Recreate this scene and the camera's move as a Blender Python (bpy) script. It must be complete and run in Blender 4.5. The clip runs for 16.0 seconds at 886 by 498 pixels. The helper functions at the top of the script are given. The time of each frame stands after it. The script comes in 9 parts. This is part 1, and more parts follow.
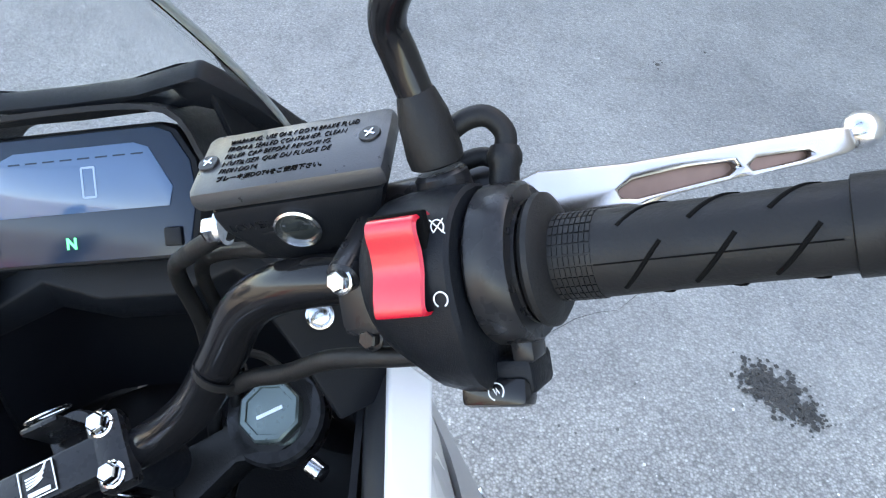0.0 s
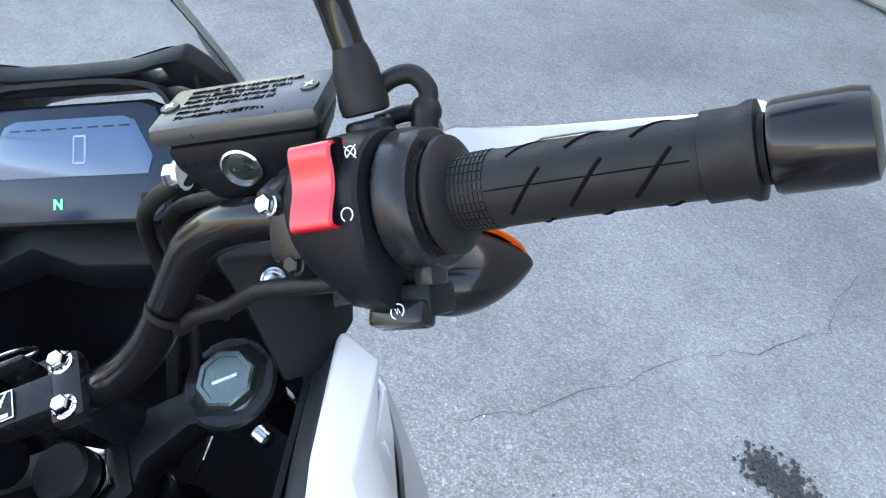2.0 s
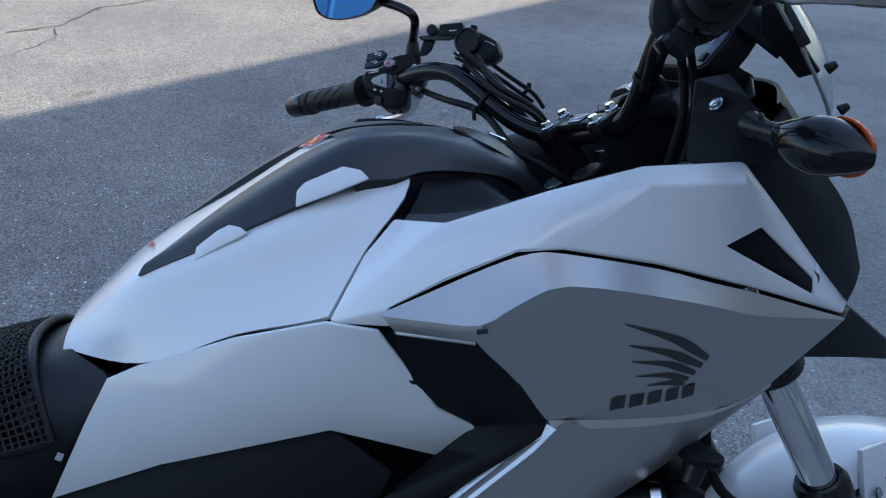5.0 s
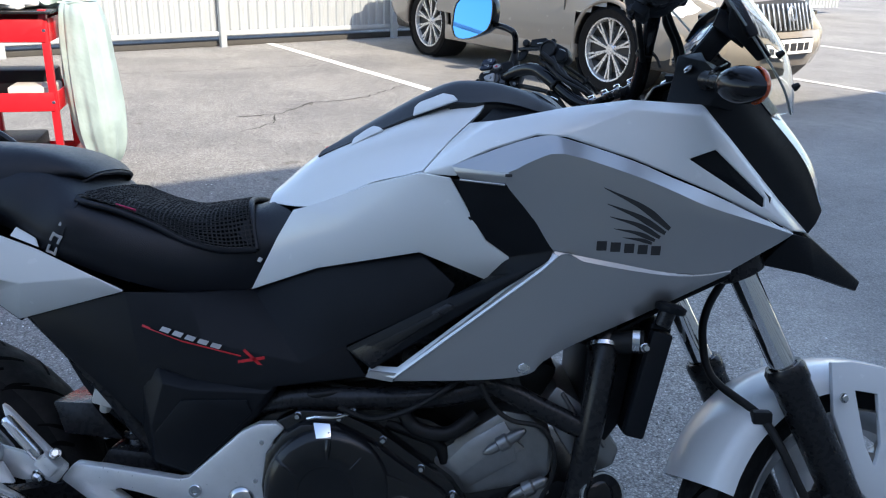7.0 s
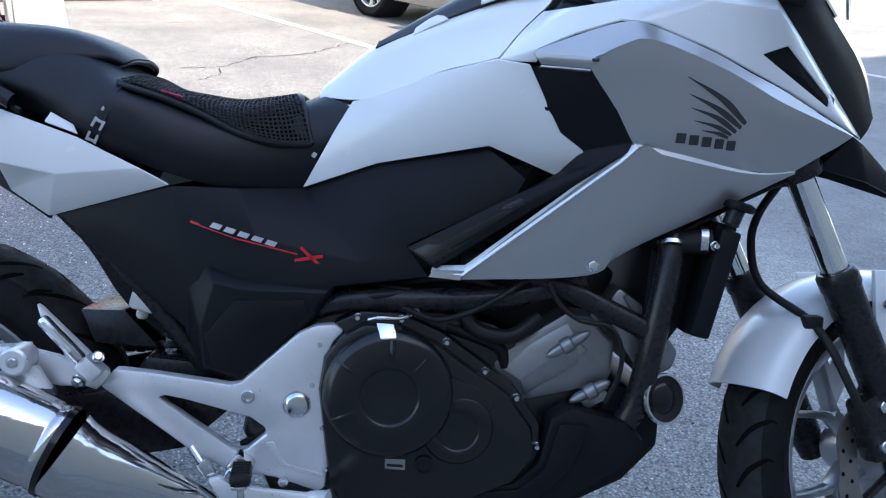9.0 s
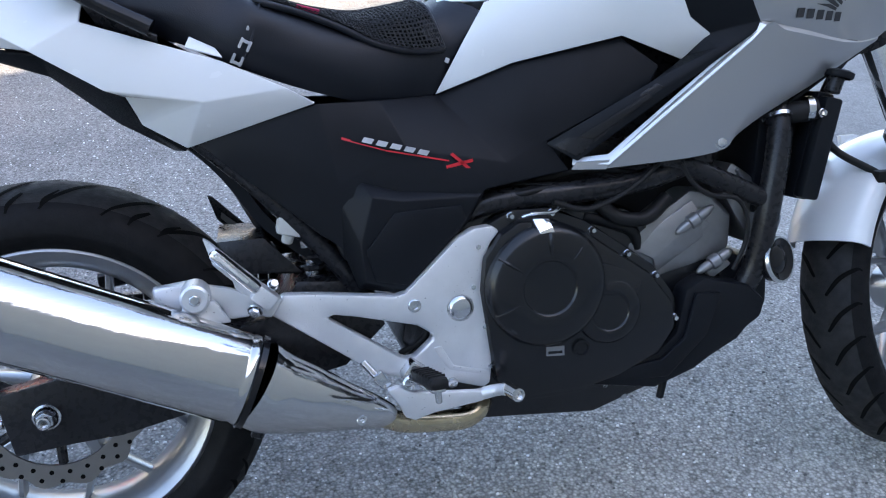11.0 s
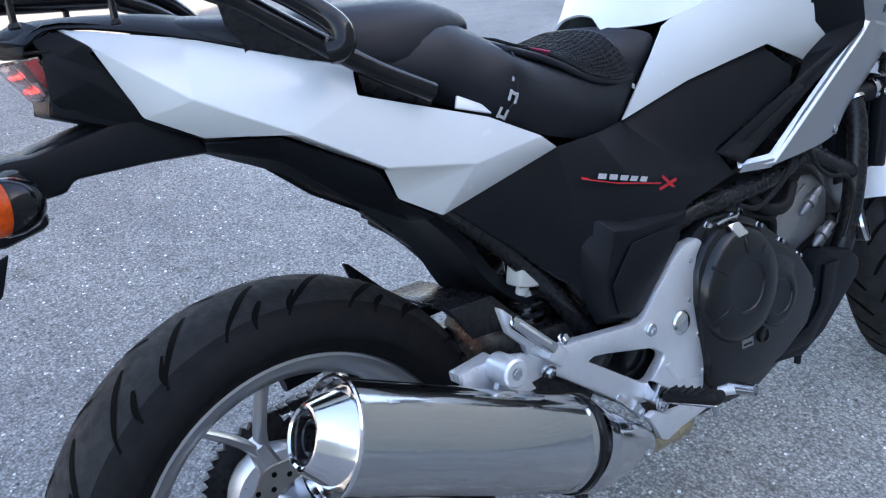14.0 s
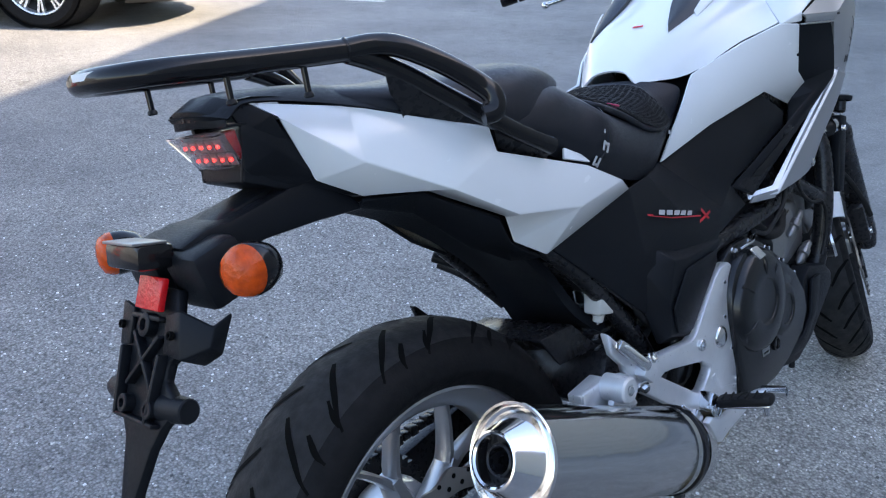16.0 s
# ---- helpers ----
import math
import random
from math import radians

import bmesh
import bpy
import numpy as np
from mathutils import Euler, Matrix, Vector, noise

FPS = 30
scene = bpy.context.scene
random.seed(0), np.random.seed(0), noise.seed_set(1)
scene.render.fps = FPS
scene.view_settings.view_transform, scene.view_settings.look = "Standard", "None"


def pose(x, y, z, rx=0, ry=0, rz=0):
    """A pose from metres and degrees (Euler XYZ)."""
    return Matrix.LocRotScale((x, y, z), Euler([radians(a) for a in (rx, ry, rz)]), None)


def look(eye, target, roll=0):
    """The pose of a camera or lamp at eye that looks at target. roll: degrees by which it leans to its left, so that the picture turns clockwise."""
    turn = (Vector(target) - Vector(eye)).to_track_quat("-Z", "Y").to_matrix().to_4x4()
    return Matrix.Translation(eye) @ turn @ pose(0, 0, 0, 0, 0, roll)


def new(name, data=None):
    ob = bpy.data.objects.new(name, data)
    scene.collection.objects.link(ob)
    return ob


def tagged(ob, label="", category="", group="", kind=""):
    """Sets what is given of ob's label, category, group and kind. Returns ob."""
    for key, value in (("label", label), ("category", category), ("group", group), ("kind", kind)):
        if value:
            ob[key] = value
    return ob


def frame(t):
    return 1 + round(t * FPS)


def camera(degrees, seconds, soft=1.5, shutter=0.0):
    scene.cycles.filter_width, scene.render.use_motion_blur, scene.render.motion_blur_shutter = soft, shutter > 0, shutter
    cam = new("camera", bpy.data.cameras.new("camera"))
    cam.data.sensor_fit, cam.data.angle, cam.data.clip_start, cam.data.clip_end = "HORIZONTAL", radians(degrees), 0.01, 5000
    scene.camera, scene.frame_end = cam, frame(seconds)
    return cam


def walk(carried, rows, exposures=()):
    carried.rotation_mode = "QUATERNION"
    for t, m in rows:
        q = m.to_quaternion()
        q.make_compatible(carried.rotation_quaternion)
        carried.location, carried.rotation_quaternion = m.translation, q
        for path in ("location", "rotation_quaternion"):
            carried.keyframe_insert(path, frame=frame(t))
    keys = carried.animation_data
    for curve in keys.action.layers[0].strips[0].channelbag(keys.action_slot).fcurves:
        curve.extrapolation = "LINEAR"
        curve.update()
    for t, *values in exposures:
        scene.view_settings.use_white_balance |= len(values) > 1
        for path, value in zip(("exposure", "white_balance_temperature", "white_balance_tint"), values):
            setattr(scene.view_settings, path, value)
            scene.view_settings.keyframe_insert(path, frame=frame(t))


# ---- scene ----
from mathutils.bvhtree import BVHTree

LENS = 55.76
LEAN = 14.6        # the motorcycle leans on its side stand
cam = camera(LENS, 16.0, soft=1.15)
PATH = [
    (0.0, (0.8775, 0.0756, 1.3601), (1.6274, 0.0910, 0.6986), 6.12),
    (0.5, (0.8761, 0.0481, 1.3685), (1.6304, 0.0633, 0.7122), 6.51),
    (1.0, (0.8668, 0.0243, 1.3704), (1.6353, 0.0447, 0.7309), 6.59),
    (1.5, (0.8523, 0.0150, 1.3626), (1.6398, 0.0438, 0.7469), 7.02),
    (2.0, (0.8203, 0.0199, 1.3390), (1.6306, 0.0878, 0.7570), 7.78),
    (2.5, (0.7838, 0.0299, 1.3059), (1.5859, 0.2010, 0.7338), 7.72),
    (3.0, (0.7481, 0.0299, 1.2764), (1.4953, 0.3379, 0.6875), 7.50),
    (3.5, (0.7367, -0.0476, 1.2594), (1.3428, 0.4763, 0.6608), 4.91),
    (4.0, (0.7400, -0.1604, 1.2518), (1.1735, 0.5295, 0.6720), 2.66),
    (4.5, (0.7456, -0.3392, 1.2714), (1.0272, 0.4627, 0.7445), 0.60),
    (4.7, (0.7588, -0.4187, 1.2823), (0.9985, 0.4103, 0.7771), 1.03),
    (6.8, (0.8736, -1.0226, 1.2188), (0.8476, -0.0881, 0.8639), 1.42),
    (7.0, (0.8668, -1.0544, 1.2030), (0.8448, -0.1165, 0.8569), 1.20),
    (7.5, (0.8448, -1.0854, 1.1701), (0.8344, -0.1423, 0.8379), 1.16),
    (8.0, (0.7955, -1.0627, 1.1340), (0.7997, -0.1189, 0.8035), 1.47),
    (8.5, (0.7287, -1.0435, 1.0923), (0.7656, -0.1065, 0.7452), 2.83),
    (8.7, (0.7077, -1.0460, 1.0848), (0.7568, -0.1128, 0.7288), 3.29),
    (10.8, (0.3232, -1.0603, 1.0565), (0.5479, -0.1972, 0.6044), 2.06),
    (11.0, (0.2806, -1.0298, 1.0532), (0.5049, -0.1684, 0.5973), 1.35),
    (11.5, (0.1514, -0.9612, 1.0528), (0.3787, -0.1040, 0.5908), 1.13),
    (12.0, (0.0432, -0.9249, 1.0541), (0.3070, -0.0808, 0.5873), 2.07),
    (12.5, (-0.1040, -0.9112, 1.0741), (0.2469, -0.0984, 0.6092), 1.54),
    (13.0, (-0.2026, -0.8742, 1.0853), (0.2203, -0.0929, 0.6263), 0.79),
    (13.5, (-0.2705, -0.7700, 1.0806), (0.2076, -0.0172, 0.6281), 0.28),
    (14.0, (-0.3380, -0.6771, 1.0822), (0.1987, 0.0358, 0.6307), 0.46),
    (14.5, (-0.4379, -0.6298, 1.0856), (0.1507, 0.0421, 0.6363), 1.60),
    (15.0, (-0.5541, -0.5964, 1.0939), (0.0877, 0.0340, 0.6571), 1.47),
    (15.5, (-0.6124, -0.5660, 1.1141), (0.0543, 0.0508, 0.6955), 1.16),
    (16.0, (-0.6342, -0.5367, 1.1224), (0.0373, 0.0835, 0.7169), 1.33),
]
walk(cam, [(t, look(eye, target, roll)) for t, eye, target, roll in PATH],
     [(0, 3.22, 8400, 13), (0.5, 2.95, 8400, 13), (1.0, 3.1, 8400, 13), (1.5, 3.22, 8350, 13), (2.0, 3.2, 8300, 13), (3.0, 2.97, 7900, 13), (3.5, 2.5, 7400, 14), (4.0, 1.7, 6500, 10), (4.5, 1.35, 6300, 10),
      (7, 1.6, 6600, 11), (8.0, 1.75, 6600, 12), (8.5, 1.97, 6500, 12), (11, 2.6, 7200, 15), (14, 2.6, 7200, 15), (15, 2.52, 7200, 15), (15.5, 2.47, 7150, 15), (16, 2.2, 7000, 14)])

# ---- light: clear sky and a high sun; a building behind the camera shades the motorcycle ----
SUN_WAY = Vector((-0.50, 0.60, -0.66)).normalized()
world = bpy.data.worlds.new("sky")
scene.world = world
world.use_nodes = True
wn = world.node_tree.nodes
sky = wn.new("ShaderNodeTexSky")
sky.sky_type = "NISHITA"
sky.sun_disc = False
sky.sun_elevation = math.asin(-SUN_WAY.z)
sky.sun_rotation = math.atan2(-SUN_WAY.x, -SUN_WAY.y)
wn["Background"].inputs[1].default_value = 0.15
world.node_tree.links.new(sky.outputs[0], wn["Background"].inputs[0])
sun = new("sun", bpy.data.lights.new("sun", "SUN"))
sun.data.energy, sun.data.angle, sun.data.color = 3.1, radians(0.5), (1.0, 0.89, 0.73)
sun.matrix_world = look((0, 0, 12), Vector((0, 0, 12)) + SUN_WAY)

# ---- materials ----
def material(name, color, rough=0.5, metal=0.0, coat=0.0, grain=None, bump=None, vary=0.0, vary_scale=8.0, spec=0.5, trans=0.0, emit=None, ior=1.45):
    """color with blotches (vary at vary_scale per metre), gloss varied by grain, relief (scale per metre, metres)."""
    m = bpy.data.materials.new(name)
    m.use_nodes = True
    nt = m.node_tree
    b = nt.nodes["Principled BSDF"]
    b.inputs["Base Color"].default_value = (*color, 1)
    b.inputs["Roughness"].default_value = rough
    b.inputs["Metallic"].default_value = metal
    b.inputs["Coat Weight"].default_value = coat
    b.inputs["Coat Roughness"].default_value = 0.06
    b.inputs["Specular IOR Level"].default_value = spec
    b.inputs["Transmission Weight"].default_value = trans
    b.inputs["IOR"].default_value = ior
    if emit:
        b.inputs["Emission Color"].default_value = (*color, 1)
        b.inputs["Emission Strength"].default_value = emit
    tc = nt.nodes.new("ShaderNodeTexCoord")

    def tex(scale, detail=4.0):
        n = nt.nodes.new("ShaderNodeTexNoise")
        n.inputs["Scale"].default_value, n.inputs["Detail"].default_value = scale, detail
        nt.links.new(tc.outputs["Object"], n.inputs["Vector"])
        return n

    if vary:
        n = tex(vary_scale, 6.0)
        mix = nt.nodes.new("ShaderNodeMix")
        mix.data_type = "RGBA"
        mix.inputs[6].default_value = (*[c * (1 - vary) for c in color], 1)
        mix.inputs[7].default_value = (*[min(1.0, c * (1 + vary)) for c in color], 1)
        nt.links.new(n.outputs[0], mix.inputs[0])
        nt.links.new(mix.outputs[2], b.inputs["Base Color"])
    if grain:
        n = tex(grain, 5.0)
        mr = nt.nodes.new("ShaderNodeMapRange")
        mr.inputs[1].default_value, mr.inputs[2].default_value = 0.3, 0.7
        mr.inputs[3].default_value, mr.inputs[4].default_value = max(0.02, rough * 0.8), min(1.0, rough * 1.25)
        nt.links.new(n.outputs[0], mr.inputs[0])
        nt.links.new(mr.outputs[0], b.inputs["Roughness"])
    if bump:
        n = tex(bump[0], 3.0)
        bp = nt.nodes.new("ShaderNodeBump")
        bp.inputs["Strength"].default_value, bp.inputs["Distance"].default_value = 1.0, bump[1]
        nt.links.new(n.outputs[0], bp.inputs["Height"])
        nt.links.new(bp.outputs[0], b.inputs["Normal"])
    return m


def waved(m, scale, direction, depth):
    """Adds fine parallel ribs to a material's relief."""
    nt = m.node_tree
    b = nt.nodes["Principled BSDF"]
    tc = nt.nodes.new("ShaderNodeTexCoord")
    w = nt.nodes.new("ShaderNodeTexWave")
    w.bands_direction = direction
    w.inputs["Scale"].default_value = scale
    bp = nt.nodes.new("ShaderNodeBump")
    bp.inputs["Distance"].default_value = depth
    nt.links.new(tc.outputs["Object"], w.inputs["Vector"])
    nt.links.new(w.outputs[0], bp.inputs["Height"])
    nt.links.new(bp.outputs[0], b.inputs["Normal"])
    return m


WHITE = material("pearl_white_paint", (0.72, 0.74, 0.75), 0.22, coat=0.6, grain=30, vary=0.03, vary_scale=5)
SILVER = material("matte_silver_paint", (0.46, 0.46, 0.46), 0.34, metal=0.78, vary=0.03, vary_scale=3)
BLACK = material("black_textured_plastic", (0.0070, 0.0082, 0.0105), 0.42, grain=400, bump=(1600, 0.0002), vary=0.25, vary_scale=20, spec=0.18)
# ribbed plastic; its base is raised to carry the sky's reflection on the lid
RIBBED = waved(material("ribbed_black_plastic", (0.046, 0.046, 0.047), 0.45, spec=0.7), 210, "DIAGONAL", 0.0006)
GLOSS = material("black_gloss_paint", (0.007, 0.007, 0.008), 0.16, coat=0.1, grain=50, spec=0.32)
# black plastic made lighter, with the lid's grey sheen partly put into its colour
COVER = material("lightened_black_plastic", (0.0125, 0.0145, 0.0180), 0.37, bump=(1500, 0.00015), vary=0.07, vary_scale=18, spec=0.66)
RESLID = material("sheen_black_plastic", (0.036, 0.036, 0.038), 0.34, grain=200, bump=(1200, 0.0001), vary=0.15, vary_scale=40, spec=0.8)
SATIN = material("black_satin_metal", (0.013, 0.013, 0.0145), 0.28, grain=120, vary=0.2, vary_scale=30, spec=0.35)
RUBBER = material("black_rubber", (0.008, 0.008, 0.0085), 0.5, grain=80, bump=(700, 0.0002), vary=0.25, vary_scale=40, spec=0.3)
TYRE = material("tyre_rubber", (0.0065, 0.0066, 0.0072), 0.62, grain=60, bump=(300, 0.0004), vary=0.35, vary_scale=25, spec=0.17)
GROOVE = material("tread_groove", (0.003, 0.003, 0.003), 0.9, spec=0.1)
TREAD = material("dusty_tread_rubber", (0.017, 0.0172, 0.0178), 0.75, grain=60, bump=(260, 0.0006), vary=0.45, vary_scale=22, spec=0.3)
VINYL = material("black_vinyl", (0.0085, 0.0100, 0.0145), 0.40, grain=300, bump=(900, 0.0004), vary=0.15, vary_scale=15, spec=0.38)
MESHCLOTH = material("black_mesh_cloth", (0.016, 0.016, 0.017), 0.7, bump=(500, 0.0005))
CHROME = material("chrome", (0.86, 0.86, 0.87), 0.05, metal=1.0, grain=25)
STEEL = material("zinc_steel", (0.62, 0.64, 0.66), 0.22, metal=1.0, grain=200, vary=0.12, vary_scale=150)
ALU = material("silver_painted_aluminium", (0.72, 0.73, 0.74), 0.34, metal=0.62, grain=220, bump=(700, 0.00025), vary=0.09, vary_scale=45)
POLISHED = material("polished_aluminium", (0.62, 0.63, 0.64), 0.16, metal=1.0, grain=60)
# lever aluminium, its colour lowered for the dark reflection on the lever's face
LEVER = material("dimmed_polished_aluminium", (0.46, 0.44, 0.43), 0.22, metal=1.0, vary=0.12, vary_scale=60)
BRONZE = material("rubbed_bronze_coat", (0.26, 0.165, 0.13), 0.38, metal=0.7, vary=0.25, vary_scale=80)
REFLECTOR = material("lamp_reflector", (0.16, 0.12, 0.12), 0.3, metal=0.4, vary=0.4, vary_scale=120)
CUPGREY = material("lamp_cup", (0.34, 0.29, 0.29), 0.3, metal=0.5, vary=0.3, vary_scale=160)
CAST = material("cast_aluminium", (0.27, 0.27, 0.272), 0.38, metal=0.8, vary=0.15, vary_scale=80)
ENGINE = material("black_engine_paint", (0.0050, 0.0056, 0.0068), 0.27, vary=0.2, vary_scale=40, spec=0.55)
HEATED = material("heat_tinted_steel", (0.52, 0.44, 0.30), 0.25, metal=1.0, grain=40, vary=0.3, vary_scale=30)
RED = material("red_plastic", (0.50, 0.009, 0.026), 0.25, coat=0.3)
AMBER = material("amber_lens", (0.50, 0.056, 0.002), 0.10, coat=0.12, vary=0.6, vary_scale=110, bump=(190, 0.0020), spec=0.3)
REDLENS = material("red_lens", (0.60, 0.008, 0.012), 0.12, coat=0.1, vary=0.3, vary_scale=90, bump=(220, 0.002))
REDLED = material("lit_red_lamp", (0.95, 0.035, 0.03), 0.2, emit=1.5)
SMOKE = material("clear_lens", (0.86, 0.80, 0.80), 0.04, trans=0.95, vary=0.06, vary_scale=60, bump=(160, 0.0002), ior=1.12)
CLEAR = material("clear_screen", (0.93, 0.96, 0.96), 0.03, trans=1.0, ior=1.08)
LCD = material("lcd_glass", (0.012, 0.022, 0.040), 0.14, spec=0.28)
LCDFACE = material("lcd_field", (0.042, 0.088, 0.165), 0.10, coat=0.3, vary=0.06, vary_scale=30)
GREEN = material("green_lamp", (0.03, 0.8, 0.25), 0.4, emit=0.2)
PRINT = material("white_print", (0.72, 0.72, 0.72), 0.5)
GREYPRINT = material("grey_print", (0.42, 0.42, 0.43), 0.45, vary=0.15, vary_scale=200)
DARKPRINT = material("dark_print", (0.03, 0.03, 0.032), 0.5)
REDPRINT = material("red_print", (0.55, 0.02, 0.03), 0.4)
TAG = material("pink_tag", (0.5, 0.03, 0.10), 0.6)
STICKER = material("yellow_print", (0.85, 0.42, 0.03), 0.4)
# mirror glass; the blue that it reflects is put into its tint
MIRROR = material("blue_reflection_mirror", (0.045, 0.20, 0.56), 0.01, metal=1.0)
BLUEKEY = material("dark_blue_plastic", (0.016, 0.022, 0.042), 0.3, grain=200, vary=0.1, vary_scale=60)
KEYGREY = material("light_grey_plastic", (0.34, 0.345, 0.36), 0.35, grain=200, vary=0.08, vary_scale=80)
SLATE = material("slate_grey_plastic", (0.045, 0.048, 0.055), 0.35, grain=200, vary=0.1, vary_scale=80)
CLOUDY = material("translucent_plastic", (0.52, 0.51, 0.47), 0.4, vary=0.05)
FLUID = material("sight_glass", (0.016, 0.020, 0.020), 0.05, coat=0.5)
CAPBLUE = material("anodised_cap", (0.13, 0.165, 0.16), 0.30, metal=0.7, grain=80)


# ---- mesh helpers ----
def V(*p):
    return Vector(p)


def part(name, bm, mat, parent=None, label="", angle=38, recalc=True):
    """Links a bmesh as one mesh object under a thing or a part."""
    if recalc:
        bmesh.ops.recalc_face_normals(bm, faces=bm.faces)
    lim = radians(angle)
    for e in bm.edges:
        e.smooth = len(e.link_faces) == 2 and e.calc_face_angle(3.0) < lim
    for f in bm.faces:
        f.smooth = True
    me = bpy.data.meshes.new(name)
    bm.to_mesh(me)
    bm.free()
    me.materials.append(mat)
    ob = new(name, me)
    ob.parent = parent
    if label:
        tagged(ob, label)
    return ob


def cat(pts, n):
    """A smooth open line through the points, n steps a span."""
    p = [Vector(q) for q in pts]
    if len(p) == 2 or n == 1:
        return [p[0].lerp(p[-1], i / n) for i in range(n + 1)] if len(p) == 2 else p
    p = [p[0] * 2 - p[1]] + p + [p[-1] * 2 - p[-2]]
    out = []
    for i in range(1, len(p) - 2):
        a, b, c, d = p[i - 1 : i + 3]
        for k in range(n):
            t = k / n
            out.append(0.5 * (2 * b + (c - a) * t + (2 * a - 5 * b + 4 * c - d) * t * t + (3 * b - a - 3 * c + d) * t**3))
    return out + [p[-2]]


def solid(bm, thick):
    bmesh.ops.recalc_face_normals(bm, faces=bm.faces)
    bmesh.ops.solidify(bm, geom=bm.faces[:], thickness=thick)
    return bm


def soften(bm, offset=0.002, segs=2, over=30):
    es = [e for e in bm.edges if len(e.link_faces) == 2 and e.calc_face_angle(0) > radians(over)]
    if es:
        bmesh.ops.bevel(bm, geom=es, offset=offset, segments=segs, profile=0.5, affect="EDGES", clamp_overlap=True)
    return bm


def grid(rows, nu=4, nv=4, thick=0.0, bm=None, closed=False):
    """A surface through rows of points, smoothed both ways; thick: a shell of that thickness."""
    bm = bm or bmesh.new()
    lines = [cat(r, nu) for r in rows]
    cols = list(zip(*lines))
    lines = list(zip(*[cat(c, nv) for c in cols]))
    vs = [[bm.verts.new(p) for p in r] for r in lines]
    for a, b in zip(vs, vs[1:]):
        for i in range(len(a) - 1):
            bm.faces.new((a[i], a[i + 1], b[i + 1], b[i]))
        if closed:
            bm.faces.new((a[-1], a[0], b[0], b[-1]))
    if thick:
        solid(bm, thick)
    return bm


def tube(pts, r, seg=10, n=5, bm=None, smooth=True, caps=True):
    """A round bar along a line; r a number or one for each point."""
    bm = bm or bmesh.new()
    line = cat(pts, n) if smooth else [Vector(p) for p in pts]
    rs = r if isinstance(r, (list, tuple)) else [r] * len(pts)
    span = max(1, len(pts) - 1)
    up = None
    rings = []
    for i, p in enumerate(line):
        way = (line[min(i + 1, len(line) - 1)] - line[max(i - 1, 0)]).normalized()
        up = up or way.orthogonal().normalized()
        up = (up - way * up.dot(way)).normalized()
        side = way.cross(up)
        s = i / (len(line) - 1) * span
        k = min(int(s), span - 1)
        rad = rs[k] + (rs[k + 1] - rs[k]) * (s - k)
        rings.append([bm.verts.new(p + (up * math.cos(2 * math.pi * j / seg) + side * math.sin(2 * math.pi * j / seg)) * rad) for j in range(seg)])
    for a, b in zip(rings, rings[1:]):
        for j in range(seg):
            bm.faces.new((a[j], a[(j + 1) % seg], b[(j + 1) % seg], b[j]))
    if caps:
        bm.faces.new(rings[0][::-1])
        bm.faces.new(rings[-1])
    return bm


def frame_of(p0, p1, up=(0, 0, 1)):
    """A matrix at p0 whose z runs to p1 and whose x lies nearest to up."""
    z = (Vector(p1) - Vector(p0)).normalized()
    x = Vector(up) - z * z.dot(Vector(up))
    x = x.normalized() if x.length > 1e-4 else z.orthogonal().normalized()
    y = z.cross(x)
    return Matrix.Translation(Vector(p0)) @ Matrix((x, y, z)).transposed().to_4x4()


def lathe(profile, m=None, seg=24, bm=None, squash=1.0):
    """Turns (radius, height) points round z of m."""
    bm = bm or bmesh.new()
    m = m or Matrix()
    rings = []
    for r, h in profile:
        if r < 1e-6:
            rings.append([bm.verts.new(m @ V(0, 0, h))])
        else:
            rings.append([bm.verts.new(m @ V(r * math.cos(2 * math.pi * j / seg), squash * r * math.sin(2 * math.pi * j / seg), h)) for j in range(seg)])
    for a, b in zip(rings, rings[1:]):
        for j in range(seg):
            k = (j + 1) % seg
            if len(a) == 1 and len(b) > 1:
                bm.faces.new((a[0], b[k], b[j]))
            elif len(b) == 1 and len(a) > 1:
                bm.faces.new((a[j], a[k], b[0]))
            elif len(a) > 1:
                bm.faces.new((a[j], a[k], b[k], b[j]))
    return bm


def rod(p0, p1, r0, r1=None, seg=16, edge=0.0015, bm=None):
    """A turned bar between two places with softened ends."""
    r1 = r0 if r1 is None else r1
    h = (Vector(p1) - Vector(p0)).length
    e = min(edge, h / 3, r0 * 0.9, r1 * 0.9)
    return lathe([(0, 0), (r0 - e, 0), (r0, e), (r1, h - e), (r1 - e, h), (0, h)], frame_of(p0, p1), seg, bm)


def box(size, m=None, edge=0.0, bm=None, taper=1.0):
    bm0 = bmesh.new()
    bmesh.ops.create_cube(bm0, size=1.0)
    for v in bm0.verts:
        k = taper if v.co.z > 0 else 1.0
        v.co = V(v.co.x * size[0] * k, v.co.y * size[1] * k, v.co.z * size[2])
    if edge:
        bmesh.ops.bevel(bm0, geom=bm0.edges[:], offset=edge, segments=2, profile=0.5, affect="EDGES", clamp_overlap=True)
    bm0.transform(m or Matrix())
    return merge(bm, bm0)


def merge(bm, other):
    if bm is None:
        return other
    me = bpy.data.meshes.new("tmp")
    other.to_mesh(me)
    other.free()
    bm.from_mesh(me)
    bpy.data.meshes.remove(me)
    return bm


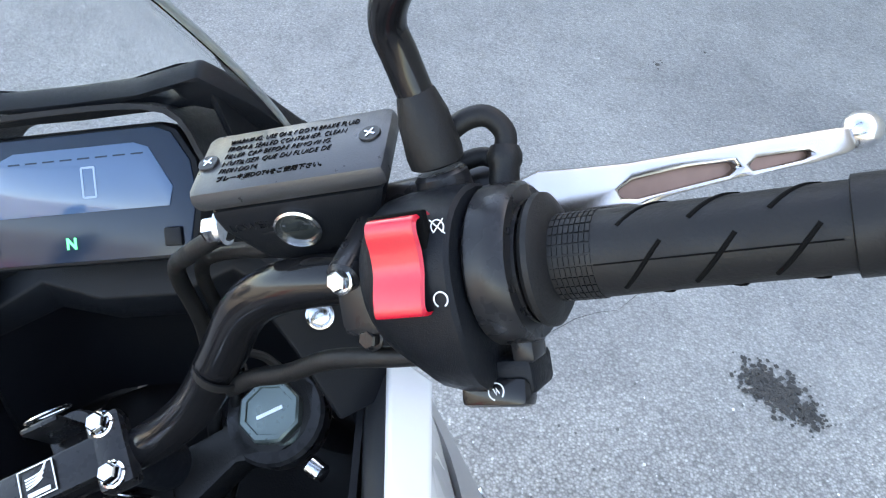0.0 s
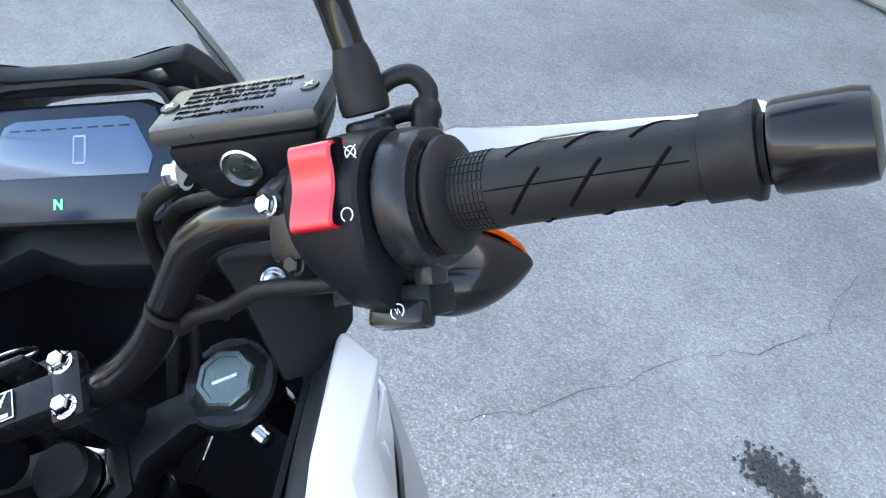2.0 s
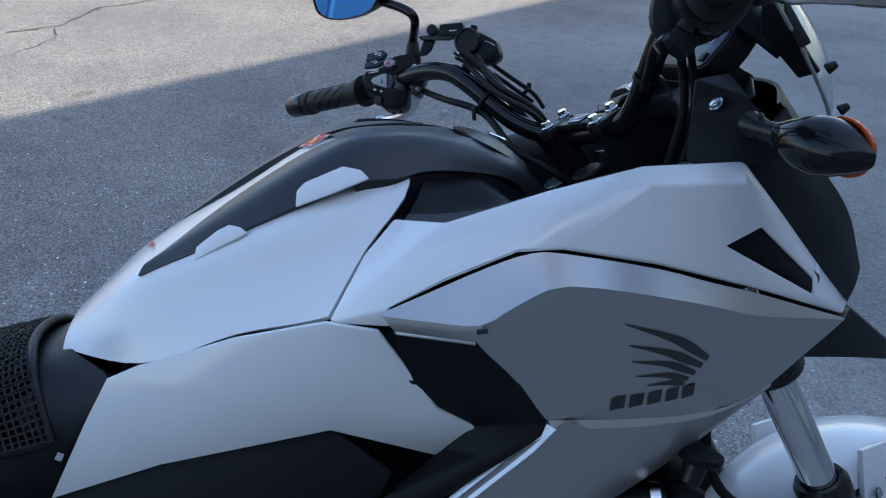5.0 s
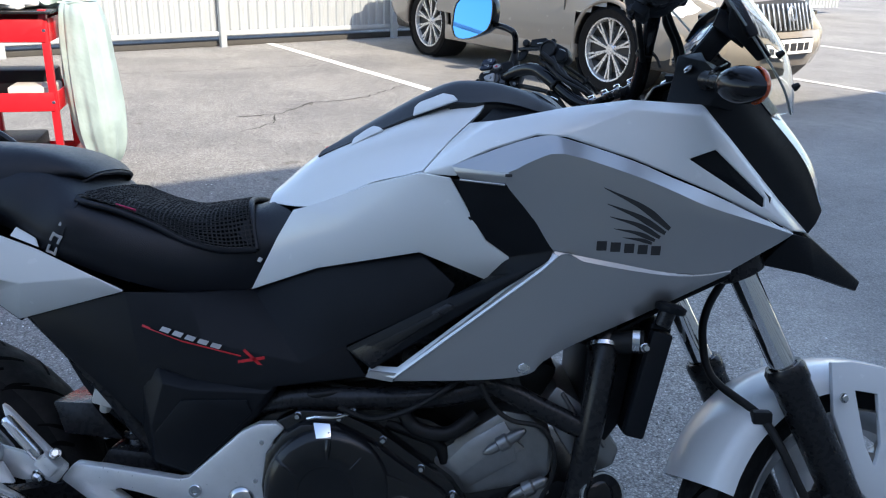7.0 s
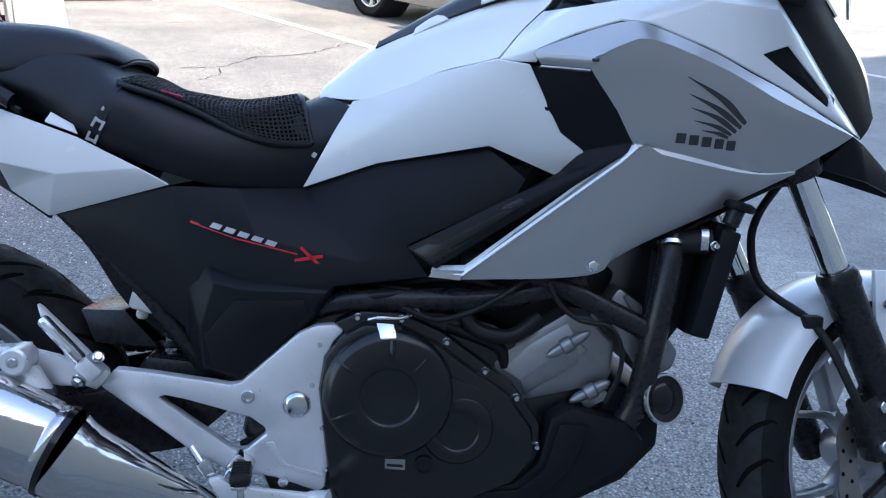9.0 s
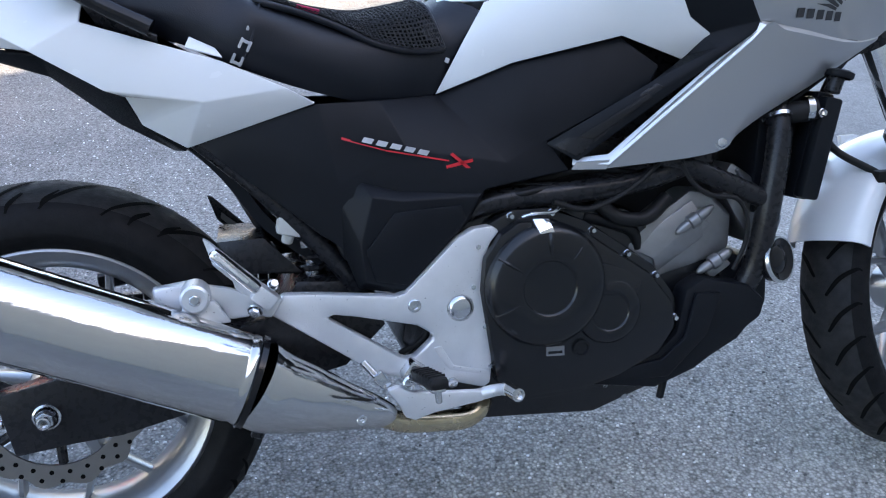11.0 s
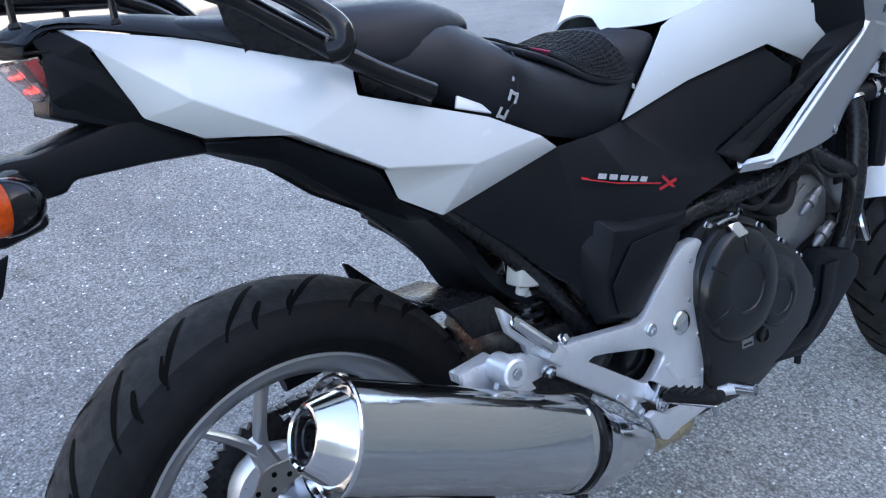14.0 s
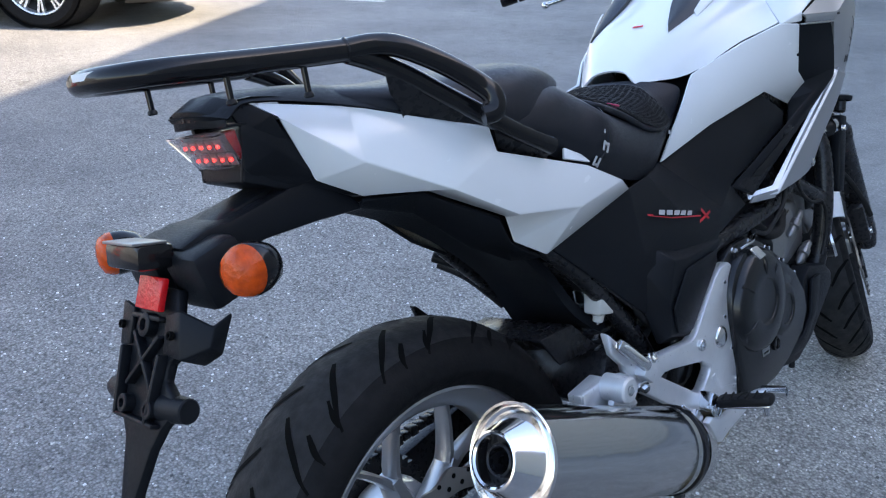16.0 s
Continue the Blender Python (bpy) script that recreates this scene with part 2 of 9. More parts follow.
def prism(outline, y0, y1, edge=0.0, bm=None, m=None, holes=()):
    """An outline of (x, z) drawn through from y0 to y1; each point may carry its own y as a third value, added to both."""
    b = bmesh.new()
    loops = []
    for ring in (outline, *holes):
        loops.append([b.verts.new(V(p[0], y0 + (p[2] if len(p) > 2 else 0), p[1])) for p in ring])
    edges = []
    for vs in loops:
        edges += [b.edges.new((vs[i], vs[(i + 1) % len(vs)])) for i in range(len(vs))]
    if holes:
        bmesh.ops.triangle_fill(b, use_beauty=True, use_dissolve=False, edges=edges)
    else:
        b.faces.new(loops[0])
    r = bmesh.ops.extrude_face_region(b, geom=b.faces[:])
    for g in r["geom"]:
        if isinstance(g, bmesh.types.BMVert):
            g.co.y += y1 - y0
    bmesh.ops.recalc_face_normals(b, faces=b.faces)
    if edge:
        soften(b, edge, 2, 40)
    if not holes:
        bmesh.ops.triangulate(b, faces=[f for f in b.faces if len(f.verts) > 4])
    if m:
        b.transform(m)
    return merge(bm, b)


def shell(verts, faces, thick=0.004, edge=0.002, mirrored=False, bm=None, over=14):
    """A panel from named corners and faces, given thickness and softened edges."""
    b = bmesh.new()
    vs = {k: b.verts.new(Vector(p)) for k, p in verts.items()}
    for f in faces:
        b.faces.new([vs[k] for k in f.split()])
    for v in [v for v in b.verts if not v.link_faces]:
        b.verts.remove(v)
    solid(b, thick)
    if edge:
        soften(b, edge, 2, over)
    if mirrored:
        b.transform(Matrix.Diagonal((1, -1, 1, 1)))
        bmesh.ops.reverse_faces(b, faces=b.faces)
    return merge(bm, b)


def flip(bm):
    bm.transform(Matrix.Diagonal((1, -1, 1, 1)))
    bmesh.ops.reverse_faces(bm, faces=bm.faces)
    return bm


def hexbolt(p, way, r=0.006, h=0.005, parent=None, mat=None, name="bolt", washer=True):
    m = frame_of(p, Vector(p) + Vector(way))
    bm = lathe([(0, 0), (r * 1.35, 0), (r * 1.35, h * 0.25), (r * 1.15, h * 0.35)], m, 16) if washer else bmesh.new()
    lathe([(r, h * 0.2), (r, h * 0.85), (r * 0.82, h), (0, h)], m, 6, bm)
    return part(name, bm, mat or STEEL, parent)


def sock(p, way, r=0.007, h=0.005, parent=None, mat=None, name="screw"):
    m = frame_of(p, Vector(p) + Vector(way))
    bm = lathe([(0, 0), (r, 0), (r, h * 0.8), (r * 0.9, h), (r * 0.5, h), (r * 0.45, h * 0.4), (0, h * 0.4)], m, 14)
    return part(name, bm, mat or STEEL, parent)


def text(name, body, m, size, mat, parent, depth=0.0006, shear=0.0, width=None, bold=0.0, label=""):
    """Letters as a thin mesh, lying in x and y of m, reading along x."""
    cu = bpy.data.curves.new(name, "FONT")
    cu.body, cu.size, cu.extrude, cu.shear, cu.offset = body, size, depth, shear, bold
    cu.align_x, cu.align_y = "CENTER", "CENTER"
    cu.resolution_u = 3
    tmp = bpy.data.objects.new("tmp", cu)
    scene.collection.objects.link(tmp)
    bpy.context.view_layer.update()
    me = bpy.data.meshes.new_from_object(tmp.evaluated_get(bpy.context.evaluated_depsgraph_get()))
    bpy.data.objects.remove(tmp)
    bpy.data.curves.remove(cu)
    if width:
        xs = [v.co.x for v in me.vertices]
        k = width / (max(xs) - min(xs))
        for v in me.vertices:
            v.co.x *= k
    me.transform(m)
    me.materials.append(mat)
    ob = new(name, me)
    ob.parent = parent
    if label:
        tagged(ob, label)
    return ob


def plane_of(p, right, up):
    """A matrix at p for flat marks: x along right, y towards up."""
    x = Vector(right).normalized()
    z = x.cross(Vector(up)).normalized()
    return Matrix.Translation(Vector(p)) @ Matrix((x, z.cross(x), z)).transposed().to_4x4()

# ---- ground ----
def asphalt():
    m = bpy.data.materials.new("old_asphalt")
    m.use_nodes = True
    nt = m.node_tree
    N, L = nt.nodes, nt.links
    b = N["Principled BSDF"]
    b.inputs["Roughness"].default_value = 0.85
    tc = N.new("ShaderNodeTexCoord")

    def noise_of(scale, detail=5.0):
        n = N.new("ShaderNodeTexNoise")
        n.inputs["Scale"].default_value, n.inputs["Detail"].default_value = scale, detail
        L.new(tc.outputs["Object"], n.inputs["Vector"])
        return n.outputs[0]

    def ramp(src, stops):
        r = N.new("ShaderNodeValToRGB")
        while len(r.color_ramp.elements) < len(stops):
            r.color_ramp.elements.new(0.5)
        for e, (p, c) in zip(r.color_ramp.elements, stops):
            e.position, e.color = p, (*c, 1)
        L.new(src, r.inputs[0])
        return r.outputs[0]

    def blend(kind, fac, a, c):
        x = N.new("ShaderNodeMix")
        x.data_type, x.blend_type = "RGBA", kind
        x.inputs[0].default_value = fac
        L.new(a, x.inputs[6])
        L.new(c, x.inputs[7])
        return x.outputs[2]

    vo = N.new("ShaderNodeTexVoronoi")
    vo.inputs["Scale"].default_value = 170
    L.new(tc.outputs["Object"], vo.inputs["Vector"])
    stones = ramp(vo.outputs["Color"], [(0.0, (0.145, 0.143, 0.139)), (0.35, (0.26, 0.256, 0.247)), (0.75, (0.345, 0.339, 0.327)), (0.92, (0.45, 0.44, 0.42)), (1.0, (0.60, 0.59, 0.565))])
    gaps = ramp(vo.outputs["Distance"], [(0.0, (1.08, 1.08, 1.08)), (0.32, (0.98, 0.98, 0.98)), (0.55, (0.66, 0.655, 0.65)), (0.85, (0.34, 0.335, 0.33))])
    c = blend("MULTIPLY", 0.8, stones, gaps)
    vp = N.new("ShaderNodeTexVoronoi")
    vp.inputs["Scale"].default_value = 85
    L.new(tc.outputs["Object"], vp.inputs["Vector"])
    c = blend("MULTIPLY", 0.9, c, ramp(vp.outputs["Color"], [(0.0, (0.72, 0.72, 0.72)), (0.18, (0.95, 0.95, 0.95)), (0.88, (1.03, 1.03, 1.02)), (0.95, (1.5, 1.48, 1.44)), (1.0, (1.7, 1.68, 1.6))]))
    c = blend("MULTIPLY", 1.0, c, ramp(noise_of(1.1, 6), [(0.3, (0.76, 0.76, 0.77)), (0.7, (1.14, 1.13, 1.10))]))
    c = blend("MULTIPLY", 1.0, c, ramp(noise_of(9, 5), [(0.25, (0.86, 0.86, 0.86)), (0.5, (1, 1, 1)), (0.75, (1.08, 1.08, 1.07))]))
    c = blend("MULTIPLY", 0.85, c, ramp(noise_of(5.5, 8), [(0.27, (0.55, 0.53, 0.50)), (0.34, (1, 1, 1))]))
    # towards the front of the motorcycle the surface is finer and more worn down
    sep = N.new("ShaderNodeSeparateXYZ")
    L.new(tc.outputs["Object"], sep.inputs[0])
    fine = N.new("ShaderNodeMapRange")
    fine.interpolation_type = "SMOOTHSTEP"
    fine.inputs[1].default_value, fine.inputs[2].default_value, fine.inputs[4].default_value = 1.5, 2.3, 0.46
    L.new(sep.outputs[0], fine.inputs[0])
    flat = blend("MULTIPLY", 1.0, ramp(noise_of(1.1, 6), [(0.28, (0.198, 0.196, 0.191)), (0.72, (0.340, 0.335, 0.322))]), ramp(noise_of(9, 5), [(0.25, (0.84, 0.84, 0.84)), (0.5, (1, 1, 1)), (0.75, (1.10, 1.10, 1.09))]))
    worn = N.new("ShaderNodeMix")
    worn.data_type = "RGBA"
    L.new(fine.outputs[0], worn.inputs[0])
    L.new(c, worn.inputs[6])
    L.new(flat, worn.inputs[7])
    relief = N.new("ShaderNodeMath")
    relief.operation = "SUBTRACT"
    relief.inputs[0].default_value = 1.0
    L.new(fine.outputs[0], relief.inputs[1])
    # ground colour raised by up to a third, by position, round and beyond the motorcycle
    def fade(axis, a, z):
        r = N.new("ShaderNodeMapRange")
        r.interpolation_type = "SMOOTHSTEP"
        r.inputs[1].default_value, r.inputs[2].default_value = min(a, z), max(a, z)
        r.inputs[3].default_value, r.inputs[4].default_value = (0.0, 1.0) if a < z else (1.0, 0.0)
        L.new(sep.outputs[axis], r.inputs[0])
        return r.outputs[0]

    def times(p, q):
        x = N.new("ShaderNodeMath")
        x.operation = "MULTIPLY"
        L.new(p, x.inputs[0])
        L.new(q, x.inputs[1])
        return x.outputs[0]

    paler = ramp(times(times(fade(0, 0.1, 0.9), fade(0, 2.5, 1.9)), fade(1, 2.9, 1.9)), [(0.0, (1, 1, 1)), (1.0, (1.34, 1.33, 1.30))])
    L.new(blend("MULTIPLY", 1.0, worn.outputs[2], paler), b.inputs["Base Color"])
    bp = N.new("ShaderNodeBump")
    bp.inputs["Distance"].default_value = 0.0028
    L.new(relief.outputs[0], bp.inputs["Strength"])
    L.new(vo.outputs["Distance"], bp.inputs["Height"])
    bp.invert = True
    bp2 = N.new("ShaderNodeBump")
    bp2.inputs["Distance"].default_value = 0.012
    bp2.inputs["Strength"].default_value = 0.75
    L.new(noise_of(40, 6), bp2.inputs["Height"])
    L.new(bp.outputs[0], bp2.inputs["Normal"])
    L.new(bp2.outputs[0], b.inputs["Normal"])
    return m


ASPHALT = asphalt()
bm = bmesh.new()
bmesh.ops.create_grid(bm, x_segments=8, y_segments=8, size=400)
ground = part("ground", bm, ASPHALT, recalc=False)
tagged(ground, "worn grey asphalt of a yard, partly in the sun", "asphalt", kind="structure")

LINEPAINT = material("worn_white_line_paint", (0.62, 0.61, 0.58), 0.8, vary=0.25, vary_scale=14, bump=(300, 0.001))
ALONG = V(0.563, -0.826, 0)      # the way the parking bays run
ACROSS = V(0.826, 0.563, 0)      # the way the fence and the shade's edge run


def ragged_strip(name, a, b, w, z, mat, label, cat_name, seed, rough=0.08):
    rnd = random.Random(seed)
    a, b = Vector(a), Vector(b)
    way = (b - a).normalized()
    side = V(-way.y, way.x, 0)
    bm = bmesh.new()
    n = max(6, int((b - a).length / 0.12))
    row = []
    for i in range(n + 1):
        p = a.lerp(b, i / n)
        row.append([bm.verts.new(p + side * (s * w / 2 * (1 + rnd.uniform(-rough, rough))) + V(0, 0, z)) for s in (-1, 1)])
    for q, r in zip(row, row[1:]):
        bm.faces.new((q[0], q[1], r[1], r[0]))
    ob = part(name, bm, mat, recalc=False)
    return tagged(ob, label, cat_name, kind="structure")


for k, (x, y, ln) in enumerate(((-1.55, 9.2, 4.1), (3.35, 8.3, 3.2), (5.2, 10.7, 4.5))):
    ragged_strip("parking_line", (x, y, 0), V(x, y, 0) + ALONG * ln, 0.10, 0.004, LINEPAINT, "worn white parking bay line painted on asphalt", "line", k)

CRACK = material("asphalt_crack", (0.06, 0.058, 0.055), 0.9)


def crack(pts, w, seed):
    rnd = random.Random(seed)
    line = []
    for a, b in zip(pts, pts[1:]):
        a, b = V(*a, 0), V(*b, 0)
        n = max(3, int((b - a).length / 0.05))
        for i in range(n):
            line.append(a.lerp(b, i / n) + V(rnd.gauss(0, 0.012), rnd.gauss(0, 0.012), 0))
    line.append(V(*pts[-1], 0))
    bm = bmesh.new()
    row = []
    for i, p in enumerate(line):
        way = (line[min(i + 1, len(line) - 1)] - line[max(i - 1, 0)]).normalized()
        side = V(-way.y, way.x, 0) * w * rnd.uniform(0.15, 1.0) * (0.2 if i in (0, len(line) - 1) else 1)
        row.append((bm.verts.new(p + side + V(0, 0, 0.003)), bm.verts.new(p - side + V(0, 0, 0.003))))
    for q, r in zip(row, row[1:]):
        bm.faces.new((q[0], q[1], r[1], r[0]))
    tagged(part("crack", bm, CRACK, recalc=False), "thin dark crack in the old asphalt", "crack", kind="structure")


crack([(2.75, -0.90), (2.64, -0.85), (2.50, -0.66), (2.40, -0.45), (2.29, -0.32), (2.20, -0.18), (2.10, -0.05), (2.07, 0.08)], 0.0014, 1)
crack([(2.75, -0.90), (2.95, -1.0), (3.05, -1.2)], 0.0016, 2)
crack([(-0.75, 4.75), (-0.45, 4.95), (-0.35, 5.35), (0.0, 5.6), (0.35, 6.4)], 0.012, 3)
crack([(-0.6, 4.3), (-0.45, 4.6), (-0.5, 4.9)], 0.008, 4)
crack([(-3.2, 6.1), (-1.6, 6.9), (-0.6, 7.4)], 0.007, 5)

STAIN = material("oil_stain", (0.055, 0.052, 0.048), 0.75, vary=0.5, vary_scale=60, bump=(200, 0.002))


def stain(x, y, size, seed, bits=16):
    rnd = random.Random(seed)
    bm = bmesh.new()
    for k in range(bits):
        cx, cy = (0, 0) if k == 0 else (rnd.gauss(0, size * 0.42), rnd.gauss(0, size * 0.32))
        rad = size * (0.26 if k == 0 else rnd.uniform(0.03, 0.13))
        n = 14
        ring = [bm.verts.new(V(x + cx + rad * math.cos(2 * math.pi * i / n) * rnd.uniform(0.6, 1.2), y + cy + rad * math.sin(2 * math.pi * i / n) * rnd.uniform(0.5, 1.1), 0.0025 + k * 0.00002)) for i in range(n)]
        bm.faces.new(ring)
    tagged(part("oil_stain", bm, STAIN, recalc=False), "dark dried oil stain on grey asphalt", "stain", kind="structure")


stain(2.110, -0.610, 0.066, 5, 200)
stain(2.070, -0.660, 0.070, 9, 200)
stain(2.030, -0.705, 0.050, 8, 120)
stain(3.49, -0.53, 0.040, 6, 12)
stain(3.62, -0.71, 0.03, 7, 8)

# ---- the building behind the camera, which shades this part of the yard ----
RENDER = material("grey_render", (0.29, 0.284, 0.268), 0.7, vary=0.12, vary_scale=1.5, bump=(60, 0.004))
NORMAL = V(-0.563, 0.826, 0)
wall_at = NORMAL * -4.6
reach = NORMAL.dot(V(-0.04, 3.5, 0)) + 4.6
way = SUN_WAY / V(SUN_WAY.x, SUN_WAY.y, 0).dot(NORMAL)
wall_high = -way.z * reach
WALL = Matrix.Translation(wall_at) @ Matrix((ACROSS, NORMAL, V(0, 0, 1))).transposed().to_4x4()
bm = box((44, 0.4, wall_high), WALL @ Matrix.Translation((0, -0.2, wall_high / 2)), 0.03)
wall = tagged(part("wall_south", bm, material("shadow_gap", (0.18, 0.18, 0.172), 0.9)), "grey wall of a building clad in level boards", "wall", kind="structure")
count = int(wall_high / 0.30)
for k in range(count):
    part("board", box((43.9, 0.03, 0.255), WALL @ Matrix.Translation((0, 0.02, 0.16 + k * 0.30)), 0.008), RENDER, wall)

# ---- corrugated fence ----
SHEET = material("galvanised_sheet", (0.38, 0.405, 0.42), 0.42, metal=0.25, grain=40, vary=0.06, vary_scale=4)
FENCEPOST = material("grey_painted_steel", (0.42, 0.45, 0.47), 0.5, metal=0.2, grain=60, vary=0.1, vary_scale=8)
fence = new("fence")
fence.location = (-1.93, 8.72, 0)
tagged(fence, "corrugated grey metal sheet fence with steel posts", "fence")
FA = V(0.80, 0.60, 0).normalized()
fence.rotation_euler = (0, 0, math.atan2(FA.y, FA.x))
for k in range(-6, 11):
    bm = bmesh.new()
    prof = []
    n = 10
    for j in range(n):
        x0 = j * 0.115
        prof += [(x0, 0), (x0 + 0.035, 0), (x0 + 0.05, 0.02), (x0 + 0.095, 0.02), (x0 + 0.11, 0)]
    lo = [bm.verts.new(V(k * 1.15 + px, py + 0.03, 0.11)) for px, py in prof]
    hi = [bm.verts.new(V(k * 1.15 + px, py + 0.03, 2.1)) for px, py in prof]
    for i in range(len(prof) - 1):
        bm.faces.new((lo[i], lo[i + 1], hi[i + 1], hi[i]))
    part("sheet", solid(bm, 0.001), SHEET, fence, angle=20)
for k in range(-4, 6):
    bm = box((0.07, 0.07, 2.1), Matrix.Translation((k * 2.3 - 0.02, -0.03, 1.05)), 0.004)
    part("post", bm, FENCEPOST, fence)
for z in (0.15, 1.8):
    part("rail", box((24, 0.03, 0.05), Matrix.Translation((0, 0.005, z)), 0.003), FENCEPOST, fence)
# dark strip added under the sheets; the gap's shade is put into its colour
part("gap_strip", box((24, 0.10, 0.07), Matrix.Translation((0, 0.12, 0.035)), 0.01), material("gap_shade", (0.06, 0.058, 0.055), 0.9, vary=0.2, vary_scale=10, bump=(80, 0.003)), fence)

# ---- a far block of buildings and trees closing the yard behind the fence ----
bm = box((60, 1.0, 5.5), Matrix.Translation((-6, 34, 2.75)) @ Matrix.Rotation(0.63, 4, "Z"), 0.1)
tagged(part("backdrop", bm, material("far_wall", (0.34, 0.35, 0.35), 0.9, vary=0.15, vary_scale=0.4)), "pale far building beyond the fence", "building", kind="structure")

# ---- loose and half-sunk grit on the asphalt round the rear of the motorcycle ----
GRIT = material("pale_grit", (0.34, 0.335, 0.32), 0.8)
gn = GRIT.node_tree
geo = gn.nodes.new("ShaderNodeNewGeometry")
gr = gn.nodes.new("ShaderNodeValToRGB")
for e, (p, c) in zip([gr.color_ramp.elements[0], gr.color_ramp.elements[1], gr.color_ramp.elements.new(0.55)], ((0.0, 0.09), (1.0, 0.36), (0.6, 0.22))):
    e.position, e.color = p, (c, c * 0.985, c * 0.95, 1)
gn.links.new(geo.outputs["Random Per Island"], gr.inputs[0])
gn.links.new(gr.outputs[0], gn.nodes["Principled BSDF"].inputs["Base Color"])
rnd = random.Random(31)
vs, fs = [], []
for k in range(30000):
    x, y = rnd.uniform(-1.8, 2.2), rnd.uniform(-1.2, 3.2)
    fade = min(1.0, max(0.0, (2.2 - x) / 1.2)) * min(1.0, (3.2 - y) / 1.5)
    if rnd.random() > fade:
        continue
    r = 0.0014 + 0.0030 * rnd.random() ** 2.0
    h = r * rnd.uniform(0.5, 1.0)
    a0, n, base = rnd.uniform(0, 6.3), rnd.choice((5, 6)), len(vs)
    sx = rnd.uniform(0.65, 1.0)
    for q, zz in ((1.0, -0.001), (0.8, h * 0.75)):
        for i in range(n):
            a = a0 + 2 * math.pi * i / n + rnd.uniform(-0.25, 0.25)
            vs.append((x + r * q * math.cos(a), y + r * q * sx * math.sin(a), zz * rnd.uniform(0.8, 1.15)))
    vs.append((x + rnd.uniform(-0.2, 0.2) * r, y, h))
    for i in range(n):
        j = (i + 1) % n
        fs.append((base + i, base + j, base + n + j, base + n + i))
        fs.append((base + n + i, base + n + j, base + 2 * n))
me = bpy.data.meshes.new("asphalt_grit")
me.from_pydata(vs, [], fs)
me.materials.append(GRIT)
grit = new("asphalt_grit", me)
tagged(grit, "small pale and dark grit set in the worn asphalt", "grit", kind="stuff")
# ---- motorcycle: x forwards, y to its left, z up from the rear tyre's foot; it leans to its left ----
bike = new("motorcycle")
bike.rotation_euler = (radians(-LEAN), 0, 0)
tagged(bike, "white and silver motorcycle with black trim leaning on its stand", "motorcycle")
# the steering is turned to the left about the steering stem
STEER = 23.0
axis = V(-math.sin(radians(27)), 0, math.cos(radians(27)))
head = V(1.105, 0, 0.958)
TURN = Matrix.Translation(head) @ Matrix.Rotation(radians(STEER), 4, axis) @ Matrix.Translation(-head)


def turned(bm):
    bm.transform(TURN)
    return bm


def whole(rs):
    """Rows given from one side to the middle, carried on to the other side."""
    return [[Vector(p) for p in r] + [V(p[0], -p[1], p[2]) for p in r[-2::-1]] for r in rs]


def both(name, make, mat, parent=None, label=""):
    """A part and its mirror image on the other side."""
    a = part(name, make(), mat, parent or bike, label)
    b = part(name, flip(make()), mat, parent or bike, label)
    return a, b


# -- upper white cowl --
cowl = {
    "S": (0.810, -0.195, 0.888), "S2": (0.845, -0.155, 0.932), "L": (0.895, -0.113, 0.984), "Pl": (0.873, -0.148, 0.960), "Pc": (0.910, -0.186, 0.9625), "u2": (1.000, -0.177, 0.982),
    "u3": (1.090, -0.163, 0.996), "T": (1.194, -0.149, 0.993), "o0": (0.876, -0.192, 0.940), "o1": (0.985, -0.199, 0.967), "o2": (1.09, -0.181, 0.981), "o3": (1.185, -0.172, 0.976),
    "F1": (1.250, -0.130, 0.937), "F2": (1.328, -0.092, 0.862), "N": (1.387, -0.055, 0.813), "S3": (0.8580, -0.2125, 0.8855),
    "TP": (0.856, -0.215, 0.902), "b1": (0.902, -0.219, 0.924), "b2": (0.960, -0.222, 0.944), "b3": (1.000, -0.220, 0.942), "b4": (1.092, -0.196, 0.916),
    "b5": (1.211, -0.158, 0.873), "b6": (1.345, -0.104, 0.819),
    "A": (1.177, -0.160, 0.917), "B": (1.214, -0.156, 0.931), "C": (1.296, -0.122, 0.866), "D": (1.294, -0.128, 0.851), "k": (1.10, -0.182, 0.944),
}
cowl_faces = ["S S3 TP", "S TP b1 o0", "S o0 S2", "S2 o0 Pl", "Pl o0 Pc", "o0 o1 Pc", "o0 b1 b2 o1", "o1 b2 b3", "Pc o1 u2", "u2 o1 o2 u3", "u3 o2 o3 T", "o1 b3 k o2", "b3 b4 k", "k b4 A", "o2 k A o3", "b4 b5 A", "A b5 D", "b5 b6 D", "D b6 F2 C", "b6 N F2", "o3 A B", "o3 B F1", "F1 B C", "F1 C F2", "T o3 F1"]
both("upper_cowl", lambda: shell(cowl, cowl_faces, 0.005, 0.003, over=34), WHITE, label="pearl white upper cowl panel")
both("cowl_insert", lambda: shell({"A": (1.172, -0.153, 0.917), "B": (1.214, -0.149, 0.936), "C": (1.308, -0.113, 0.866), "D": (1.303, -0.119, 0.846), "m": (1.245, -0.141, 0.889)}, ["A B m", "B C m", "C D m", "D A m"], 0.004, 0.001), BLACK, label="black intake insert")
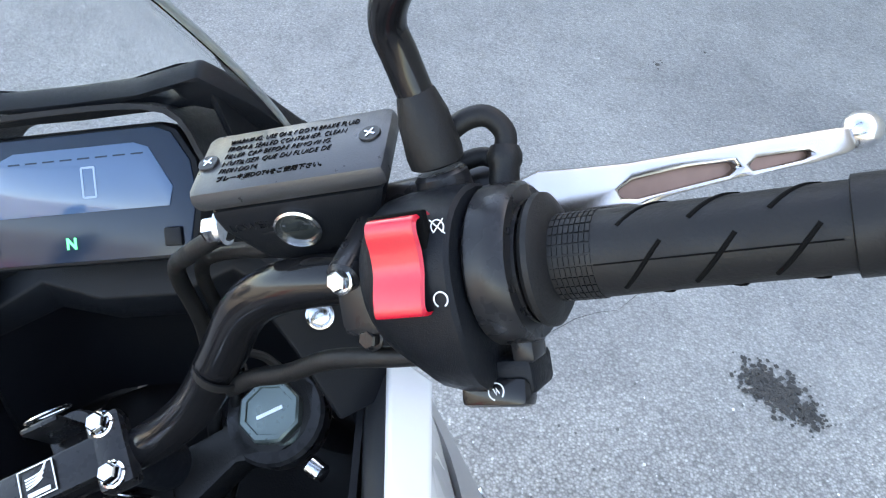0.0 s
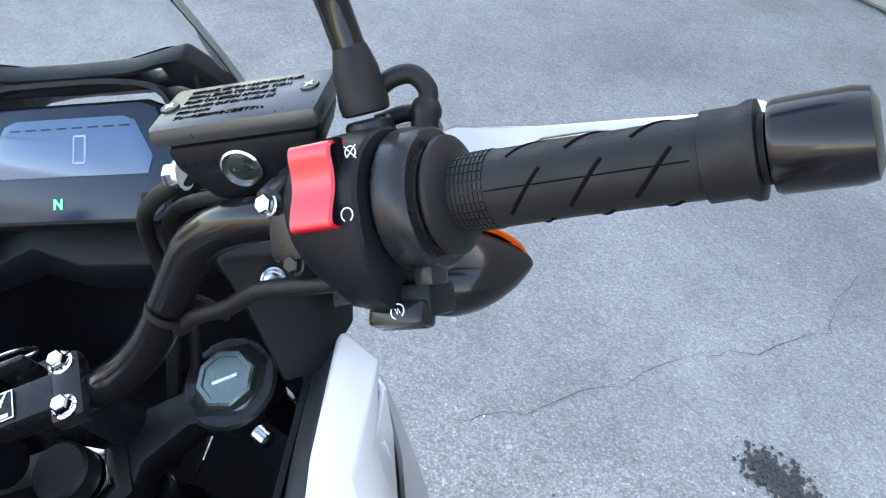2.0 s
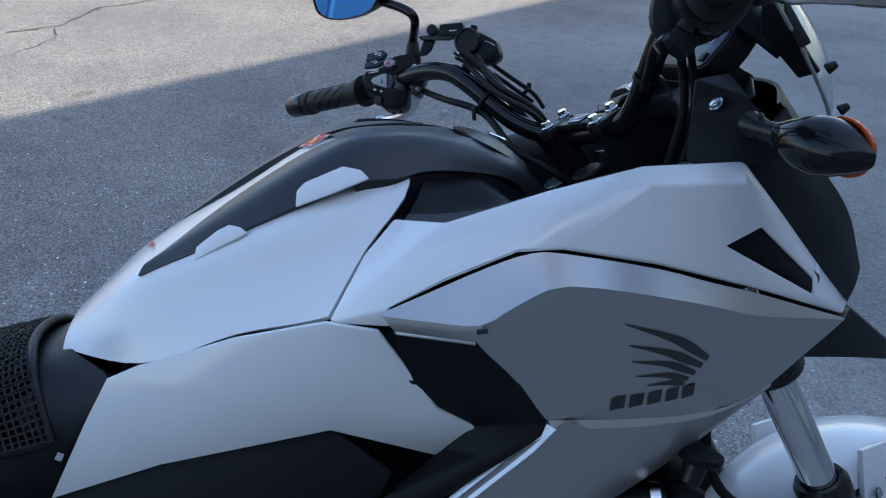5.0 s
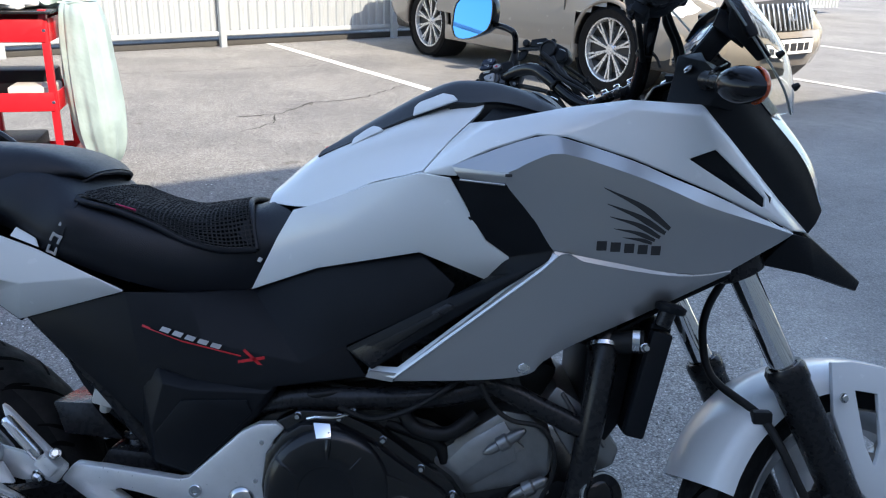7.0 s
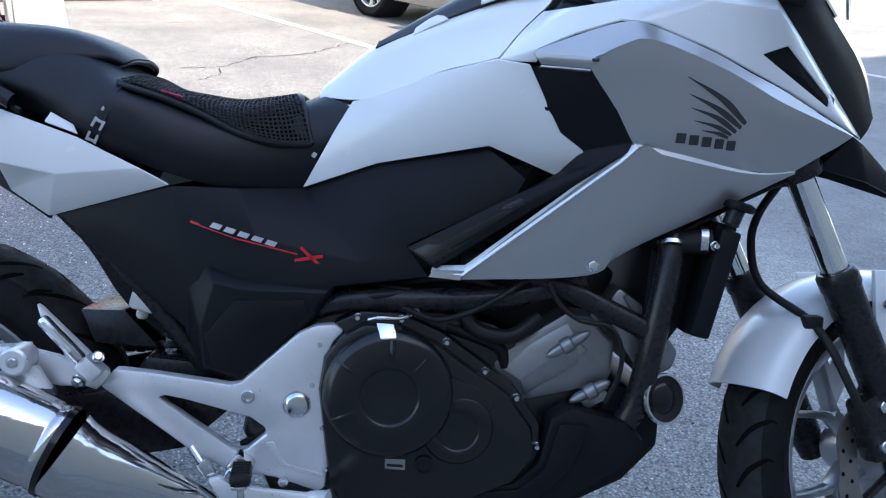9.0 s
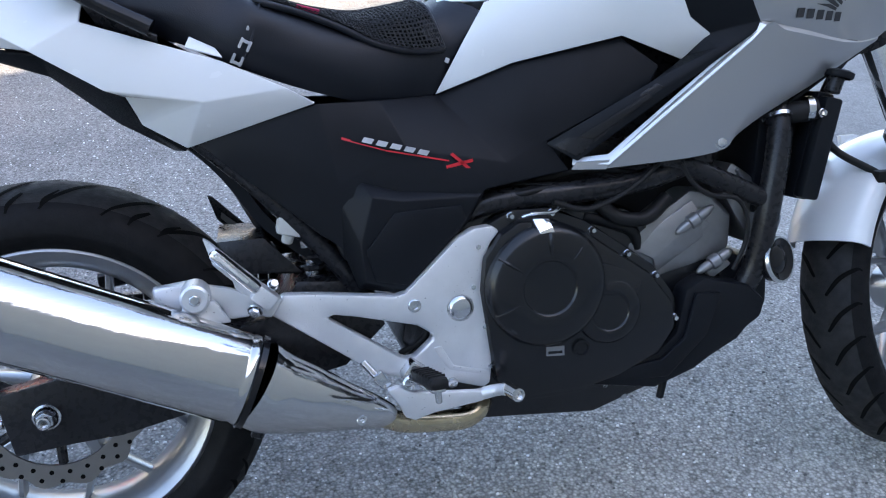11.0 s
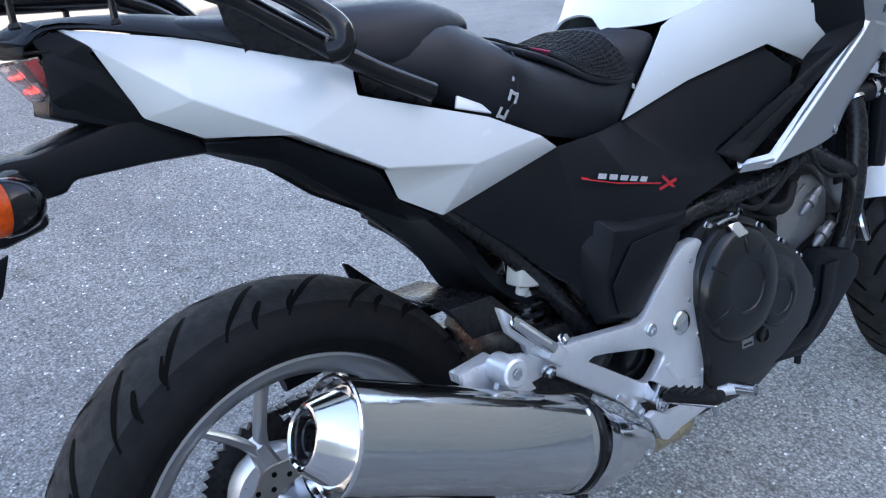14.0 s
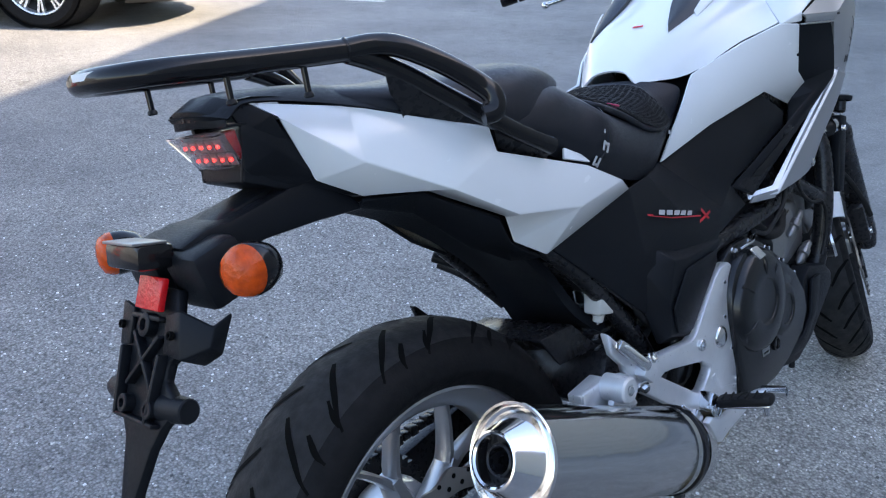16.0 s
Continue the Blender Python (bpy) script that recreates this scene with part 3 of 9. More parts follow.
# black lip along the cowl's inner edge
both("cowl_lip", lambda: soften(grid([[(0.912, -0.1835, 0.9605), (0.955, -0.1805, 0.972), (1.000, -0.1745, 0.980), (1.090, -0.1605, 0.994), (1.194, -0.1465, 0.990)], [(0.914, -0.175, 0.9605), (0.955, -0.169, 0.968), (1.000, -0.162, 0.975), (1.090, -0.149, 0.988), (1.190, -0.135, 0.984)], [(0.926, -0.167, 0.957), (0.965, -0.157, 0.958), (1.010, -0.149, 0.959), (1.090, -0.142, 0.962), (1.190, -0.125, 0.962)]], 4, 1, 0.003), 0.0015, 2, 30), COVER)

# -- silver lower fairing --
band = [
    [(0.8515, -0.2165, 0.8995), (0.890, -0.2215, 0.9150), (0.935, -0.2245, 0.9320), (0.970, -0.2255, 0.9410), (1.000, -0.2235, 0.9380), (1.092, -0.1995, 0.9120), (1.150, -0.1810, 0.8905), (1.211, -0.1615, 0.8690), (1.278, -0.1337, 0.8420), (1.345, -0.106, 0.8155)],
    [(0.8520, -0.2185, 0.8975), (0.888, -0.2340, 0.8945), (0.9245, -0.2470, 0.8930), (0.955, -0.2485, 0.9080), (0.995, -0.2455, 0.9180), (1.088, -0.2215, 0.8935), (1.145, -0.2000, 0.8740), (1.200, -0.1770, 0.8535), (1.272, -0.1435, 0.8340), (1.344, -0.108, 0.8140)],
]
lip = [[(0.8520, -0.2185, 0.8975), (0.888, -0.2340, 0.8945), (0.9245, -0.2470, 0.8930)], [(0.8565, -0.2200, 0.8900), (0.890, -0.2345, 0.8880), (0.9240, -0.2475, 0.8865)], [(0.8620, -0.2165, 0.8835), (0.892, -0.2300, 0.8805), (0.9205, -0.2425, 0.8785)]]
flank = [
    [(0.9245, -0.2470, 0.8930), (0.955, -0.2485, 0.9080), (0.995, -0.2455, 0.9180), (1.088, -0.2215, 0.8935), (1.145, -0.2000, 0.8740), (1.200, -0.1770, 0.8535), (1.272, -0.1435, 0.8340), (1.344, -0.108, 0.8140)],
    [(0.9210, -0.2425, 0.8785), (0.9580, -0.2430, 0.8860), (1.0000, -0.2395, 0.8890), (1.0920, -0.2165, 0.8680), (1.1470, -0.1955, 0.8525), (1.2020, -0.1745, 0.8370), (1.2620, -0.1432, 0.8185), (1.3220, -0.1120, 0.8000)],
    [(0.9565, -0.2265, 0.8364), (0.9850, -0.2285, 0.8440), (1.0200, -0.2260, 0.8460), (1.1000, -0.2070, 0.8330), (1.1500, -0.1875, 0.8220), (1.2000, -0.1680, 0.8110), (1.2480, -0.1430, 0.7985), (1.2960, -0.1180, 0.7860)],
    [(0.9820, -0.2155, 0.7970), (1.0050, -0.2160, 0.8000), (1.0400, -0.2130, 0.8000), (1.1050, -0.1965, 0.7930), (1.1450, -0.1815, 0.7880), (1.1850, -0.1665, 0.7830), (1.2275, -0.1452, 0.7772), (1.2700, -0.1240, 0.7715)],
    [(0.9900, -0.2115, 0.7900), (1.0300, -0.2060, 0.7830), (1.0770, -0.1965, 0.7745), (1.1500, -0.1735, 0.7610), (1.1775, -0.1623, 0.7590), (1.2050, -0.1510, 0.7570), (1.2285, -0.1395, 0.7592), (1.2520, -0.1280, 0.7615)],
]
crease = [(0.992, -0.2160, 0.7820), (1.030, -0.2095, 0.7765), (1.077, -0.2000, 0.7680), (1.150, -0.1760, 0.7570), (1.205, -0.1520, 0.7550), (1.252, -0.1290, 0.7600)]
skirt = [
    [(0.781, -0.182, 0.610), (0.885, -0.199, 0.697)] + crease,
    [(0.780, -0.180, 0.603), (0.905, -0.190, 0.648), (0.990, -0.1965, 0.702), (1.025, -0.1935, 0.7080), (1.062, -0.187, 0.7140), (1.132, -0.168, 0.7250), (1.198, -0.148, 0.742), (1.252, -0.128, 0.7585)],
    [(0.778, -0.177, 0.597), (0.905, -0.176, 0.603), (0.966, -0.172, 0.6120), (0.985, -0.171, 0.6300), (1.030, -0.166, 0.6560), (1.110, -0.156, 0.6920), (1.190, -0.141, 0.729), (1.252, -0.127, 0.7570)],
]
heel = [[(0.742, -0.155, 0.606), (0.781, -0.182, 0.610)], [(0.737, -0.150, 0.596), (0.778, -0.177, 0.597)]]


def fairing():
    bm = grid(band, 3, 4, 0.004)
    for rows_ in (lip, flank, [[flank[-1][k] for k in (0, 1, 2, 3, 5, 7)], crease], skirt, heel):
        merge(bm, grid(rows_, 3, 4, 0.004))
    return bm


both("side_fairing", fairing, SILVER, label="matte silver side fairing")
# bevel in brighter ALU than the fairing: its sky highlight is in the colour
both("fairing_edge", lambda: shell({"a": (0.737, -0.150, 0.602), "b": (0.740, -0.146, 0.611), "c": (0.782, -0.174, 0.617), "d": (0.778, -0.187, 0.604), "e": (0.968, -0.205, 0.771), "f": (0.976, -0.2165, 0.765), "g": (0.984, -0.2085, 0.790), "h": (0.995, -0.2185, 0.784)}, ["a b c d", "c e f d", "e g h f"], 0.003, 0.001), ALU, label="silver edge coloured brighter for the sky that it reflects")
both("fairing_scoop", lambda: shell({"b": (0.8625, -0.216, 0.8830), "c": (0.921, -0.2425, 0.8780), "d": (0.918, -0.210, 0.8770), "e": (0.860, -0.198, 0.882)}, ["b c d e"], 0.003, 0.001), SILVER)
# scuff on the scoop's corner
part("scuff", box((0.009, 0.002, 0.004), Matrix.Translation((0.9245, -0.2485, 0.8885)), 0.0006), DARKPRINT, bike)
hexbolt((0.957, -0.176, 0.622), (0, -1, 0.1), 0.007, 0.004, bike, STEEL, "fairing_bolt")

# -- black strip between the tank cover and the fairing --
strip = {
    "a": (0.847, -0.197, 0.884), "b": (0.926, -0.231, 0.880), "c": (0.962, -0.2215, 0.836), "d": (0.991, -0.209, 0.791), "e": (0.985, -0.209, 0.775), "f": (0.745, -0.150, 0.607),
    "k": (0.876, -0.187, 0.831), "j": (0.927, -0.168, 0.775), "i": (0.908, -0.158, 0.742), "h": (0.850, -0.176, 0.712), "g": (0.705, -0.132, 0.632), "x": (0.940, -0.190, 0.752), "y": (0.80, -0.165, 0.668),
}
both("trim_strip", lambda: shell(strip, ["a b c k", "c d j k", "d e x j", "j x i", "i x h", "x e y h", "y f g h", "e f y"], 0.006, 0.002), BLACK, label="black plastic trim strip")
both("vent", lambda: shell({"a": (0.712, -0.142, 0.630), "b": (0.850, -0.183, 0.711), "c": (0.862, -0.186, 0.706), "d": (0.742, -0.157, 0.614)}, ["a b c d"], 0.004, 0.0015), SATIN)
both("vent_slat", lambda: shell({"a": (0.745, -0.156, 0.642), "b": (0.838, -0.184, 0.698), "c": (0.842, -0.186, 0.692), "d": (0.765, -0.164, 0.638)}, ["a b c d"], 0.003, 0.001), RUBBER)

# -- white tank side panel --
side = {
    "w0": (0.624, -0.118, 0.829), "w0b": (0.60, -0.112, 0.79), "w1": (0.556, -0.090, 0.708), "w1b": (0.66, -0.125, 0.748), "w2": (0.809, -0.156, 0.779), "w3": (0.907, -0.155, 0.741), "w3b": (0.925, -0.160, 0.748), "w4": (0.937, -0.176, 0.775),
    "w5": (0.850, -0.207, 0.884), "sm": (0.809, -0.192, 0.8895), "e1": (0.736, -0.158, 0.8700), "lo": (0.649, -0.110, 0.8345), "m0": (0.72, -0.156, 0.815), "m1": (0.83, -0.186, 0.825), "m2": (0.90, -0.180, 0.80),
}
both("tank_side", lambda: shell(side, ["lo e1 m0 w0", "w0 m0 w0b", "w0b m0 w1b w1", "m0 m1 w2 w1b", "e1 sm m1 m0", "sm w5 m2 m1", "m1 m2 w2", "m2 w4 w3b w3 w2", ], 0.005, 0.003, over=34), WHITE, label="pearl white tank side panel")

# -- luggage lid: white body, black rails and front cover --
half = [
    [(0.572, -0.052, 0.836), (0.574, -0.042, 0.846), (0.578, -0.028, 0.856), (0.580, 0, 0.860)],
    [(0.649, -0.108, 0.836), (0.648, -0.094, 0.872), (0.650, -0.070, 0.909), (0.655, 0, 0.921)],
    [(0.736, -0.157, 0.872), (0.733, -0.130, 0.908), (0.735, -0.103, 0.942), (0.74, 0, 0.968)],
    [(0.785, -0.180, 0.8845), (0.800, -0.145, 0.9255), (0.826, -0.116, 0.974), (0.815, 0, 1.0095)],
    [(0.811, -0.191, 0.892), (0.846, -0.154, 0.934), (0.893, -0.114, 0.985), (0.88, 0, 1.016)],
]
rows = [r + [(x, -y, z) for x, y, z in r[-2::-1]] for r in half]
part("luggage_lid", grid(rows, 4, 5, 0.004), WHITE, bike, "pearl white luggage lid where a tank would be")
rail_rows = [
    [(0.650, -0.078, 0.908), (0.656, -0.074, 0.917), (0.664, -0.069, 0.920)],
    [(0.700, -0.096, 0.929), (0.704, -0.079, 0.946), (0.713, -0.053, 0.953)],
    [(0.752, -0.108, 0.952), (0.756, -0.083, 0.976), (0.764, -0.045, 0.984)],
    [(0.800, -0.115, 0.972), (0.805, -0.085, 1.003), (0.812, -0.036, 1.0085)],
    [(0.845, -0.119, 0.988), (0.845, -0.085, 1.020), (0.846, -0.040, 1.0185)],
    [(0.880, -0.117, 0.989), (0.882, -0.084, 1.022), (0.885, -0.0435, 1.0215)],
    [(0.914, -0.105, 0.992), (0.920, -0.079, 1.018), (0.925, -0.0445, 1.0202)],
    [(0.960, -0.085, 0.985), (0.962, -0.070, 1.004), (0.964, -0.046, 1.0125)],
    [(1.004, -0.068, 0.970), (1.005, -0.060, 0.982), (1.006, -0.044, 0.992)],
    [(1.030, -0.058, 0.930), (1.036, -0.052, 0.945), (1.042, -0.036, 0.955)],
]
both("lid_rail", lambda: grid(rail_rows, 4, 4, 0.006), COVER, label="black plastic rail along the lid")
hook_a = {"a": (0.7916, -0.1187, 0.9693), "b": (0.7936, -0.1127, 0.9823), "c": (0.8011, -0.1117, 0.9893), "d": (0.8346, -0.1162, 1.0023), "e": (0.8491, -0.1227, 0.9993), "f": (0.8556, -0.1287, 0.9923), "g": (0.8226, -0.1257, 0.9803)}
hook_b = {"a": (0.7011, -0.1032, 0.9238), "b": (0.7041, -0.0977, 0.9353), "c": (0.7236, -0.0997, 0.9493), "d": (0.7341, -0.1022, 0.9543), "e": (0.7431, -0.1077, 0.9528), "f": (0.7496, -0.1137, 0.9483), "g": (0.7236, -0.1092, 0.9358)}
for hook in (hook_a, hook_b):
    both("tie_hook", lambda: shell(hook, ["a b c d e f g"], 0.004, 0.0015), WHITE, label="white tie-down hook on the lid")
nose_rows = [[(0.950, -0.0455, 1.0130), (0.952, 0.0, 1.0150)], [(0.966, -0.046, 1.0110), (0.968, 0.0, 1.0120)], [(1.006, -0.044, 0.992), (1.010, 0.0, 0.996)], [(1.042, -0.036, 0.955), (1.045, 0.0, 0.958)]]
cover = part("lid_front", grid(whole(nose_rows), 4, 4, 0.006), COVER, bike, "black front cover of the luggage lid with the fuel key lock")
part("ribbed_top", grid(whole([[(0.8340, -0.0335, 1.0135), (0.8365, 0.0, 1.0155)], [(0.862, -0.0428, 1.0188), (0.864, 0.0, 1.0210)], [(0.907, -0.0436, 1.0190), (0.909, 0.0, 1.0215)], [(0.956, -0.0440, 1.0135), (0.948, 0.0, 1.0195)]]), 4, 4, 0.004), RIBBED, cover, "finely ribbed panel")
part("step_gap", grid(whole([[(0.950, -0.040, 1.0142), (0.944, 0.0, 1.0165)], [(0.966, -0.044, 1.0122), (0.960, 0.0, 1.0150)]]), 4, 4, 0.002), GROOVE, cover)
deck_half = [[(0.966, -0.046, 1.0108), (0.962, -0.022, 1.0155), (0.957, 0.0, 1.0185)], [(0.980, -0.054, 1.0035), (0.981, -0.028, 1.0105), (0.981, 0.0, 1.0125)], [(1.001, -0.050, 0.9905), (1.004, -0.028, 0.998), (1.006, 0.0, 1.000)], [(1.022, -0.043, 0.971), (1.026, -0.026, 0.978), (1.028, 0.0, 0.980)]]
part("key_deck", grid([[(x, y, z + 0.0022) for x, y, z in r] for r in whole(deck_half)], 3, 4, 0.003), COVER, cover, "smooth black plate round the key lock")
RAIL = BVHTree.FromBMesh(flip(grid(rail_rows, 4, 4, 0.006)))


def on_rail(x, y):
    return RAIL.ray_cast(V(x, y, 1.3), V(0, 0, -1))[0] + V(0, 0, 0.0006)


slot_rows = [[on_rail(0.862, 0.060), on_rail(0.868, 0.0745)], [on_rail(0.885, 0.061), on_rail(0.887, 0.0735)], [on_rail(0.908, 0.060), on_rail(0.910, 0.0680)], [on_rail(0.934, 0.0560), on_rail(0.935, 0.0585)]]
part("rail_slot", grid(slot_rows, 4, 4, 0.0012), GROOVE, cover)
both("lid_front_side", lambda: grid([[(0.842, -0.117, 0.988), (0.880, -0.115, 0.990), (0.918, -0.097, 0.998), (0.965, -0.079, 0.985), (1.015, -0.063, 0.955)], [(0.850, -0.113, 0.960), (0.885, -0.110, 0.955), (0.920, -0.094, 0.955), (0.965, -0.076, 0.94), (1.01, -0.06, 0.91)]], 4, 2, 0.004), COVER)
tray_rows = [
    [(0.906, -0.109, 0.982), (0.927, -0.084, 0.989), (0.962, -0.074, 0.984), (1.000, -0.066, 0.945), (1.030, -0.062, 0.890)],
    [(0.896, -0.127, 0.970), (0.930, -0.106, 0.973), (0.972, -0.095, 0.968), (1.015, -0.086, 0.938), (1.045, -0.082, 0.890)],
    [(0.886, -0.143, 0.960), (0.922, -0.132, 0.9565), (0.977, -0.116, 0.955), (1.020, -0.105, 0.948), (1.060, -0.098, 0.905)],
    [(0.880, -0.156, 0.9565), (0.926, -0.168, 0.9560), (0.985, -0.154, 0.9565), (1.035, -0.142, 0.956), (1.075, -0.135, 0.925)],
]
strip_rows = [[V(*b).lerp(V(*c), k) + V(0, 0, 0.0018) for b, c in zip(tray_rows[2], tray_rows[3])] for k in (0.02, 0.5, 0.98)]
for turn_over in (lambda b: b, flip):
    # same plastic as the lid cover, here in the darker BLACK
    tray = part("tray_panel", turn_over(grid(tray_rows, 6, 4, 0.004)), BLACK, bike, "smooth black inner panel beside the lid")
    part("ribbed_strip", turn_over(grid([r[:4] for r in strip_rows], 6, 3, 0.001)), RIBBED, tray, "finely ribbed strip")

both("tray_foot", lambda: shell({"a": (0.874, -0.153, 0.957), "b": (0.912, -0.184, 0.960), "c": (0.930, -0.166, 0.955), "d": (0.884, -0.148, 0.9565)}, ["a b c d"], 0.003, 0.001), COVER)

# -- black side cover with its raised lower plate --
cov = {
    "t0": (0.384, -0.140, 0.706), "t0b": (0.30, -0.125, 0.686), "t1": (0.224, -0.110, 0.662), "k1": (0.262, -0.118, 0.628), "t2": (0.405, -0.130, 0.505), "t3": (0.467, -0.141, 0.442), "t3b": (0.50, -0.142, 0.445), "t4": (0.606, -0.160, 0.578), "t5": (0.736, -0.146, 0.594),
    "t6": (0.705, -0.136, 0.636), "t7": (0.556, -0.088, 0.708), "z": (0.47, -0.12, 0.706), "n": (0.50, -0.152, 0.640), "s0": (0.406, -0.142, 0.600), "s1": (0.60, -0.158, 0.590), "w": (0.64, -0.15, 0.612),
    "u1": (0.66, -0.123, 0.746), "u2": (0.809, -0.150, 0.777), "u3": (0.86, -0.17, 0.735), "h": (0.845, -0.172, 0.709), "q": (0.435, -0.152, 0.555), "q2": (0.43, -0.150, 0.50),
}
cov_faces = ["t0 z n s0", "t0b t0 s0 k1", "t1 t0b k1", "k1 s0 q t2", "s0 n s1 q", "z t7 w n", "n w s1", "t7 u1 t6 w", "w t6 t5 s1", "u1 u2 u3 h t6", "t2 q q2 t3", "q s1 t4 q2", "q2 t4 t3b t3", "s1 t5 t4"]
both("side_cover", lambda: shell(cov, cov_faces, 0.006, 0.004), BLACK, label="black plastic side cover")
both("cover_box", lambda: shell({"a": (0.405, -0.136, 0.575), "b": (0.434, -0.146, 0.599), "c": (0.481, -0.150, 0.585), "d": (0.61, -0.150, 0.578), "e": (0.585, -0.150, 0.536), "f": (0.492, -0.140, 0.434), "g": (0.424, -0.134, 0.447), "h": (0.406, -0.130, 0.500), "b2": (0.446, -0.166, 0.580), "c2": (0.486, -0.166, 0.572), "d2": (0.596, -0.164, 0.570), "e2": (0.574, -0.164, 0.538), "f2": (0.488, -0.156, 0.444), "g2": (0.432, -0.156, 0.462), "h2": (0.428, -0.160, 0.515)}, ["a b b2 h2", "a h2 h", "h h2 g2 g", "b c c2 b2", "c d d2 c2", "d e e2 d2", "e f f2 e2", "f g g2 f2", "b2 c2 h2", "c2 d2 e2 f2 h2", "h2 f2 g2"], 0.005, 0.003), BLACK)
both("cover_plate", lambda: shell({"a": (0.434, -0.1655, 0.506), "b": (0.474, -0.1695, 0.557), "c": (0.567, -0.1680, 0.560), "d": (0.575, -0.1675, 0.541), "e": (0.490, -0.1605, 0.452), "f": (0.446, -0.1600, 0.462)}, ["a b c d e f"], 0.004, 0.0018), BLACK)
for s in (-1, 1):
    sock((0.386, s * 0.127, 0.575), (0, s, 0), 0.0055, 0.003, bike, SATIN)
both("rear_filler", lambda: shell({"a": (0.27, -0.112, 0.625), "b": (0.405, -0.128, 0.60), "c": (0.405, -0.12, 0.51), "d": (0.38, -0.115, 0.525)}, ["a b c d"], 0.006, 0.002), SATIN)

# -- filling mass under the covers: frame, airbox and head tube, all black --
part("inner_frame", prism([(0.25, 0.63), (0.55, 0.70), (0.80, 0.85), (0.92, 0.93), (1.0, 0.90), (1.03, 0.84), (1.10, 0.80), (1.20, 0.74), (1.10, 0.66), (0.95, 0.60), (0.75, 0.57), (0.60, 0.56), (0.45, 0.47)], -0.085, 0.085, 0.01), SATIN, bike)
part("airbox", prism([(0.66, 0.80), (0.84, 0.93), (0.92, 0.90), (0.93, 0.76), (0.66, 0.70)], -0.09, 0.09, 0.02), BLACK, bike)
part("head_tube", rod(head + axis * -0.085, head + axis * -0.26, 0.026, 0.032, 24), RUBBER, bike)

# -- white tail panel --
tail = {
    "a": (-0.150, -0.046, 0.925), "b": (-0.128, -0.062, 0.905), "c": (-0.091, -0.052, 0.828), "d": (-0.035, -0.060, 0.796), "e": (0.045, -0.074, 0.786), "f": (0.145, -0.109, 0.727), "g": (0.160, -0.105, 0.688), "h": (0.214, -0.112, 0.655),
    "i": (0.382, -0.143, 0.706), "i2": (0.345, -0.158, 0.728), "j": (0.266, -0.160, 0.766), "k": (0.106, -0.148, 0.818), "l": (0.112, -0.136, 0.846), "m": (-0.040, -0.066, 0.902), "n": (0.04, -0.112, 0.870), "cr0": (-0.050, -0.094, 0.840), "cr1": (0.040, -0.133, 0.787), "cr2": (0.125, -0.152, 0.735), "cr3": (0.240, -0.160, 0.716), "st0": (-0.07, -0.055, 0.845),
    "pt0": (-0.03, -0.045, 0.905), "pt1": (0.05, -0.095, 0.875), "pt2": (0.115, -0.120, 0.85),
}
tail_faces = ["a m cr0 b", "b cr0 c", "c cr0 cr1 e d", "m n k cr0", "n l k", "cr0 k cr1", "k j cr2 cr1", "e cr1 f", "cr1 cr2 f", "f cr2 cr3 g", "g cr3 h", "cr3 i2 i h", "j i2 cr3 cr2", "m pt0 pt1 n", "n pt1 pt2 l"]
both("tail_panel", lambda: shell(tail, tail_faces, 0.005, 0.003), WHITE, label="pearl white tail panel")
tp = [[(-0.203, 0.0, 0.921), (-0.198, -0.035, 0.919), (-0.180, -0.050, 0.912)], [(-0.160, 0.0, 0.937), (-0.155, -0.030, 0.934), (-0.146, -0.046, 0.924)], [(-0.05, 0.0, 0.932), (-0.05, -0.040, 0.925), (-0.045, -0.064, 0.901)], [(0.05, 0.0, 0.912), (0.05, -0.06, 0.895), (0.04, -0.108, 0.868)]]
part("tail_top", grid([r + [(x, -y, z) for x, y, z in r[-2::-1]] for r in tp], 4, 4, 0.006), BLACK, bike, "black plastic tail cover")
both("tail_side", lambda: shell({"a": (-0.150, -0.044, 0.925), "b": (-0.132, -0.060, 0.908), "c": (-0.093, -0.051, 0.830), "d": (-0.115, -0.040, 0.822), "e": (-0.175, -0.040, 0.845), "f": (-0.165, -0.050, 0.895), "g": (-0.175, -0.05, 0.918), "cm": (-0.13, -0.052, 0.86)}, ["g a b f", "b cm f", "b c cm", "c d e cm", "cm e f"], 0.006, 0.002), BLACK)
part("tail_under", prism([(-0.175, 0.845), (-0.115, 0.822), (-0.03, 0.795), (0.05, 0.785), (0.145, 0.725), (0.22, 0.655), (0.30, 0.66), (0.33, 0.72), (0.1, 0.85), (-0.1, 0.90), (-0.16, 0.90)], -0.045, 0.045, 0.006), BLACK, bike)
both("seat_rail_cover", lambda: shell({"a": (-0.035, -0.056, 0.795), "b": (0.045, -0.068, 0.786), "c": (0.145, -0.100, 0.727), "d": (0.165, -0.098, 0.688), "e": (0.215, -0.10, 0.655), "f": (0.20, -0.06, 0.652), "g": (0.13, -0.05, 0.692), "h": (0.05, -0.045, 0.757), "i": (-0.03, -0.04, 0.785)}, ["a b h i", "b c g h", "c d f g", "d e f"], 0.006, 0.002), BLACK)

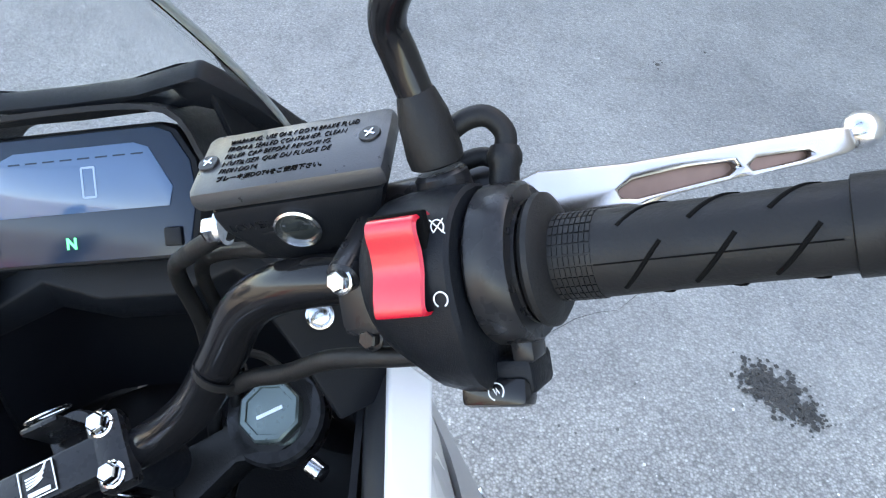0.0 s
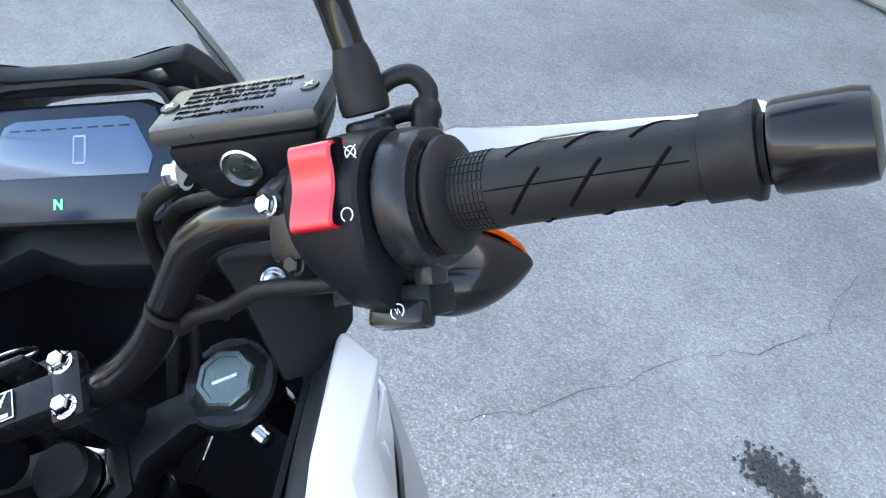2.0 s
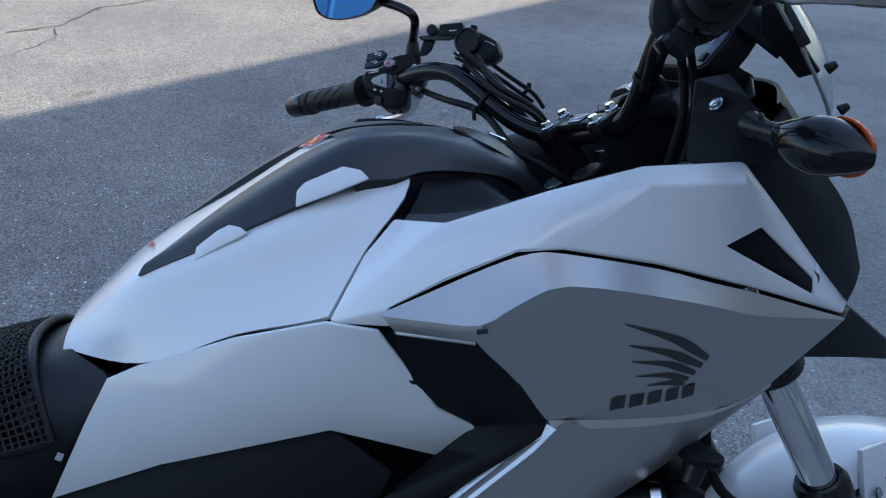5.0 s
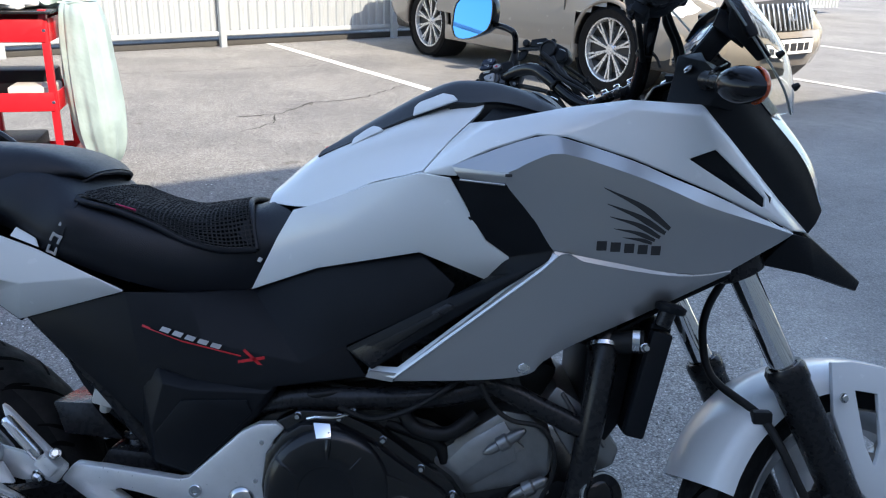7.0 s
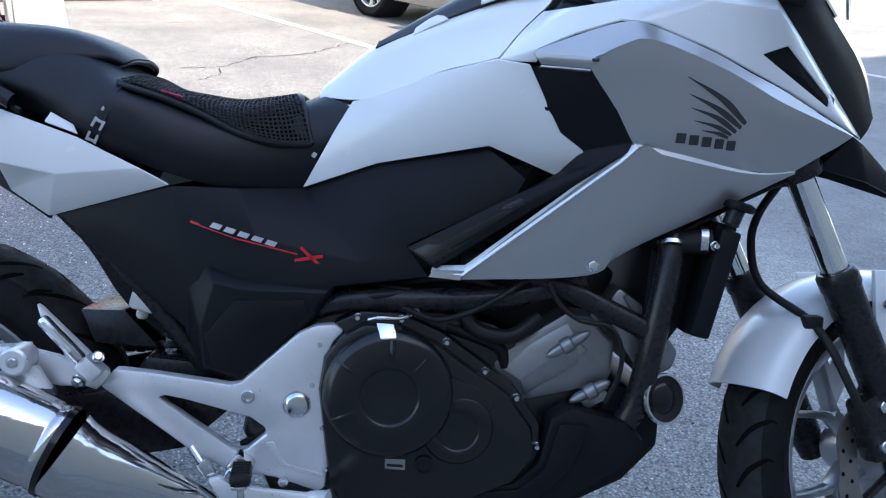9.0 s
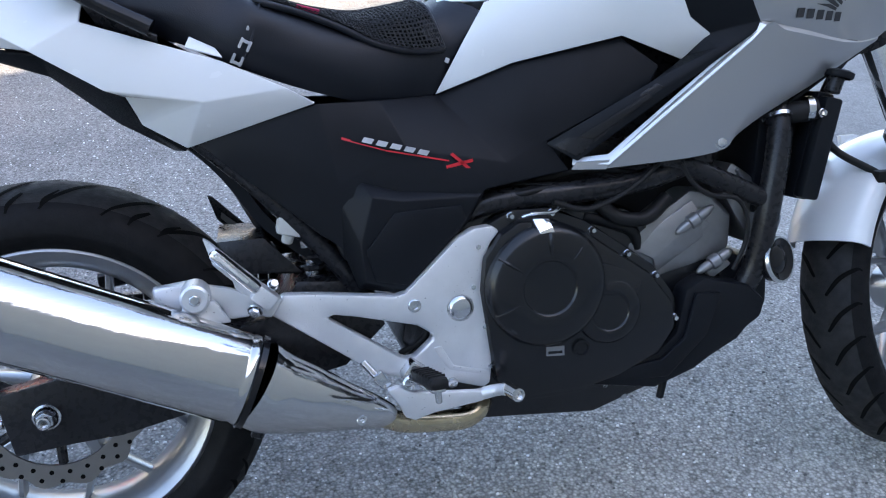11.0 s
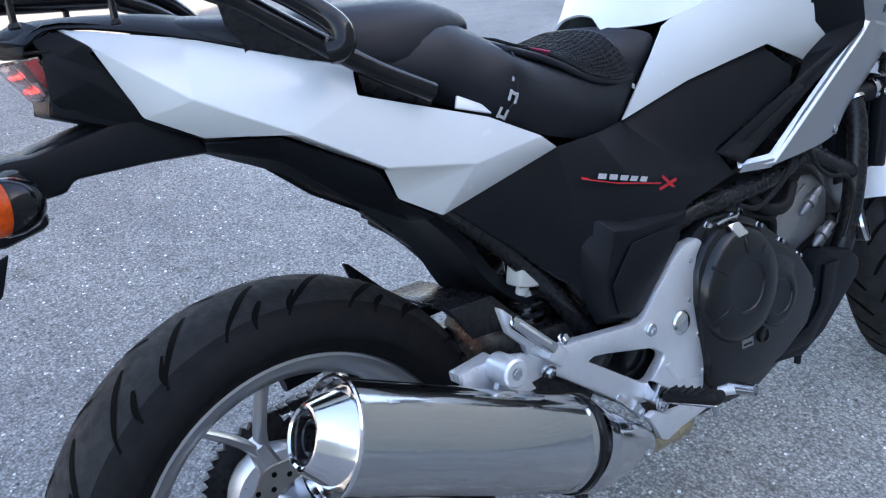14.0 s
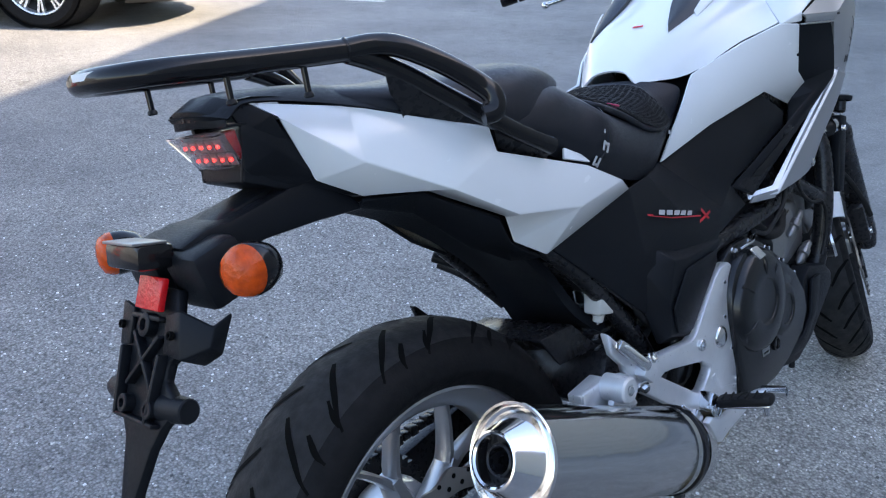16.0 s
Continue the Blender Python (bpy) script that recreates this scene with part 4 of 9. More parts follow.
# -- inner mudguard between the swinging arm and the seat --
part("inner_mudguard", grid([[(0.00, -0.050, 0.795), (0.00, 0.0, 0.797), (0.00, 0.05, 0.786)], [(0.105, -0.060, 0.752), (0.105, 0, 0.756), (0.105, 0.045, 0.732)], [(0.20, -0.065, 0.684), (0.20, 0, 0.686), (0.202, 0.045, 0.662)], [(0.265, -0.070, 0.616), (0.265, 0, 0.616), (0.268, 0.045, 0.594)], [(0.318, -0.075, 0.540), (0.318, 0, 0.540), (0.318, 0.045, 0.505)], [(0.40, -0.080, 0.475), (0.40, 0, 0.475), (0.40, 0.06, 0.460)]], 4, 4, 0.016), BLACK, bike, "black inner mudguard")
part("mud_lug", rod((0.250, 0.150, 0.626), (0.285, 0.105, 0.600), 0.009, 0.009, 16), RUBBER, bike)
part("mud_lip", tube([(0.262, 0.150, 0.612), (0.285, 0.110, 0.585), (0.320, 0.075, 0.530)], 0.010, 10, 4), SATIN, bike)
hexbolt((0.288, 0.108, 0.584), (-0.6, 0.3, 0.4), 0.006, 0.006, bike, STEEL)
btl = part("fluid_bottle", box((0.040, 0.032, 0.042), Matrix.Translation((0.342, -0.096, 0.546)) @ Matrix.Rotation(0.25, 4, "Y"), 0.005), CLOUDY, bike, "translucent white fluid bottle")
part("bottle_neck", rod((0.336, -0.096, 0.527), (0.332, -0.094, 0.514), 0.009, 0.008), CLOUDY, btl)
part("shock_spring", tube([V(0.375 + 0.026 * math.cos(t * 1.57), -0.055 + 0.026 * math.sin(t * 1.57), 0.425 + t * 0.0042) for t in range(0, 24)], 0.0048, 8, 3), SATIN, bike)
part("shock_body", lathe([(0, 0), (0.016, 0), (0.016, 0.10), (0.026, 0.102), (0.026, 0.112), (0.022, 0.114), (0.022, 0.122), (0.026, 0.124), (0.026, 0.134), (0.018, 0.137), (0.018, 0.16), (0, 0.16)], frame_of((0.375, -0.055, 0.40), (0.36, -0.055, 0.56)), 24), STEEL, bike)

# -- seat: rider's and passenger's part under one fitted cover --
seat_rows = [
    [(0.607, -0.100, 0.782), (0.620, -0.101, 0.820), (0.580, -0.055, 0.838), (0.574, 0.0, 0.842)],
    [(0.556, -0.088, 0.710), (0.566, -0.104, 0.766), (0.550, -0.078, 0.818), (0.542, 0.0, 0.830)],
    [(0.474, -0.110, 0.700), (0.470, -0.130, 0.745), (0.466, -0.106, 0.796), (0.46, 0.0, 0.818)],
    [(0.378, -0.133, 0.722), (0.384, -0.152, 0.765), (0.380, -0.120, 0.817), (0.38, 0.0, 0.824)],
    [(0.290, -0.148, 0.755), (0.305, -0.166, 0.785), (0.320, -0.146, 0.832), (0.325, 0.0, 0.842)],
    [(0.245, -0.140, 0.775), (0.258, -0.158, 0.812), (0.286, -0.122, 0.862), (0.296, 0.0, 0.872)],
    [(0.205, -0.130, 0.795), (0.212, -0.150, 0.828), (0.235, -0.120, 0.880), (0.240, 0.0, 0.895)],
    [(0.120, -0.118, 0.815), (0.120, -0.132, 0.845), (0.120, -0.105, 0.880), (0.120, 0.0, 0.890)],
]
seat = part("seat", grid(whole(seat_rows), 5, 4, 0.01), VINYL, bike, "black vinyl rider's seat cover")
pillion_rows = [
    [(0.296, -0.086, 0.862), (0.308, -0.086, 0.868), (0.314, -0.060, 0.876), (0.318, 0.0, 0.880)],
    [(0.272, -0.104, 0.862), (0.284, -0.112, 0.874), (0.284, -0.086, 0.893), (0.286, 0.0, 0.898)],
    [(0.230, -0.118, 0.850), (0.232, -0.132, 0.868), (0.232, -0.102, 0.906), (0.232, 0.0, 0.914)],
    [(0.165, -0.122, 0.824), (0.160, -0.140, 0.852), (0.160, -0.110, 0.908), (0.160, 0.0, 0.918)],
    [(0.04, -0.092, 0.858), (0.04, -0.106, 0.880), (0.04, -0.085, 0.910), (0.04, 0.0, 0.920)],
    [(-0.04, -0.05, 0.895), (-0.04, -0.058, 0.905), (-0.04, -0.045, 0.920), (-0.04, 0.0, 0.927)],
    [(-0.06, -0.03, 0.900), (-0.06, -0.035, 0.908), (-0.06, -0.03, 0.916), (-0.06, 0.0, 0.92)],
]
pil = part("pillion_seat", grid(whole(pillion_rows), 5, 4, 0.01), VINYL, bike, "black vinyl passenger seat cover")
both("seat_piping", lambda: tube([(0.318, 0.0, 0.876), (0.313, -0.060, 0.872), (0.300, -0.086, 0.862), (0.274, -0.106, 0.860), (0.232, -0.122, 0.848), (0.168, -0.126, 0.822)], 0.0028, 8, 5), VINYL, pil)
both("seat_seam", lambda: tube([(0.290, -0.149, 0.755), (0.306, -0.167, 0.786), (0.321, -0.148, 0.832), (0.328, -0.075, 0.842), (0.327, 0.0, 0.844)], 0.0016, 6, 5), VINYL, seat)

# -- wheels --
WHEEL = material("silver_wheel_paint", (0.36, 0.37, 0.385), 0.28, metal=0.75, vary=0.06, vary_scale=14)


def wheel(name, c, r, half_w, rim_r, front):
    """A cast wheel about the y axis of c, with its tyre."""
    m = frame_of(c, Vector(c) + V(0, 1, 0))
    w = rim_r
    rw = half_w * 0.72
    bm = lathe([(w - 0.006, -rw), (w + 0.004, -rw + 0.004), (w - 0.004, -rw + 0.010), (w - 0.022, -rw * 0.55), (w - 0.026, 0), (w - 0.022, rw * 0.55), (w - 0.004, rw - 0.010), (w + 0.004, rw - 0.004), (w - 0.006, rw), (w - 0.016, rw - 0.006), (w - 0.034, rw * 0.5), (w - 0.036, 0), (w - 0.034, -rw * 0.5), (w - 0.016, -rw + 0.006), (w - 0.006, -rw)], m, 72)
    rim = part(name, bm if not front else turned(bm), WHEEL, bike, "silver cast wheel")
    prof = []
    for i in range(17):
        a = radians(-100 + 200 * i / 16)
        prof.append((r - half_w * 0.78 * (1 - math.cos(a) ** 0.9 if math.cos(a) > 0 else 1 + abs(math.cos(a)) * 0.25), half_w * math.sin(a)))
    prof = [(w - 0.001, -rw - 0.002)] + prof + [(w - 0.001, rw + 0.002)]
    for nm, pr, mt in (("tyre", prof[:6], TYRE), ("tyre", prof[-6:], TYRE), ("tread", prof[5:-5], TREAD)):
        bm = lathe(pr, m, 96)
        part(nm, bm if not front else turned(bm), mt, rim, angle=60)
    # tread grooves
    def surf(phi, s, lift=0.0006):
        a = radians(100) * s
        rr = r - half_w * 0.78 * (1 - math.cos(a) ** 0.9 if math.cos(a) > 0 else 1) + lift
        return m @ V(rr * math.cos(phi), rr * math.sin(phi), half_w * math.sin(a))
    count = 22 if not front else 30
    bm = bmesh.new()
    for k in range(count):
        for sgn in (-1, 1):
            phi0 = 2 * math.pi * (k + (0.5 if sgn > 0 else 0)) / count
            lines = [[(0.0, 0.05), (-0.06, 0.16), (-0.13, 0.32), (-0.20, 0.48), (-0.235, 0.60)], [(-0.16, 0.30), (-0.205, 0.44), (-0.225, 0.55)][::-1] if k % 2 else [(-0.03, 0.34), (-0.085, 0.50), (-0.10, 0.62)]] if not front else [[(0.0, 0.10), (0.10, 0.32), (0.16, 0.60), (0.155, 0.72)]]
            for ln in lines:
                pts = cat([V(p, q, 0) for p, q in ln], 4)
                for sp in (pts,):
                    quad = []
                    for i, p in enumerate(sp):
                        t = i / (len(sp) - 1)
                        wd = 0.0042 * (0.35 + 0.65 * math.sin(math.pi * min(0.95, t + 0.12)))
                        d = (sp[min(i + 1, len(sp) - 1)] - sp[max(i - 1, 0)])
                        along = math.atan2(d.y * half_w * 1.75, d.x * r)
                        dp, ds = -math.sin(along) * wd / r, math.cos(along) * wd / (half_w * 1.75)
                        quad.append((bm.verts.new(surf(phi0 + p.x + dp, sgn * (p.y + ds))), bm.verts.new(surf(phi0 + p.x - dp, sgn * (p.y - ds)))))
                    for q, z in zip(quad, quad[1:]):
                        bm.faces.new((q[0], q[1], z[1], z[0]))
    part("tread_pattern", bm if not front else turned(bm), GROOVE, rim)
    # split spokes
    for k in range(6 if not front else 5):
        a = 2 * math.pi * k / (6 if not front else 5) + (0.73 if not front else 0.35)
        b0 = bmesh.new()
        def spoke(path, w0, w1, d0, d1):
            sec = []
            for i, (rr, ang) in enumerate(path):
                t = i / (len(path) - 1)
                wd, dp = w0 + (w1 - w0) * t, d0 + (d1 - d0) * t
                tan = V(-math.sin(ang), math.cos(ang), 0)
                p = V(rr * math.cos(ang), rr * math.sin(ang), 0)
                sec.append([b0.verts.new(m @ (p + tan * wd * u + V(0, 0, dp * v))) for u, v in ((1, -0.6), (1, 0.6), (0.55, 1), (-0.55, 1), (-1, 0.6), (-1, -0.6), (-0.55, -1), (0.55, -1))])
            for q, z in zip(sec, sec[1:]):
                for j in range(8):
                    b0.faces.new((q[j], q[(j + 1) % 8], z[(j + 1) % 8], z[j]))
            b0.faces.new(sec[-1])
        spoke([(0.045, a), (0.080, a), (0.112, a)], 0.015, 0.011, 0.026, 0.017)
        for sg in (-1, 1):
            spoke([(0.100, a + 0.035 * sg), (0.122, a + 0.10 * sg), (0.150, a + 0.19 * sg), (w - 0.028, a + 0.29 * sg)], 0.0070, 0.0052, 0.016, 0.013)
        part("spoke", b0 if not front else turned(b0), WHEEL, rim)
    bm = lathe([(0.018, -0.062), (0.040, -0.060), (0.044, -0.045), (0.048, 0), (0.044, 0.045), (0.040, 0.06), (0.018, 0.062)], m, 32)
    part("hub", bm if not front else turned(bm), WHEEL, rim)
    return rim


REAR = V(0, 0, 0.312)
FRONT = V(1.500, 0, 0.298)
rear_wheel = wheel("rear_wheel", REAR, 0.301, 0.080, 0.218, False)
front_wheel = wheel("front_wheel", FRONT, 0.298, 0.060, 0.226, True)

CAPCHROME = material("brushed_chrome_cap", (0.80, 0.80, 0.81), 0.13, metal=1.0, grain=90)
WELDED = material("polished_silencer_steel", (0.56, 0.56, 0.555), 0.10, metal=1.0, grain=18)


def streaked(m, turn, across, depth):
    """Fine drawing marks that run along the x axis turned about y."""
    nt = m.node_tree
    tc = nt.nodes.new("ShaderNodeTexCoord")
    mp = nt.nodes.new("ShaderNodeMapping")
    mp.inputs["Rotation"].default_value = (0, turn, 0)
    mp.inputs["Scale"].default_value = (0.12, across, across)
    n = nt.nodes.new("ShaderNodeTexNoise")
    n.inputs["Scale"].default_value, n.inputs["Detail"].default_value = 1.0, 3.0
    bp = nt.nodes.new("ShaderNodeBump")
    bp.inputs["Distance"].default_value = depth
    nt.links.new(tc.outputs["Object"], mp.inputs["Vector"])
    nt.links.new(mp.outputs[0], n.inputs["Vector"])
    nt.links.new(n.outputs[0], bp.inputs["Height"])
    nt.links.new(bp.outputs[0], nt.nodes["Principled BSDF"].inputs["Normal"])


streaked(WELDED, radians(-24), 85, 0.00030)
# -- silencer --
m0, m1 = V(-0.034, -0.226, 0.503), V(0.266, -0.232, 0.369)
muf = frame_of(m1, m0, (0, 0, 1))
ln = (m0 - m1).length
silencer = part("silencer", lathe([(0.0, 0.0), (0.056, 0.0), (0.0585, 0.003), (0.0590, 0.010), (0.0575, 0.013), (0.0575, 0.016), (0.0588, 0.019), (0.0594, ln * 0.5), (0.0600, ln - 0.012), (0.0606, ln - 0.002), (0.0590, ln)], muf, 72, squash=0.95), WELDED, bike, "polished chrome silencer")
part("end_cap", lathe([(0.0600, ln - 0.003), (0.0632, ln - 0.002), (0.0640, ln + 0.0005), (0.0630, ln + 0.003), (0.0600, ln + 0.0025), (0.0570, ln - 0.004), (0.0530, ln - 0.006), (0.0500, ln - 0.003), (0.0345, ln + 0.028), (0.0325, ln + 0.0315), (0.0300, ln + 0.032), (0.0275, ln + 0.030), (0.0260, ln + 0.020), (0.0255, ln + 0.008)], muf, 72, squash=0.96), CAPCHROME, silencer)
part("outlet", lathe([(0.0262, ln + 0.010), (0.0190, ln + 0.010), (0.0180, ln + 0.022), (0.0160, ln + 0.0235), (0.0145, ln + 0.022), (0.0140, ln - 0.04), (0.0, ln - 0.04)], muf, 32), SATIN, silencer)
part("band", lathe([(0.0570, -0.006), (0.0612, -0.006), (0.0612, 0.0015), (0.0570, 0.0015)], muf, 56, squash=0.955), GLOSS, silencer, "black silencer band")
part("heat_shield", tube([m1 + V(0.004, 0.000, -0.003), (0.290, -0.229, 0.352), (0.335, -0.218, 0.330), (0.390, -0.202, 0.304), (0.430, -0.190, 0.285), (0.452, -0.184, 0.277), (0.457, -0.182, 0.275)], [0.0580, 0.0560, 0.0460, 0.0315, 0.0225, 0.0130, 0.003], 40, 5), WELDED, silencer, "polished heat shield")
part("shield_seam", tube([(0.300, -0.262, 0.385), (0.350, -0.243, 0.352), (0.410, -0.218, 0.312)], 0.0016, 8, 4), CAPCHROME, silencer)
sock((0.404, -0.226, 0.293), (0.25, -1, 0.1), 0.0075, 0.004, silencer, STEEL)
part("clamp_bolt", rod((0.262, -0.240, 0.303), (0.276, -0.240, 0.297), 0.006), SATIN, silencer)
part("exhaust_pipe", tube([(0.43, -0.175, 0.277), (0.47, -0.160, 0.252), (0.53, -0.150, 0.240), (0.572, -0.146, 0.238), (0.598, -0.128, 0.250), (0.612, -0.09, 0.268)], 0.0155, 20, 6), HEATED, bike, "heat-tinted exhaust pipe")
part("silencer_tab", prism([(0.196, 0.470), (0.232, 0.470), (0.250, 0.440), (0.178, 0.440)], -0.205, -0.196, 0.002), ALU, silencer)

SUMP = material("raw_cast_aluminium", (0.42, 0.42, 0.41), 0.5, metal=0.6, grain=150, bump=(500, 0.0005), vary=0.2, vary_scale=60)
# -- engine --
part("crankcase", prism([(0.52, 0.27), (0.60, 0.22), (0.78, 0.205), (0.92, 0.25), (0.99, 0.34), (1.0, 0.42), (0.93, 0.48), (0.83, 0.53), (0.70, 0.56), (0.57, 0.545), (0.50, 0.46), (0.48, 0.36)], -0.13, 0.14, 0.015), ENGINE, bike)
case = part("clutch_cover", prism([(0.590, 0.437), (0.596, 0.484), (0.618, 0.514), (0.648, 0.532), (0.697, 0.531), (0.749, 0.508), (0.803, 0.470), (0.850, 0.438), (0.887, 0.390), (0.893, 0.350), (0.865, 0.311), (0.800, 0.282), (0.740, 0.268), (0.640, 0.268), (0.608, 0.30), (0.600, 0.36)], -0.178, -0.12, 0.010), ENGINE, bike, "black engine side cover")
part("cover_flange", prism([(0.578, 0.437), (0.584, 0.496), (0.610, 0.530), (0.645, 0.546), (0.700, 0.545), (0.756, 0.520), (0.812, 0.481), (0.862, 0.445), (0.900, 0.392), (0.905, 0.345), (0.870, 0.298), (0.800, 0.268), (0.740, 0.256), (0.630, 0.256), (0.596, 0.29), (0.590, 0.36)], -0.160, -0.12, 0.005), ENGINE, case)
part("clutch_dome", lathe([(0.092, -0.004), (0.089, 0.006), (0.084, 0.013), (0.076, 0.0170), (0.0430, 0.0200), (0.0405, 0.0192), (0.0385, 0.0165), (0.036, 0.0160), (0.0, 0.0175)], frame_of((0.686, -0.176, 0.436), (0.686, -1, 0.436)), 64), ENGINE, case)
part("generator_dome", lathe([(0.052, -0.004), (0.049, 0.004), (0.044, 0.0075), (0.0310, 0.0095), (0.0290, 0.0088), (0.0275, 0.0065), (0.025, 0.0062), (0.0, 0.0072)], frame_of((0.782, -0.177, 0.388), (0.782, -1, 0.388)), 48), ENGINE, case)
part("cover_saddle", shell({"a": (0.735, -0.186, 0.478), "b": (0.800, -0.180, 0.452), "c": (0.838, -0.178, 0.430), "d": (0.822, -0.183, 0.405), "e": (0.760, -0.188, 0.418), "f": (0.742, -0.190, 0.448)}, ["a b e f", "b c d e"], 0.010, 0.004), ENGINE, case)
for a, w0 in ((48, 0.0020), (88, 0.0055), (146, 0.0038), (204, 0.0034)):
    d = V(math.cos(radians(a)), 0, math.sin(radians(a)))
    p = V(0.686, -0.1945, 0.436)
    part("rib", tube([p + d * 0.048, p + d * 0.066, p + d * 0.086 + V(0, 0.010, 0)], [w0 * 0.3, w0 * 0.8, w0], 8, 3), ENGINE, case)
for x, z in ((0.640, 0.538), (0.700, 0.537), (0.763, 0.507), (0.818, 0.467), (0.864, 0.430), (0.897, 0.36), (0.590, 0.499), (0.581, 0.442), (0.596, 0.382), (0.602, 0.322)):
    hexbolt((x, -0.159, z), (0, -1, 0), 0.0042, 0.010, case, STEEL, "cover_bolt")
cyl = part("cylinder", prism([(0.826, 0.468), (0.846, 0.490), (0.935, 0.548), (0.972, 0.543), (1.010, 0.505), (1.006, 0.448), (0.950, 0.428), (0.880, 0.412)], -0.132, 0.13, 0.010), CAST, bike, "cast aluminium cylinder head")
part("cylinder_face", shell({"a": (0.835, -0.128, 0.468), "b": (0.936, -0.136, 0.533), "c": (0.950, -0.142, 0.512), "d": (0.872, -0.140, 0.448), "e": (0.880, -0.133, 0.425), "f": (0.955, -0.140, 0.475)}, ["a b c d", "d c f e"], 0.004, 0.002), CAST, cyl)
for q0, q1 in ((V(0.906, -0.142, 0.484), V(0.968, -0.146, 0.524)), (V(0.944, -0.140, 0.418), V(1.002, -0.144, 0.452))):
    l_ = (q1 - q0).length
    part("coil_stub", lathe([(0, 0), (0.004, 0.004), (0.0075, 0.014), (0.0075, 0.026), (0.0115, 0.028), (0.0115, 0.042), (0.0085, 0.045), (0.0080, 0.058), (0.004, l_ - 0.003), (0, l_)], frame_of(q0, q1), 14), CAST, cyl)
    part("stub_web", prism([(q0.x + 0.014, q0.z + 0.004), (q0.x + 0.045, q0.z + 0.024), (q0.x + 0.062, q0.z + 0.010), (q0.x + 0.028, q0.z - 0.012)], -0.140, -0.128, 0.003), CAST, cyl)
part("head_cover", prism([(0.990, 0.552), (1.012, 0.584), (1.062, 0.550), (1.108, 0.490), (1.100, 0.464), (1.058, 0.446), (1.020, 0.500)], -0.120, 0.12, 0.007), CAST, bike, "dark cast cylinder head cover")
for x, z in ((1.020, 0.573), (1.052, 0.546)):
    part("head_rib", rod((x, -0.122, z), (x + 0.034, -0.122, z - 0.052), 0.0035), CAST, bike)
part("cable", tube([(0.700, -0.172, 0.555), (0.745, -0.172, 0.540), (0.787, -0.170, 0.549), (0.829, -0.170, 0.571), (0.875, -0.155, 0.600)], 0.0042, 8, 5), RUBBER, bike)
part("cable", tube([(0.900, -0.168, 0.595), (0.916, -0.172, 0.566), (0.944, -0.176, 0.546), (0.985, -0.178, 0.538), (1.004, -0.178, 0.509), (1.004, -0.176, 0.470), (0.988, -0.172, 0.428)], 0.0036, 8, 5), RUBBER, bike)
part("hose", tube([(0.785, -0.130, 0.545), (0.805, -0.142, 0.522), (0.830, -0.146, 0.514), (0.860, -0.146, 0.516), (0.895, -0.135, 0.540)], 0.011, 12, 5), RUBBER, bike)
part("hose", tube([(0.765, -0.125, 0.520), (0.807, -0.130, 0.508), (0.842, -0.130, 0.492), (0.850, -0.125, 0.465)], 0.009, 12, 5), RUBBER, bike)
part("hose_clamp", lathe([(0.021, -0.003), (0.023, -0.003), (0.023, 0.003), (0.021, 0.003)], frame_of((1.073, -0.142, 0.648), (1.072, -0.150, 0.635)), 20), STEEL, bike)
part("sump", prism([(0.618, 0.285), (0.645, 0.248), (0.677, 0.217), (0.733, 0.213), (0.81, 0.215), (0.858, 0.227), (0.868, 0.285)], -0.122, 0.10, 0.006), SUMP, bike, "cast aluminium oil sump")
for k in range(4):
    part("sump_rib", box((0.010, 0.010, 0.030), Matrix.Translation((0.700 + k * 0.044, -0.122, 0.236)), 0.003), SUMP, bike)
for k in range(5):
    hexbolt((0.655 + k * 0.048, -0.124, 0.250), (0, -1, 0), 0.005, 0.006, bike, STEEL, "sump_bolt")
low = part("lower_cowl", prism([(0.752, 0.270), (0.794, 0.297), (0.866, 0.306), (0.899, 0.336), (0.914, 0.402), (0.945, 0.418), (1.022, 0.398), (1.052, 0.372), (1.045, 0.345), (0.932, 0.272), (0.865, 0.250)], -0.166, -0.11, 0.008), BLACK, bike, "black plastic lower cowl")
part("cowl_facet", shell({"a": (0.762, -0.168, 0.272), "b": (0.800, -0.170, 0.291), "c": (0.872, -0.174, 0.299), "d": (0.908, -0.178, 0.330), "e": (0.925, -0.178, 0.398), "f": (0.968, -0.176, 0.395), "g": (0.945, -0.176, 0.330), "h": (0.885, -0.170, 0.268)}, ["a b c h", "c d g h", "d e f g"], 0.008, 0.003), BLACK, low)
part("lower_cowl", prism([(0.87, 0.27), (0.935, 0.40), (1.02, 0.44), (1.09, 0.42), (1.09, 0.345), (1.04, 0.29), (0.96, 0.250), (0.90, 0.240)], -0.115, 0.16, 0.012), BLACK, bike, "black plastic lower cowl")
part("cowl_fin", rod((0.893, -0.14, 0.252), (0.886, -0.14, 0.222), 0.006), BLACK, bike)
part("frame_tube", tube([(1.078, -0.10, 0.70), (1.075, -0.145, 0.635), (1.056, -0.155, 0.52), (1.040, -0.145, 0.42), (1.010, -0.135, 0.36)], 0.0185, 18, 6), SATIN, bike, "black frame tube")
part("frame_tube", tube([(1.050, -0.152, 0.528), (0.99, -0.150, 0.556), (0.92, -0.146, 0.588), (0.83, -0.135, 0.615)], 0.0155, 16, 6), SATIN, bike, "black frame tube")
part("frame_tube", tube([(0.955, -0.140, 0.600), (0.85, -0.142, 0.570), (0.73, -0.140, 0.560), (0.63, -0.136, 0.556), (0.575, -0.125, 0.540)], 0.0165, 16, 6), SATIN, bike, "black frame tube")
